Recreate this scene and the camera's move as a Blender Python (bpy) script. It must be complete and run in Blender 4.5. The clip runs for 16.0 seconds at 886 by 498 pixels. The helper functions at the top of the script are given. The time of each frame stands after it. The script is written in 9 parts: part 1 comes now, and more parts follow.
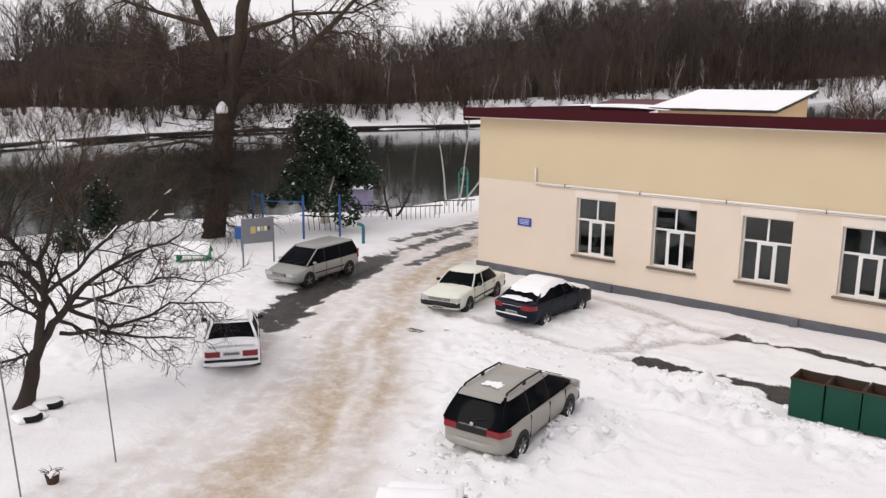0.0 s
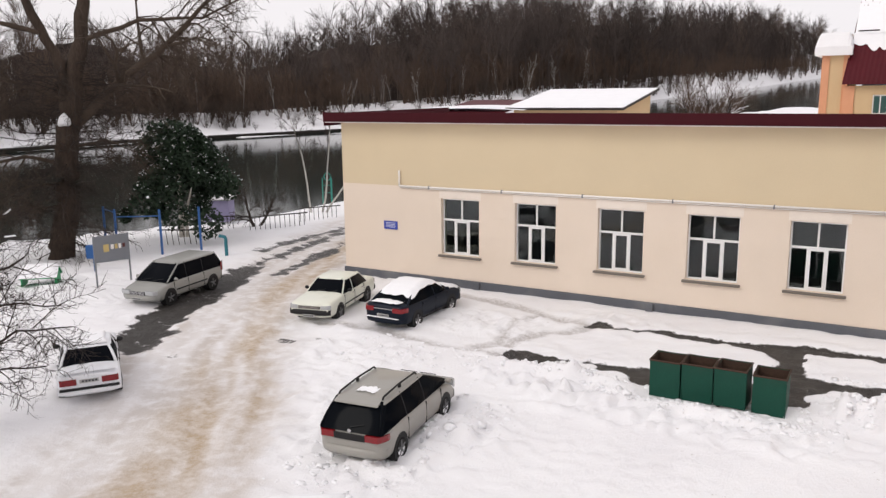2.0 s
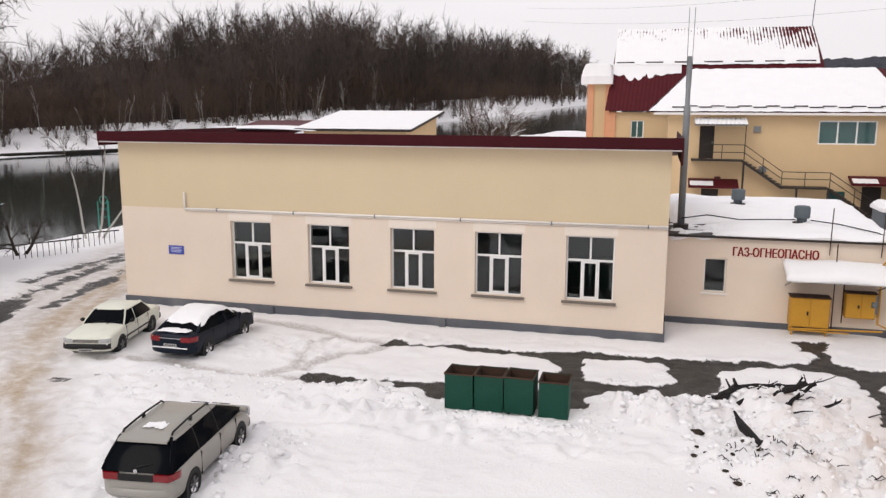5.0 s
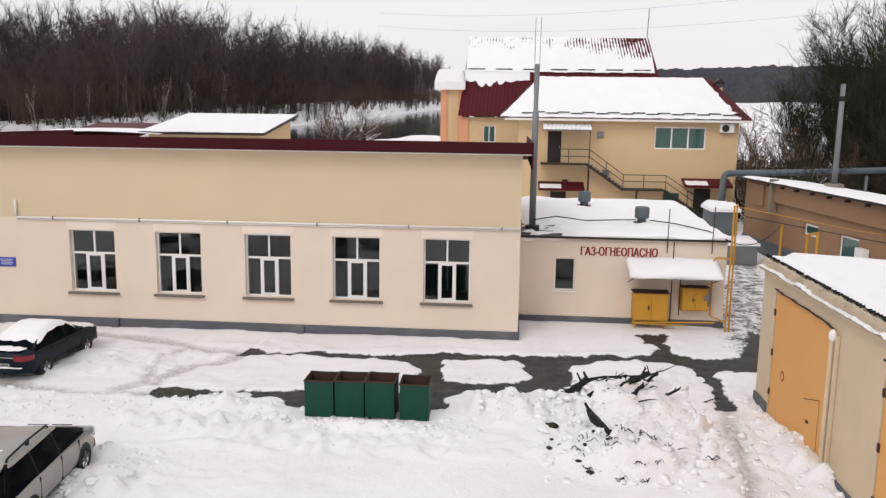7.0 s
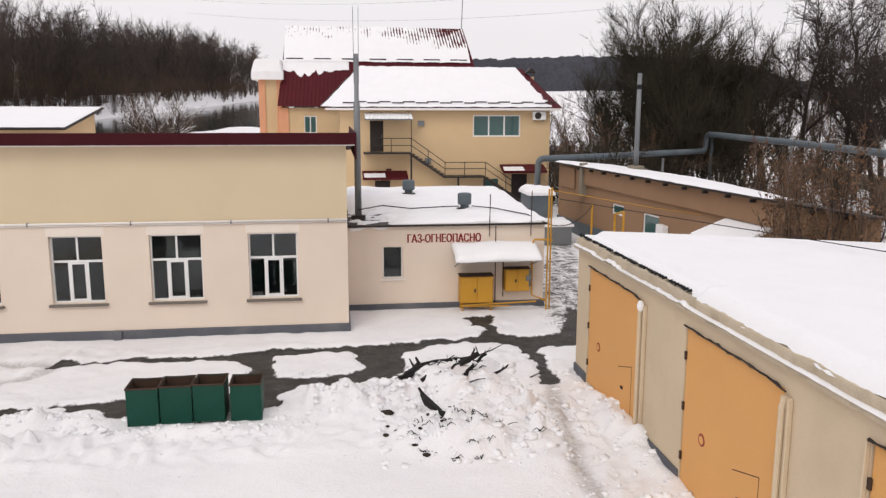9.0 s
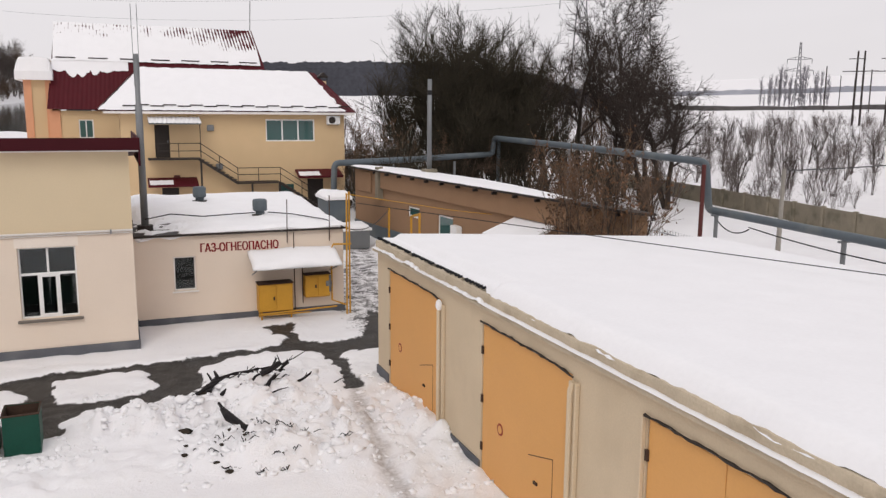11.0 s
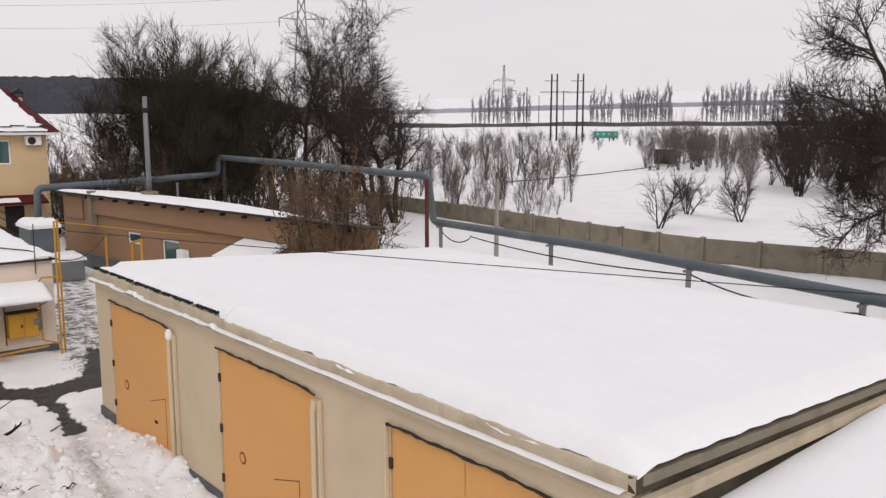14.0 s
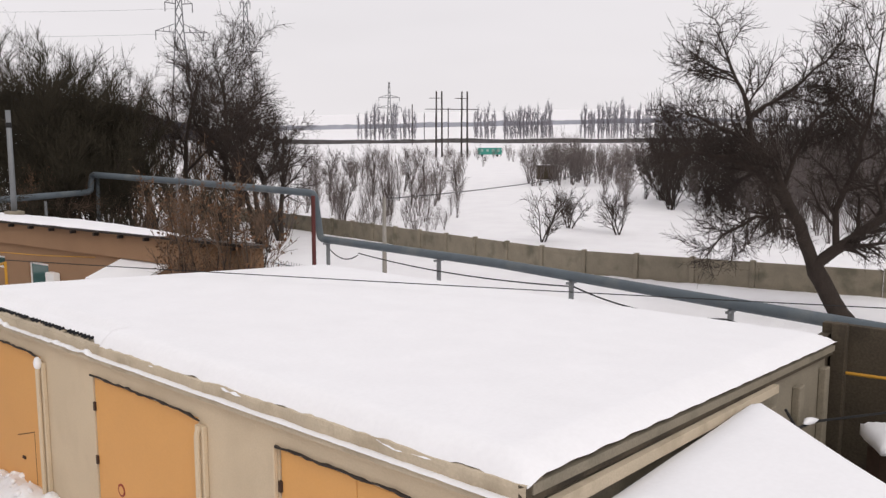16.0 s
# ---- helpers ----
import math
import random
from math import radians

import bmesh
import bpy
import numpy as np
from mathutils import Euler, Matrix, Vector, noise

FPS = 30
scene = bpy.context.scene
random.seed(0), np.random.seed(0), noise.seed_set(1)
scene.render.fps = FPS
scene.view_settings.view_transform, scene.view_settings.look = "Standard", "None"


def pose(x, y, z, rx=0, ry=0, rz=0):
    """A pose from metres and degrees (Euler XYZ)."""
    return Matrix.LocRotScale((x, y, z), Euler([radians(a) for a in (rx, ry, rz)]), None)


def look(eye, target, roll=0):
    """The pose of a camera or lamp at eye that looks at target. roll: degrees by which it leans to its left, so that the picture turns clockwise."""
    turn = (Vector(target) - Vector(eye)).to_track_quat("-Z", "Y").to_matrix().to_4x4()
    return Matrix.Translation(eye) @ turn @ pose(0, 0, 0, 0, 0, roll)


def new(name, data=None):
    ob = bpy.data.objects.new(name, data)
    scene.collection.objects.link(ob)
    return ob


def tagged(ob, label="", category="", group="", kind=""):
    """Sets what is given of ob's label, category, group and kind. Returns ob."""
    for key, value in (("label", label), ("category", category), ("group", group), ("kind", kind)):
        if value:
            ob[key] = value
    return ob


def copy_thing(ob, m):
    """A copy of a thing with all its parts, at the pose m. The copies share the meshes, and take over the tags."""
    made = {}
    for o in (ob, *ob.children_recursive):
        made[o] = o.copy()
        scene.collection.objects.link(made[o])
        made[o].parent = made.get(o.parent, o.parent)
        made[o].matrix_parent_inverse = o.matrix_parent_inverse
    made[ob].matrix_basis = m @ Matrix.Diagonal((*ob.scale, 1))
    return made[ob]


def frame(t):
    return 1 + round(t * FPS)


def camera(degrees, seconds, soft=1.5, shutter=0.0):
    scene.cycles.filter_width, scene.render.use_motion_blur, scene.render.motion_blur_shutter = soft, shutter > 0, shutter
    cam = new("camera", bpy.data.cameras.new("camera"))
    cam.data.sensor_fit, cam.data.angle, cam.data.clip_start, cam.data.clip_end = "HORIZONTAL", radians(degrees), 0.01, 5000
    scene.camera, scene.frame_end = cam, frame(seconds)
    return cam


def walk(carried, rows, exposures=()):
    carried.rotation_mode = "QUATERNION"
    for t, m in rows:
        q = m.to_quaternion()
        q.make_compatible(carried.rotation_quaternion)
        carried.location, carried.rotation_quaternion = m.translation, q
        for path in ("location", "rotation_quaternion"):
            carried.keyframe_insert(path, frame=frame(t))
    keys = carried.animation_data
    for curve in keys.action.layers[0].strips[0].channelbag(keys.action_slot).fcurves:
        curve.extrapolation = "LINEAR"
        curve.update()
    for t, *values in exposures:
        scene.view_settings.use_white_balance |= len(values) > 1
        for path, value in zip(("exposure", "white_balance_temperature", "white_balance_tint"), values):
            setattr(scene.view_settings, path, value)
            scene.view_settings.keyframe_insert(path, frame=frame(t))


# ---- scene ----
cam = camera(58.05, 16.0, soft=1.4)
EYE = (18.447, -31.758, 8.953)
# seconds, a point ahead, roll: the camera stands at a window and turns
PATH = [
    (0, (10.622, -22.331, 6.473), 0.62),
    (0.5, (10.970, -22.046, 6.496), 0.69),
    (1, (11.318, -21.776, 6.548), 0.43),
    (1.5, (11.756, -21.473, 6.566), -0.10),
    (2, (12.306, -21.143, 6.531), -0.71),
    (2.5, (12.875, -20.826, 6.564), -0.82),
    (3, (13.373, -20.551, 6.737), -0.76),
    (3.5, (13.835, -20.335, 6.830), -0.51),
    (6, (16.255, -19.633, 6.846), 0.56),
    (6.5, (16.812, -19.536, 6.895), 0.64),
    (7, (17.420, -19.468, 6.916), 0.77),
    (7.5, (17.992, -19.427, 6.944), 0.56),
    (8, (18.569, -19.421, 6.936), 0.33),
    (8.5, (19.262, -19.457, 6.875), 0.11),
    (9, (20.102, -19.559, 6.785), 0.14),
    (11.5, (23.815, -20.656, 6.904), 0.54),
    (12, (24.501, -21.011, 6.917), 0.63),
    (12.5, (25.143, -21.396, 6.936), 0.41),
    (13, (25.712, -21.784, 6.950), 0.03),
    (13.5, (26.184, -22.136, 6.990), -0.22),
    (14, (26.636, -22.486, 7.154), 0.00),
    (14.5, (26.969, -22.775, 7.234), -0.24),
    (15, (27.265, -23.064, 7.239), -0.20),
    (15.5, (27.576, -23.379, 7.301), -0.03),
    (16, (27.885, -23.708, 7.405), 0.05),
]
walk(cam, [(t, look(EYE, target, roll)) for t, target, roll in PATH],
     ((0, 0.29), (3.5, 0.26), (7, 0.22), (9, 0.20), (11.5, 0.04), (13, 0.02), (14.5, 0.07), (16, 0.13)))

# ---------------------------------------------------------------- light
world = bpy.data.worlds.new("world")
scene.world = world
world.use_nodes = True
wn, wl = world.node_tree.nodes, world.node_tree.links
wn.clear()
sky = wn.new("ShaderNodeTexSky")
sky.sky_type, sky.sun_disc = "NISHITA", False
sky.sun_elevation, sky.sun_rotation = radians(32), radians(200)
sky.air_density, sky.dust_density = 1.0, 6.0
skymul = wn.new("ShaderNodeMixRGB")
skymul.blend_type = "MULTIPLY"
skymul.inputs[0].default_value = 1.0
skymul.inputs[2].default_value = (0.09, 0.09, 0.09, 1)
cloud = wn.new("ShaderNodeMixRGB")
cloud.inputs[0].default_value = 0.93
cloud.inputs[2].default_value = (0.80, 0.765, 0.785, 1)
tc = wn.new("ShaderNodeTexCoord")
cn = wn.new("ShaderNodeTexNoise")
cn.inputs["Scale"].default_value = 2.2
cn.inputs["Detail"].default_value = 3
cmap = wn.new("ShaderNodeMapping")
cmap.inputs["Scale"].default_value = (1, 1, 5)
crm = wn.new("ShaderNodeMapRange")
crm.inputs["To Min"].default_value, crm.inputs["To Max"].default_value = 0.93, 1.09
cmul = wn.new("ShaderNodeMixRGB")
cmul.blend_type = "MULTIPLY"
cmul.inputs[0].default_value = 1.0
bg = wn.new("ShaderNodeBackground")
bg.inputs["Strength"].default_value = 1.0
wo = wn.new("ShaderNodeOutputWorld")
wl.new(sky.outputs[0], skymul.inputs[1])
wl.new(skymul.outputs[0], cloud.inputs[1])
wl.new(tc.outputs["Generated"], cmap.inputs[0])
wl.new(cmap.outputs[0], cn.inputs["Vector"])
wl.new(cn.outputs[0], crm.inputs["Value"])
wl.new(cloud.outputs[0], cmul.inputs[1])
wl.new(crm.outputs[0], cmul.inputs[2])
wl.new(cmul.outputs[0], bg.inputs["Color"])
wl.new(bg.outputs[0], wo.inputs[0])
sun = new("sun", bpy.data.lights.new("sun", "SUN"))
sun.data.energy, sun.data.angle, sun.data.color = 0.75, radians(25), (1.0, 0.95, 0.88)
sun.matrix_world = look((-18, -36, 40), (3, 0, 0))



# ---------------------------------------------------------------- materials
def mat(name, color, rough=0.8, vary=0.12, scale=3.0, fine=40.0, bump=0.15, metal=0.0, stain=None, stain_amount=0.0, stain_scale=0.7,
        streak=1.0, island=0.0, spec=0.25, coat=0.0):
    """A surface with two scales of variation, optional stains of another colour and a fine relief. Metres."""
    m = bpy.data.materials.new(name)
    m.use_nodes = True
    n, l = m.node_tree.nodes, m.node_tree.links
    b = n["Principled BSDF"]
    b.inputs["Roughness"].default_value = rough
    b.inputs["Metallic"].default_value = metal
    b.inputs["Specular IOR Level"].default_value = spec
    b.inputs["Coat Weight"].default_value = coat
    co = n.new("ShaderNodeTexCoord")
    mp = n.new("ShaderNodeMapping")
    mp.inputs["Scale"].default_value = (1, 1, streak)
    l.new(co.outputs["Object"], mp.inputs[0])

    def noise_node(s, detail):
        t = n.new("ShaderNodeTexNoise")
        t.inputs["Scale"].default_value, t.inputs["Detail"].default_value = s, detail
        l.new(mp.outputs[0], t.inputs["Vector"])
        return t.outputs[0]

    big, small = noise_node(scale, 4), noise_node(fine, 3)
    add = n.new("ShaderNodeMath")
    add.operation = "ADD"
    l.new(big, add.inputs[0])
    l.new(small, add.inputs[1])
    rng = n.new("ShaderNodeMapRange")
    rng.inputs["From Min"].default_value, rng.inputs["From Max"].default_value = 0.6, 1.4
    rng.inputs["To Min"].default_value, rng.inputs["To Max"].default_value = 1 - vary, 1 + vary
    l.new(add.outputs[0], rng.inputs["Value"])
    mul = n.new("ShaderNodeMixRGB")
    mul.blend_type = "MULTIPLY"
    mul.inputs[0].default_value = 1
    mul.inputs[1].default_value = (*color, 1)
    l.new(rng.outputs[0], mul.inputs[2])
    out = mul.outputs[0]
    if island:
        oi, ge = n.new("ShaderNodeObjectInfo"), n.new("ShaderNodeNewGeometry")
        ad = n.new("ShaderNodeMath")
        ad.operation = "ADD"
        l.new(oi.outputs["Random"], ad.inputs[0])
        l.new(ge.outputs["Random Per Island"], ad.inputs[1])
        r2 = n.new("ShaderNodeMapRange")
        r2.inputs["From Max"].default_value = 2
        r2.inputs["To Min"].default_value, r2.inputs["To Max"].default_value = 1 - island, 1 + island
        l.new(ad.outputs[0], r2.inputs["Value"])
        m2 = n.new("ShaderNodeMixRGB")
        m2.blend_type = "MULTIPLY"
        m2.inputs[0].default_value = 1
        l.new(out, m2.inputs[1])
        l.new(r2.outputs[0], m2.inputs[2])
        out = m2.outputs[0]
    if stain:
        s = noise_node(stain_scale, 6)
        r3 = n.new("ShaderNodeMapRange")
        r3.inputs["From Min"].default_value, r3.inputs["From Max"].default_value = 0.52, 0.68
        r3.inputs["To Max"].default_value = stain_amount
        l.new(s, r3.inputs["Value"])
        m3 = n.new("ShaderNodeMixRGB")
        m3.inputs[2].default_value = (*stain, 1)
        l.new(r3.outputs[0], m3.inputs[0])
        l.new(out, m3.inputs[1])
        out = m3.outputs[0]
    l.new(out, b.inputs["Base Color"])
    if bump:
        bp = n.new("ShaderNodeBump")
        bp.inputs["Strength"].default_value, bp.inputs["Distance"].default_value = bump, 0.02
        l.new(add.outputs[0], bp.inputs["Height"])
        l.new(bp.outputs[0], b.inputs["Normal"])
    return m


SNOW = mat("snow", (0.85, 0.85, 0.87), 0.75, 0.03, 1.2, 14, 0.25, spec=0.25)
CREAM = mat("cream_plaster", (0.74, 0.635, 0.535), 0.9, 0.05, 0.6, 30, 0.12, stain=(0.70, 0.59, 0.48), stain_amount=0.25, stain_scale=0.5, spec=0.2)
YELLOW_PLASTER = mat("yellow_plaster", (0.645, 0.535, 0.37), 0.9, 0.05, 0.5, 30, 0.12, stain=(0.62, 0.50, 0.33), stain_amount=0.2, stain_scale=0.4, spec=0.2)
HOUSE_PLASTER = mat("house_plaster", (0.64, 0.47, 0.28), 0.9, 0.05, 0.7, 25, 0.1, stain=(0.68, 0.49, 0.30), stain_amount=0.25, spec=0.2)
SALMON = mat("salmon_plaster", (0.68, 0.34, 0.20), 0.9, 0.06, 1, 25, 0.1, spec=0.2)
GREY_PLINTH = mat("grey_plinth_paint", (0.105, 0.11, 0.125), 0.75, 0.12, 1.5, 30, 0.15, stain=(0.35, 0.34, 0.34), stain_amount=0.2)
BURGUNDY = mat("burgundy_metal", (0.050, 0.008, 0.012), 0.65, 0.12, 1.5, 30, 0.05, spec=0.1)
RED_ROOF = mat("red_metal_tile", (0.075, 0.007, 0.012), 0.55, 0.12, 1.5, 30, 0.1, spec=0.15)
WHITE_PVC = mat("white_window_frame", (0.82, 0.82, 0.82), 0.35, 0.03, 4, 40, 0.02)
WHITE_PAINT = mat("white_paint", (0.82, 0.79, 0.76), 0.8, 0.04, 2, 30, 0.08)
SILL = mat("grey_sill_metal", (0.16, 0.14, 0.12), 0.5, 0.15, 4, 30, 0.05)
# stained yard wall; also the dark strip for shade under the garage snow
DARK_WALL = mat("stained_shaded_wall", (0.075, 0.060, 0.042), 0.95, 0.35, 0.9, 20, 0.5, stain=(0.022, 0.018, 0.014), stain_amount=0.85)
# near-black and dark grey: the shade of unlit hollows and rooms as colour
DARK = mat("shade_black", (0.012, 0.013, 0.015), 0.9, 0.2, 2, 20, 0)
ROOM = mat("dim_toned_room_wall", (0.05, 0.055, 0.055), 0.9, 0.2, 2, 20, 0)
CONCRETE = mat("weathered_concrete", (0.24, 0.21, 0.16), 0.9, 0.2, 1.2, 25, 0.4, stain=(0.09, 0.085, 0.06), stain_amount=0.6, stain_scale=0.9, island=0.12)
BEIGE = mat("beige_garage_plaster", (0.60, 0.49, 0.35), 0.9, 0.07, 0.8, 30, 0.2, stain=(0.50, 0.40, 0.28), stain_amount=0.4, stain_scale=0.9, spec=0.2)
LEDGE = mat("beige_concrete_ledge", (0.52, 0.44, 0.33), 0.9, 0.12, 1.5, 30, 0.3, stain=(0.33, 0.27, 0.19), stain_amount=0.5, stain_scale=1.6, spec=0.2)
GATE = mat("orange_gate_paint", (0.68, 0.355, 0.12), 0.55, 0.04, 0.8, 30, 0.06, stain=(0.70, 0.36, 0.12), stain_amount=0.4, stain_scale=0.7)
TAN = mat("tan_plaster", (0.285, 0.175, 0.105), 0.9, 0.08, 0.8, 30, 0.15, stain=(0.25, 0.15, 0.09), stain_amount=0.4, spec=0.2)
PIPE_GREY = mat("grey_blue_pipe_cladding", (0.10, 0.122, 0.14), 0.55, 0.15, 1.2, 25, 0.15, stain=(0.2, 0.21, 0.2), stain_amount=0.4)
RUST_RED = mat("red_brown_steel", (0.10, 0.03, 0.028), 0.7, 0.2, 3, 30, 0.1)
STEEL = mat("grey_steel", (0.20, 0.21, 0.22), 0.5, 0.12, 2, 30, 0.08, metal=0.3)
BLACK_STEEL = mat("dark_brown_steel", (0.035, 0.028, 0.025), 0.6, 0.2, 3, 30, 0.05)
GAS_YELLOW = mat("yellow_gas_paint", (0.52, 0.27, 0.034), 0.5, 0.1, 2, 30, 0.05, stain=(0.4, 0.2, 0.03), stain_amount=0.3)
BIN_GREEN = mat("green_bin_paint", (0.006, 0.058, 0.038), 0.5, 0.15, 2, 30, 0.08, stain=(0.04, 0.05, 0.04), stain_amount=0.3)
RUST = mat("rusty_steel", (0.06, 0.035, 0.025), 0.85, 0.3, 4, 30, 0.2)
CABLE = mat("black_cable", (0.015, 0.015, 0.016), 0.6, 0.1, 4, 30, 0)
BARK = mat("dark_bark", (0.04, 0.031, 0.026), 0.95, 0.3, 5, 30, 0.6, streak=0.3)
BARK_BIG = mat("poplar_bark", (0.052, 0.037, 0.028), 0.95, 0.45, 3, 16, 1.0, streak=0.22, stain=(0.025, 0.019, 0.015), stain_amount=0.8, stain_scale=2.5)
TWIG = mat("bare_twigs", (0.042, 0.032, 0.027), 0.95, 0.2, 2, 10, 0)
FOREST = mat("winter_forest", (0.076, 0.060, 0.054), 0.95, 0.3, 0.03, 0.4, 0, island=0.4, stain=(0.105, 0.074, 0.055), stain_amount=0.9, stain_scale=0.03)
REDBUSH = mat("reddish_thicket", (0.108, 0.074, 0.055), 0.95, 0.3, 0.5, 4, 0, island=0.3)
BIRCH = mat("pale_birch_bark", (0.42, 0.40, 0.37), 0.9, 0.25, 3, 20, 0.2)
DEADLEAF = mat("dry_brown_leaves", (0.15, 0.080, 0.045), 0.9, 0.3, 3, 20, 0, island=0.5)


def glass(name, tint=(0.02, 0.03, 0.035), rough=0.04, spec=0.6):
    m = bpy.data.materials.new(name)
    m.use_nodes = True
    b = m.node_tree.nodes["Principled BSDF"]
    b.inputs["Base Color"].default_value = (*tint, 1)
    b.inputs["Roughness"].default_value = rough
    b.inputs["Specular IOR Level"].default_value = spec
    return m


def clear_glass(name, mix=0.72, tint=(0.8, 0.86, 0.86)):
    """A thin pane: partly a window into the room behind, partly a mirror."""
    m = bpy.data.materials.new(name)
    m.use_nodes = True
    n, l = m.node_tree.nodes, m.node_tree.links
    n.clear()
    tr, gl, mx, out = (n.new("ShaderNodeBsdf" + k) for k in ("Transparent", "Glossy")), None, n.new("ShaderNodeMixShader"), n.new("ShaderNodeOutputMaterial")
    tr, gl = tr
    tr.inputs[0].default_value = (*tint, 1)
    gl.inputs["Roughness"].default_value = 0.02
    fr = n.new("ShaderNodeFresnel")
    fr.inputs["IOR"].default_value = 1.45
    rg = n.new("ShaderNodeMapRange")
    rg.inputs["To Min"].default_value, rg.inputs["To Max"].default_value = 0.02, 0.95
    l.new(fr.outputs[0], rg.inputs["Value"])
    l.new(rg.outputs[0], mx.inputs[0])
    l.new(tr.outputs[0], mx.inputs[1])
    l.new(gl.outputs[0], mx.inputs[2])
    l.new(mx.outputs[0], out.inputs[0])
    return m


PANE = clear_glass("window_glass")
TEAL_GLASS = glass("green_tinted_glass", (0.035, 0.095, 0.09), 0.06, 0.7)
CAR_GLASS = glass("dark_car_glass", (0.003, 0.004, 0.006), 0.10, 0.03)


# ---------------------------------------------------------------- mesh building
U = 1.25  # metres to one unit of the plan in which the places below are written


class M:
    """Vertices and faces of one mesh."""

    def __init__(self):
        self.v, self.f = [], []

    def add(self, verts, faces):
        k = len(self.v)
        self.v += [tuple(p) for p in verts]
        self.f += [tuple(i + k for i in q) for q in faces]
        return self

    def box(self, x0, x1, y0, y1, z0, z1, c=0.0):
        if c <= 0:
            vs = [(x, y, z) for z in (z0, z1) for y in (y0, y1) for x in (x0, x1)]
            return self.add(vs, [(0, 2, 3, 1), (4, 5, 7, 6), (0, 1, 5, 4), (2, 6, 7, 3), (0, 4, 6, 2), (1, 3, 7, 5)])
        c = min(c, (x1 - x0) * 0.45, (y1 - y0) * 0.45, (z1 - z0) * 0.45)
        vs, ids = [], {}
        for sx, x in ((0, x0), (1, x1)):
            for sy, y in ((0, y0), (1, y1)):
                for sz, z in ((0, z0), (1, z1)):
                    ix, iy, iz = (c, -c)[sx], (c, -c)[sy], (c, -c)[sz]
                    for a, p in enumerate(((x, y + iy, z + iz), (x + ix, y, z + iz), (x + ix, y + iy, z))):
                        ids[sx, sy, sz, a] = len(vs)
                        vs.append(p)
        g = lambda *k: ids[k]  # noqa: E731
        fs = []
        for s in (0, 1):
            q = [[g(s, 0, 0, 0), g(s, 0, 1, 0), g(s, 1, 1, 0), g(s, 1, 0, 0)], [g(0, s, 0, 1), g(1, s, 0, 1), g(1, s, 1, 1), g(0, s, 1, 1)], [g(0, 0, s, 2), g(0, 1, s, 2), g(1, 1, s, 2), g(1, 0, s, 2)]]
            fs += [tuple(a if s == 0 else a[::-1]) for a in q]
            for t in (0, 1):
                fs += [(g(s, t, 0, 0), g(s, t, 0, 1), g(s, t, 1, 1), g(s, t, 1, 0)), (g(s, 0, t, 0), g(s, 1, t, 0), g(s, 1, t, 2), g(s, 0, t, 2)), (g(0, s, t, 1), g(1, s, t, 1), g(1, s, t, 2), g(0, s, t, 2))]
                for u in (0, 1):
                    fs.append((g(s, t, u, 0), g(s, t, u, 1), g(s, t, u, 2)))
        return self.add(vs, fs)

    def tube(self, pts, radii, k=8, cap=True):
        pts = [Vector(p) for p in pts]
        if not hasattr(radii, "__len__"):
            radii = [radii] * len(pts)
        vs, side = [], None
        for i, p in enumerate(pts):
            d = (pts[min(i + 1, len(pts) - 1)] - pts[max(i - 1, 0)]).normalized()
            if side is None:
                side = d.cross(Vector((0, 0, 1)) if abs(d.z) < 0.9 else Vector((1, 0, 0))).normalized()
            else:
                side = (side - d * side.dot(d)).normalized()
            up = d.cross(side)
            for j in range(k):
                a = 2 * math.pi * j / k
                vs.append(p + (side * math.cos(a) + up * math.sin(a)) * radii[i])
        fs = [(i * k + j, i * k + (j + 1) % k, (i + 1) * k + (j + 1) % k, (i + 1) * k + j) for i in range(len(pts) - 1) for j in range(k)]
        if cap:
            fs += [tuple(range(k))[::-1], tuple(range((len(pts) - 1) * k, len(pts) * k))]
        return self.add(vs, fs)

    def prism(self, outline, axis, a, b):
        """An outline in the two other axes, drawn out along axis (0, 1, 2) from a to b."""
        def at(p, w):
            q = list(p)
            q.insert(axis, w)
            return tuple(q)
        n = len(outline)
        vs = [at(p, a) for p in outline] + [at(p, b) for p in outline]
        return self.add(vs, [tuple(range(n))[::-1], tuple(range(n, 2 * n))] + [(i, (i + 1) % n, n + (i + 1) % n, n + i) for i in range(n)])

    def grid(self, fn, nu, nv):
        vs = [fn(i / nu, j / nv) for j in range(nv + 1) for i in range(nu + 1)]
        w = nu + 1
        return self.add(vs, [(j * w + i, j * w + i + 1, (j + 1) * w + i + 1, (j + 1) * w + i) for j in range(nv) for i in range(nu)])

    def mesh(self, name, smooth=False):
        me = bpy.data.meshes.new(name)
        me.from_pydata(self.v, [], self.f)
        if smooth:
            me.shade_smooth()
        me.update()
        return me


def fix(me):
    bm = bmesh.new()
    bm.from_mesh(me)
    bmesh.ops.recalc_face_normals(bm, faces=bm.faces)
    bm.to_mesh(me)
    bm.free()
    return me


def part(name, m, material, parent=None, label="", smooth=False, kind="", at=None):
    """One mesh object under a thing or a part."""
    me = m.mesh(name, smooth) if isinstance(m, M) else m
    if isinstance(m, M) and 0 < len(m.f) < 20000:
        fix(me)
    if not me.materials:
        me.materials.append(material)
    ob = new(name, me)
    if parent:
        ob.parent = parent
    else:
        ob.scale = (U, U, U)
    if at:
        ob.location = at if parent else Vector(at) * U
    return tagged(ob, label, "", "", kind)


def thing(name, at, label, category, group="", kind="", rz=0.0, size=1.0):
    ob = new(name)
    ob.empty_display_size = 0.3
    ob.matrix_basis = pose(*(Vector(at) * U), 0, 0, rz) @ Matrix.Scale(U * size, 4)
    return tagged(ob, label, category, group, kind)


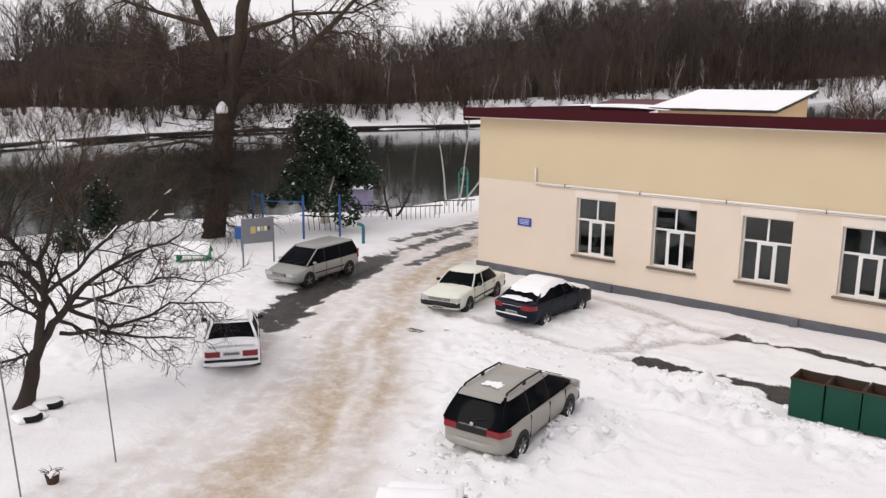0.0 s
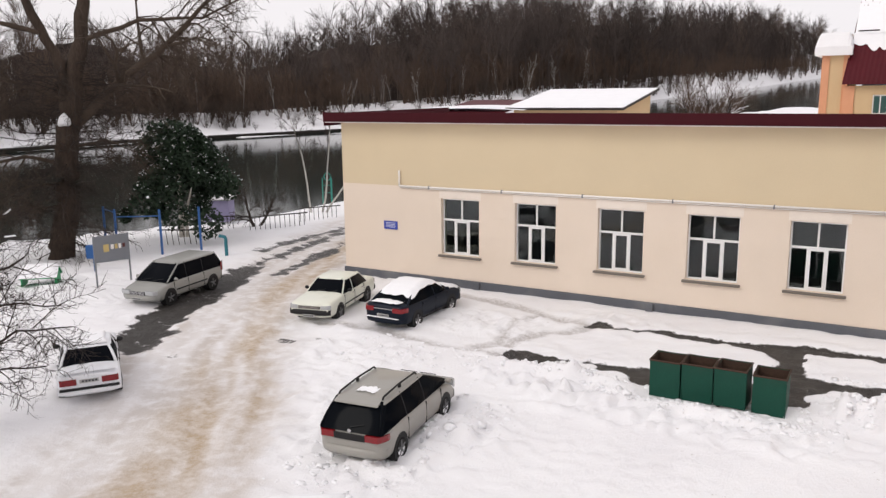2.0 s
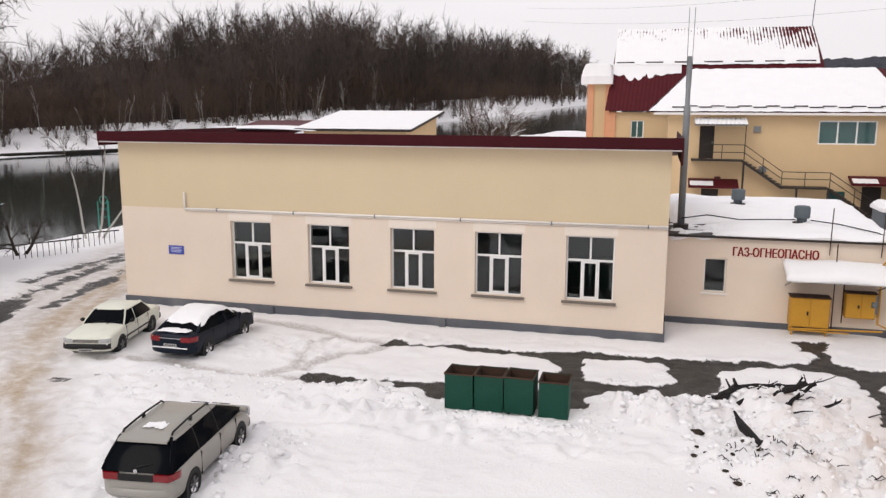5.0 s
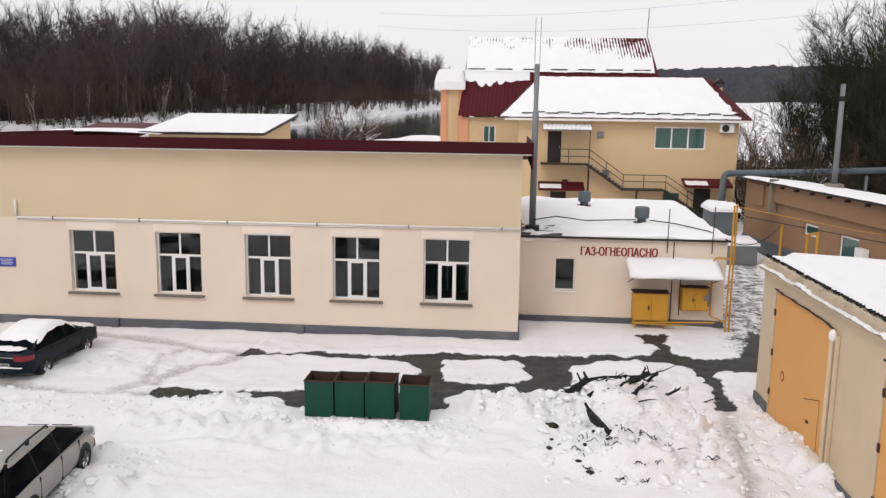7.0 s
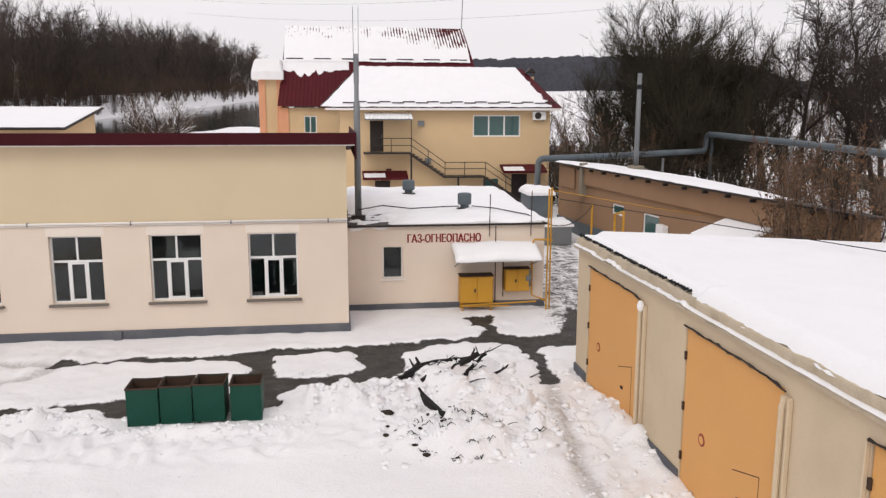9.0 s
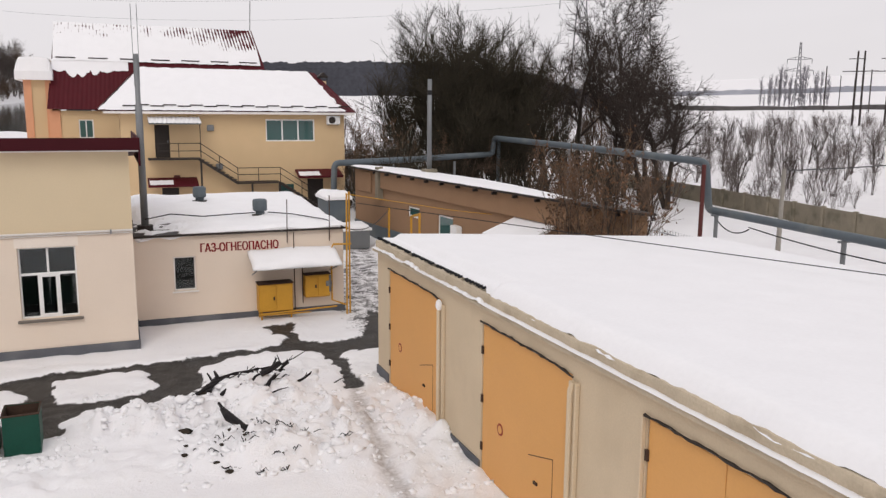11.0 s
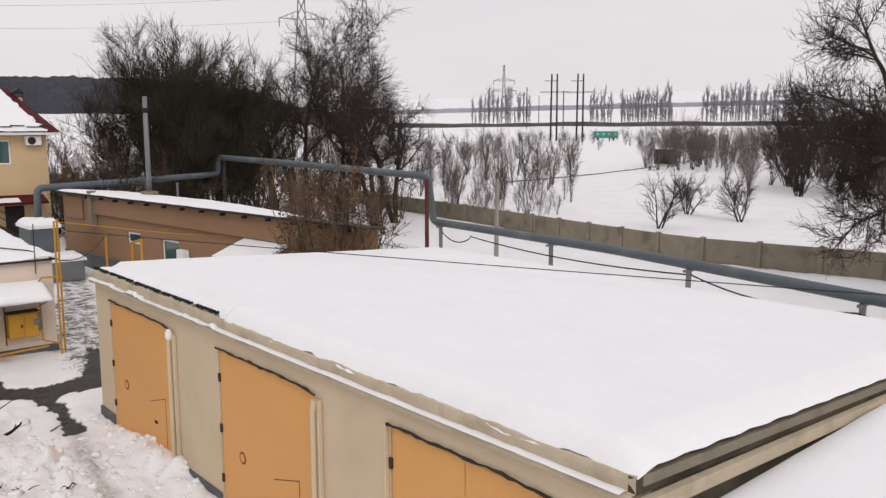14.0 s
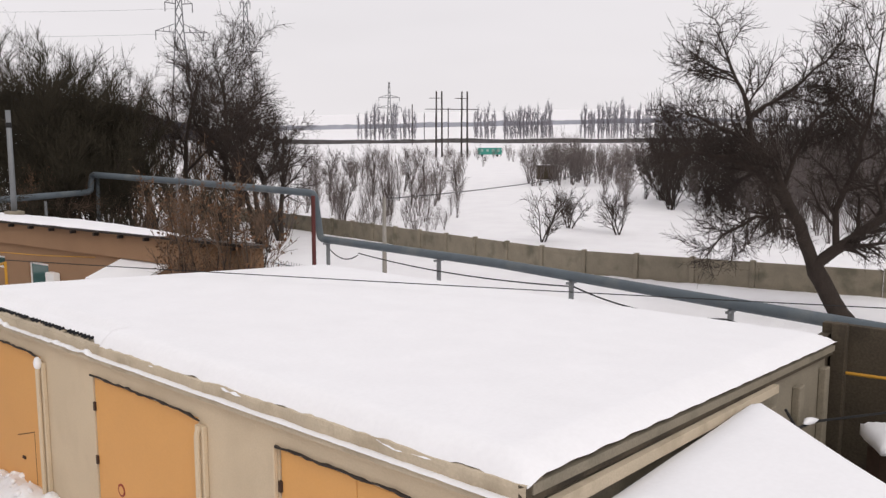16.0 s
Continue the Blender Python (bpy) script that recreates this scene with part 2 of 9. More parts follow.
def nz(x, y, s, seed=0.0):
    return noise.noise((x / s, y / s, seed))


def snow_slab(x0, x1, y0, y1, z, thick=0.2, nx=24, ny=24, rough=0.04, seed=1.0, slope=(0.0, 0.0), edge=0.12, skirt=True, hole=None):
    """A blanket of snow with a rounded, uneven rim, resting on a rectangle."""
    m = M()

    def top(u, v):
        x, y = x0 + (x1 - x0) * u, y0 + (y1 - y0) * v
        d = min(u * (x1 - x0), (1 - u) * (x1 - x0), v * (y1 - y0), (1 - v) * (y1 - y0))
        h = thick * min(1, (max(d, 0) / edge + 0.15)) ** 0.5
        wob = 0.05 * nz(x, y, 0.7, seed + 3) if d < edge else 0
        return (x + wob, y + wob, z + h + rough * nz(x, y, 1.1, seed) + slope[0] * (x - x0) + slope[1] * (y - y0))

    m.grid(top, nx, ny)
    if skirt:
        w = nx + 1
        rim = [i for i in range(nx)] + [j * w + nx for j in range(ny)] + [ny * w + i for i in range(nx, 0, -1)] + [j * w for j in range(ny, 0, -1)]
        base = len(m.v)
        for i in rim:
            x, y, zz = m.v[i]
            m.v.append((x, y, z + slope[0] * (x - x0) + slope[1] * (y - y0) - 0.015))
        k = len(rim)
        m.f += [(rim[i], base + i, base + (i + 1) % k, rim[(i + 1) % k]) for i in range(k)]
        m.f.append(tuple(base + i for i in range(k)))
    return m


# ---------------------------------------------------------------- ground and river
def seg_dist(X, Y, line):
    best = np.full(X.shape, 1e9)
    for (ax, ay), (bx, by) in zip(line[:-1], line[1:]):
        dx, dy = bx - ax, by - ay
        t = np.clip(((X - ax) * dx + (Y - ay) * dy) / (dx * dx + dy * dy), 0, 1)
        best = np.minimum(best, np.hypot(X - ax - t * dx, Y - ay - t * dy))
    return best


def smooth(a, b, x):
    t = np.clip((x - a) / (b - a), 0, 1)
    return t * t * (3 - 2 * t)


def vnoise(X, Y, s, seed):
    """Smooth value noise in numpy."""
    def h(i, j):
        return (np.sin(i * 127.1 + j * 311.7 + seed * 74.7) * 43758.5453) % 1.0
    x, y = X / s, Y / s
    i, j = np.floor(x), np.floor(y)
    u, v = x - i, y - j
    u, v = u * u * (3 - 2 * u), v * v * (3 - 2 * v)
    return (h(i, j) * (1 - u) + h(i + 1, j) * u) * (1 - v) + (h(i, j + 1) * (1 - u) + h(i + 1, j + 1) * u) * v - 0.5


ROAD = [(6.0, -24), (3.5, -16.7), (2.85, -15.4), (2.0, -13.9), (1.05, -12.45), (-0.1, -10.75), (-1.25, -9.05), (-3.0, -6.5), (-4.5, -3.65), (-5.8, -0.4), (-8.35, 5.8), (-11.5, 14), (-12, 40)]
ROAD_MID = [(4.6, -24), (2.8, -16.6), (1.3, -14.5), (0.0, -12.5), (-2.3, -9.8), (-4.2, -6.4), (-6.5, -1.2), (-9.0, 4.5), (-11.4, 13), (-12.5, 40)]
WET = [([(-4.7, -10.6), (-5.8, -8.2), (-6.9, -5.6), (-7.7, -3.4), (-8.6, -1.0)], 0.62), ([(-8.6, -1.7), (-9.5, 2.1), (-10.5, 7.7)], 0.32), ([(-6.9, -1.4), (-7.6, 1.6), (-8.5, 5.2)], 0.24), ([(-10.9, 2.0), (-11.3, 5.2), (-11.2, 9)], 0.3)]
# bare asphalt, as outlines of the cleared ground and of the snow left standing in it
BARE_LONG = [(6.9, -2.05), (7.6, -2.4), (8.5, -2.2), (10.2, -2.2), (11.9, -2.05), (12.9, -1.7), (15.3, -1.72), (17.1, -1.7), (19.0, -1.2), (19.7, -0.3), (19.3, 0.25), (18.95, 1.25), (20.1, 1.55), (19.9, 0.1), (20.1, -0.8), (20.45, -1.25), (21.7, -1.3), (22.2, -0.65), (22.5, 0.85), (23.0, 2.0),
             (23.6, 1.6), (23.0, -2.4), (21.2, -2.5), (20.75, -2.75), (20.8, -3.9), (20.5, -5.7), (20.1, -5.7), (20.25, -4.4), (20.2, -2.4), (19.75, -1.9), (17.7, -2.15), (16.75, -2.85), (16.4, -4.9), (15.7, -4.85), (15.1, -5.25), (13.7, -5.2), (13.4, -5.9), (13.1, -6.9), (12.8, -6.7), (12.4, -5.0), (12.0, -2.6), (10.3, -2.65), (8.0, -2.65), (7.8, -2.95), (6.6, -2.9)]
BARE_SHORT = [(5.3, -6.3), (5.75, -5.7), (6.5, -5.65), (7.5, -5.85), (7.9, -5.65), (8.6, -5.7), (10.2, -5.65), (12.6, -5.5), (12.9, -6.9), (9.7, -6.9), (9.35, -6.8), (8.8, -6.3), (8.05, -6.05), (7.5, -6.15), (6.9, -6.35), (6.7, -6.65), (6.0, -6.7)]
SNOW_ISLANDS = [[(12.8, -2.45), (15.1, -2.2), (15.3, -2.95), (15.45, -3.9), (14.8, -4.35), (13.8, -4.5), (13.2, -4.1)]]
SLUSH = [([(22.9, -0.4), (23.1, 1.2), (23.9, 6.2), (25.4, 10.9), (26.4, 14.5), (26.5, 30)], 1.0)]
TRACKS = [[(1.2, -0.95), (3.8, -1.45), (4.9, -2.05), (5.8, -2.35), (6.8, -2.7)], [(5.1, -2.2), (4.6, -3.3), (4.8, -4.55), (5.0, -5.45), (4.4, -6.0)], [(6.9, -3.0), (5.9, -3.8), (5.4, -4.9), (5.2, -5.65), (4.4, -6.3)], [(5.6, -6.3), (3.6, -6.4), (1.2, -5.9), (-1.0, -6.2)], [(20.4, -5.6), (19.95, -7.7), (19.85, -9.0), (19.6, -10.4), (19.4, -14)]]
SPOTS = [(-0.7, -8.05, 0.34), (0.1, -7.45, 0.2), (1.5, -7.2, 0.26), (-2.6, -10.7, 0.26), (2.0, -8.8, 0.3)]
CREST = ([-300, -40, -9.3, -5.7, -0.7, 3, 9.8, 17, 60, 192, 224, 3000], [-60, -32, -27.5, -26, -26, -24.3, -19.6, -19.6, -20, -20, 0, 0])
FARBANK = ([-300, -40, 22, 50, 78, 129, 200, 290, 380, 460, 560, 700, 3000], [-84, -98, -107.5, -117, -118, -104, -88, -74, -64, -60, -56, -48, 60])


def inside(X, Y, outline):
    """Distance to an outline, below zero within it."""
    ring = outline + outline[:1]
    odd = np.zeros(X.shape, bool)
    for (ax, ay), (bx, by) in zip(ring[:-1], ring[1:]):
        if ay != by:
            odd ^= ((ay > Y) != (by > Y)) & (X < ax + (bx - ax) * (Y - ay) / (by - ay))
    return seg_dist(X, Y, ring) * np.where(odd, -1.0, 1.0)


def height(X, Y):
    """Ground height and the masks: wet ground, dirt and packed snow."""
    X, Y = np.asarray(X, float), np.asarray(Y, float)
    wob = 0.5 * vnoise(X, Y, 1.6, 1) + 0.4 * vnoise(X, Y, 0.6, 2) + 0.3 * vnoise(X, Y, 0.3, 22)
    near = smooth(45, 25, np.abs(X)) * smooth(60, 30, np.abs(Y))
    wet, path, track, dirt, packed, streak, spots = (np.zeros(X.shape) for _ in range(7))
    across, bare = np.full(X.shape, 99.0), np.full(X.shape, 9.0)
    if near.max() > 0:
        for line, w in WET:
            wet = np.maximum(wet, (0.88 if w > 0.5 else 0.76) * smooth(w + 0.45, w - 0.2, seg_dist(X, Y, line) + wob * 1.2))
        ragged = 0.22 * vnoise(X, Y, 0.7, 51) + 0.26 * vnoise(X, Y, 0.3, 52) + 0.12 * vnoise(X, Y, 0.16, 53)
        bare = np.minimum(inside(X, Y, BARE_LONG), inside(X, Y, BARE_SHORT))
        for isle in SNOW_ISLANDS:
            bare = np.maximum(bare, -inside(X, Y, isle))
        bare = bare + ragged
        path = smooth(0.06, -0.10, bare)
        for line, w in SLUSH:
            path = np.maximum(path, 0.52 * smooth(w + 0.5, w - 0.4, seg_dist(X, Y, line) + wob))
        for line in TRACKS:
            track = np.maximum(track, smooth(0.34, 0.05, seg_dist(X, Y, line) + wob * 0.35))
        for cx, cy, w in SPOTS:
            spots = np.maximum(spots, 0.62 * smooth(w + 0.12, w - 0.2, np.hypot(X - cx, (Y - cy) * 1.5) + wob * 0.4))
        across = seg_dist(X, Y, ROAD_MID)
        streak = vnoise(across * 2.2, Y * 0.35, 1.0, 41) + 0.6 * vnoise(across * 5.0, Y * 0.8, 1.0, 42)
        off = seg_dist(X, Y, ROAD)
        wide = 0.9 + 0.8 * smooth(-8.0, -13.0, Y)
        dirt = smooth(1.15 * wide, 0.05, off + wob * 0.8) * np.clip(0.72 + 0.9 * streak, 0.0, 1.0)
        packed = smooth(3.3, 1.7, across + wob * 0.9) * np.clip(0.75 + 0.55 * streak, 0.25, 1.0)
    z = 0.0 * X
    calm = 0.30 + 0.70 * np.clip(smooth(7.0, 4.0, across) + smooth(1.6, 0.3, bare) + smooth(3.2, 1.4, np.hypot(X - 17.6, (Y + 7.2) * 0.6)) + smooth(12, 16, np.abs(X - 8)), 0, 1)
    loose = (1 - packed) * calm * (0.55 + 1.1 * smooth(-0.1, 0.3, vnoise(X, Y, 3.1, 21)))
    z += 0.05 * vnoise(X, Y, 2.5, 3) + 0.05 * vnoise(X, Y, 0.8, 4) * loose + 0.06 * vnoise(X, Y, 0.42, 5) * loose + 0.05 * vnoise(X, Y, 0.23, 6) * loose + near * loose * 0.07 * smooth(0.12, 0.36, vnoise(X, Y, 0.34, 43)) * smooth(-0.15, 0.2, vnoise(X, Y, 2.2, 44))
    z += near * packed * (-0.05 + 0.03 * np.sin(across * 5.5) + 0.04 * streak)
    # snow heaped along the cleared ground
    z += 0.04 * smooth(0.75, 0.08, bare) * smooth(-0.10, 0.10, bare) * (1 + 0.8 * vnoise(X, Y, 0.4, 54))
    z -= 0.05 * path + 0.06 * wet + 0.05 * track + 0.03 * spots
    path = np.maximum(path, spots)
    z0 = z.copy()
    # heaped edges, rubble of snow by the bins and the piles of branches
    def lumps(cx, cy, rx, ry, h):
        r = np.hypot((X - cx) / rx, (Y - cy) / ry) + 0.5 * vnoise(X, Y, 1.3, 31)
        a = 0.7 * np.abs(vnoise(X, Y, 0.62, 32)) + 0.9 * np.abs(vnoise(X, Y, 0.30, 33)) + 0.5 * vnoise(X, Y, 0.19, 34)
        return h * smooth(1.0, 0.5, r) * (a * 2.2 - 0.25)
    z += lumps(11.5, -8.8, 5.0, 1.2, 0.14) + lumps(17.6, -7.2, 2.8, 4.0, 0.21) + lumps(15.0, -6.4, 2.4, 1.3, 0.24) + lumps(5.9, -12.0, 2.5, 3.4, 0.15) + lumps(7.4, -7.6, 3.0, 1.3, 0.20)
    z += lumps(20.2, -9.0, 1.6, 6.0, 0.09) + lumps(3.0, -4.0, 3.5, 1.8, 0.12) + lumps(9.5, -12.5, 3.4, 2.8, 0.04) + lumps(-11, -6, 4.5, 4.0, 0.14) + lumps(2.4, -9.5, 2.4, 3.0, 0.09) + lumps(-5.5, -14, 3.5, 4.0, 0.10)
    def heap(cx, cy, rx, ry, h):
        r = np.hypot((X - cx) / rx, (Y - cy) / ry)
        return h * smooth(1.0, 0.1, r) * (1 + 0.9 * vnoise(X, Y, 0.45, 7) + 0.5 * vnoise(X, Y, 0.2, 8))
    z += heap(8.0, -7.2, 2.4, 0.6, 0.22) + heap(14.8, -6.4, 1.9, 1.0, 0.38) + heap(17.6, -5.6, 2.0, 1.3, 0.34) + heap(17.3, -9.0, 1.6, 1.5, 0.45) + heap(19.0, -9.4, 0.9, 3.4, 0.14)
    z += heap(11.6, -7.9, 2.4, 0.5, 0.16) + heap(21.1, -9.0, 0.6, 3.8, 0.30) + heap(6.9, -11.4, 0.8, 2.2, 0.15)
    z = z0 + (z - z0) * smooth(-0.05, 1.1, bare)
    crest = np.interp(Y, *CREST)
    far = np.interp(Y, *FARBANK)
    z -= 0.35 * smooth(8, 0, X - crest) + 3.6 * smooth(0.0, -5.0, X - crest)
    back = smooth(5, 0, X - far) * (3.1 + 0.4 * vnoise(X, Y, 9, 9)) + smooth(-1.0, -9, X - far) * (3.6 + 1.6 * vnoise(X, Y, 14, 10))
    z += back + smooth(4, -40, X - far) * smooth(150, 420, Y) * 5 + smooth(10, -12, X) * 0.028 * np.maximum(Y - 120, 0)
    r = np.maximum(X - 58, 0)
    z += r * 0.021 + 1.25e-5 * r * r * smooth(0, 900, r) + smooth(5, 40, r) * 1.2 * vnoise(X, Y, 22, 11)
    z += smooth(-10, 40, X) * smooth(90, 600, Y) * np.maximum(Y - 90, 0) * (0.012 + 0.020 * smooth(420, 250, X))
    z += smooth(34, 44, X) * 0.15 * vnoise(X, Y, 4, 12)
    return z, wet + path, dirt, packed, track


def ground_z(x, y):
    return float(height(np.array([x]), np.array([y]))[0][0])


def axis(dense0, dense1, step, reach0, reach1):
    mid = np.arange(dense0, dense1 + step / 2, step)
    def run(start, end, sign):
        out, s, p = [], step, start
        while (end - p) * sign > 0:
            s = min(s * 1.12, 160)
            p += s * sign
            out.append(p)
        return out
    return np.array(run(dense0, reach0, -1)[::-1] + list(mid) + run(dense1, reach1, 1))


gx, gy = axis(-8.5, 22.5, 0.105, -900, 2600), axis(-18.5, 1.6, 0.105, -900, 3000)
GX, GY = np.meshgrid(gx, gy)
GZ, gwet, gdirt, gpacked, gtrack = height(GX, GY)
ny_, nx_ = GX.shape
idx = np.arange(ny_ * nx_).reshape(ny_, nx_)
quads = np.stack([idx[:-1, :-1], idx[:-1, 1:], idx[1:, 1:], idx[1:, :-1]], -1).reshape(-1, 4)


def mesh_np(name, verts, faces, smooth_shade=True):
    """A mesh from arrays of vertices and of faces with an even number of corners."""
    me = bpy.data.meshes.new(name)
    k = faces.shape[1]
    me.vertices.add(len(verts))
    me.vertices.foreach_set("co", np.ascontiguousarray(verts, np.float32).ravel())
    me.loops.add(faces.size)
    me.loops.foreach_set("vertex_index", np.ascontiguousarray(faces, np.int32).ravel())
    me.polygons.add(len(faces))
    me.polygons.foreach_set("loop_start", np.arange(0, faces.size, k, dtype=np.int32))
    if smooth_shade:
        me.polygons.foreach_set("use_smooth", np.ones(len(faces), bool))
    me.update(calc_edges=True)
    return me


gme = mesh_np("ground", np.stack([GX.ravel(), GY.ravel(), GZ.ravel()], 1), quads)
for key, values in (("wet", gwet), ("dirt", gdirt), ("packed", gpacked), ("track", gtrack)):
    gme.attributes.new(key, "FLOAT", "POINT").data.foreach_set("value", values.ravel().astype(np.float32))


def ground_material():
    m = bpy.data.materials.new("snowy_ground")
    m.use_nodes = True
    n, l = m.node_tree.nodes, m.node_tree.links
    b = n["Principled BSDF"]
    b.inputs["Specular IOR Level"].default_value = 0.3
    co = n.new("ShaderNodeTexCoord")

    def tex(s, detail=4, rough=0.6):
        t = n.new("ShaderNodeTexNoise")
        t.inputs["Scale"].default_value, t.inputs["Detail"].default_value, t.inputs["Roughness"].default_value = s, detail, rough
        l.new(co.outputs["Object"], t.inputs["Vector"])
        return t.outputs[0]

    def attr(key):
        a = n.new("ShaderNodeAttribute")
        a.attribute_name = key
        return a.outputs["Fac"]

    def rng(src, a, b_, c=0.0, d=1.0):
        r = n.new("ShaderNodeMapRange")
        for key, v in zip(("From Min", "From Max", "To Min", "To Max"), (a, b_, c, d)):
            r.inputs[key].default_value = v
        l.new(src, r.inputs["Value"])
        return r.outputs[0]

    def math_(op, x, y):
        k = n.new("ShaderNodeMath")
        k.operation = op
        for i, v in enumerate((x, y)):
            if isinstance(v, float):
                k.inputs[i].default_value = v
            else:
                l.new(v, k.inputs[i])
        return k.outputs[0]

    def mix(fac, a, col):
        k = n.new("ShaderNodeMixRGB")
        l.new(fac, k.inputs[0])
        if isinstance(a, tuple):
            k.inputs[1].default_value = (*a, 1)
        else:
            l.new(a, k.inputs[1])
        k.inputs[2].default_value = (*col, 1)
        return k.outputs[0]

    big, mid, fine, grit = tex(0.35), tex(2.2), tex(9, 5, 0.7), tex(30, 3)
    base = mix(rng(big, 0.4, 0.65), (0.86, 0.855, 0.87), (0.82, 0.81, 0.83))
    # trodden, icy road
    pk = math_("MULTIPLY", attr("packed"), rng(mid, 0.33, 0.55, 0.35, 1.0))
    base = mix(math_("MULTIPLY", pk, 0.95), base, (0.55, 0.50, 0.465))
    # sandy dirt in the wheel tracks
    dt = math_("MULTIPLY", attr("dirt"), math_("ADD", math_("MULTIPLY", rng(mid, 0.34, 0.56), rng(fine, 0.30, 0.62)), 0.08))
    base = mix(math_("MULTIPLY", attr("dirt"), 0.6), base, (0.52, 0.42, 0.315))
    base = mix(math_("MULTIPLY", dt, 0.85), base, (0.40, 0.29, 0.175))
    base = mix(math_("MULTIPLY", math_("MULTIPLY", attr("track"), rng(fine, 0.35, 0.6, 0.35, 1.0)), 0.85), base, (0.40, 0.37, 0.355))
    # crumbs of dirt on the snow near the road
    cr = math_("MULTIPLY", rng(fine, 0.62, 0.72), rng(tex(0.5), 0.46, 0.6))
    base = mix(math_("MULTIPLY", cr, 0.55), base, (0.34, 0.29, 0.25))
    # bare wet asphalt
    wt = rng(math_("ADD", attr("wet"), math_("ADD", math_("MULTIPLY", math_("SUBTRACT", fine, 0.5), 1.1), math_("MULTIPLY", math_("SUBTRACT", mid, 0.5), 1.2))), 0.42, 0.68)
    base = mix(wt, base, (0.036, 0.032, 0.029))
    slush = math_("MULTIPLY", wt, math_("MULTIPLY", rng(grit, 0.55, 0.68), rng(mid, 0.45, 0.6)))
    base = mix(math_("MULTIPLY", slush, 0.7), base, (0.34, 0.33, 0.33))
    l.new(base, b.inputs["Base Color"])
    l.new(math_("SUBTRACT", 0.8, math_("MULTIPLY", wt, 0.28)), b.inputs["Roughness"])
    bp = n.new("ShaderNodeBump")
    bp.inputs["Strength"].default_value, bp.inputs["Distance"].default_value = 0.7, 0.09
    l.new(math_("ADD", math_("MULTIPLY", mid, 0.35), math_("ADD", math_("MULTIPLY", fine, 0.6), math_("MULTIPLY", grit, 0.3))), bp.inputs["Height"])
    l.new(bp.outputs[0], b.inputs["Normal"])
    return m


gme.materials.append(ground_material())
tagged(part("ground", gme, None), "snow-covered yard with a sandy icy road and wet asphalt paths", "ground", kind="structure")

WATER = bpy.data.materials.new("river_water")
WATER.use_nodes = True
b_ = WATER.node_tree.nodes["Principled BSDF"]
b_.inputs["Base Color"].default_value = (0.010, 0.020, 0.017, 1)
b_.inputs["Roughness"].default_value = 0.07
b_.inputs["IOR"].default_value = 1.33
wt_ = WATER.node_tree.nodes.new("ShaderNodeTexNoise")
wt_.inputs["Scale"].default_value = 0.8
wb_ = WATER.node_tree.nodes.new("ShaderNodeBump")
wb_.inputs["Strength"].default_value, wb_.inputs["Distance"].default_value = 0.06, 0.05
WATER.node_tree.links.new(wt_.outputs[0], wb_.inputs["Height"])
WATER.node_tree.links.new(wb_.outputs[0], b_.inputs["Normal"])
wm = M().add([(x, y, -2 + 0.028 * max(0, y - 120)) for y in (-300, 120, 1500) for x in (-150, -18)], [(0, 1, 3, 2), (2, 3, 5, 4)])
wm.add([(x, y, -2 + 0.028 * (y - 120)) for y in (188, 1500) for x in (-18, 4)], [(0, 1, 3, 2)])
tagged(part("river", wm, WATER), "still dark green river reflecting the bare forest", "river", kind="structure")


# ---------------------------------------------------------------- buildings
LIMEWASH = mat("pale_whitewash", (0.78, 0.70, 0.62), 0.9, 0.06, 1.5, 30, 0.08)


def wall_with_holes(m, x0, x1, z0, z1, y0, y1, holes, along=0):
    """One wall along x (or along y) with rectangular openings that go through it. holes: (x0, x1, z0, z1)."""
    xs = sorted({x0, x1, *(h[0] for h in holes), *(h[1] for h in holes)})
    zs = sorted({z0, z1, *(h[2] for h in holes), *(h[3] for h in holes)})
    solid = {(i, k): not any(h[0] <= xs[i] < h[1] and h[2] <= zs[k] < h[3] for h in holes) for i in range(len(xs) - 1) for k in range(len(zs) - 1)}
    ids, vs, fs = {}, [], []
    def at(i, k, s):
        if (i, k, s) not in ids:
            ids[i, k, s] = len(vs)
            p = (xs[i], (y0, y1)[s], zs[k])
            vs.append(p if along == 0 else (p[1], p[0], p[2]))
        return ids[i, k, s]
    for (i, k), on in solid.items():
        if not on:
            continue
        fs += [(at(i, k, 0), at(i + 1, k, 0), at(i + 1, k + 1, 0), at(i, k + 1, 0)), (at(i, k, 1), at(i, k + 1, 1), at(i + 1, k + 1, 1), at(i + 1, k, 1))]
        for di, dk, p, q in ((-1, 0, (i, k), (i, k + 1)), (1, 0, (i + 1, k), (i + 1, k + 1)), (0, -1, (i, k), (i + 1, k)), (0, 1, (i, k + 1), (i + 1, k + 1))):
            if not solid.get((i + di, k + dk), False):
                fs.append((at(*p, 0), at(*q, 0), at(*q, 1), at(*p, 1)))
    return m.add(vs, fs)


def frame_bars(m, x0, x1, z0, z1, y, w=0.06, d=0.06):
    m.box(x0, x1, y, y + d, z0, z0 + w, 0.008).box(x0, x1, y, y + d, z1 - w, z1, 0.008)
    return m.box(x0, x0 + w, y, y + d, z0 + w, z1 - w, 0.008).box(x1 - w, x1, y, y + d, z0 + w, z1 - w, 0.008)


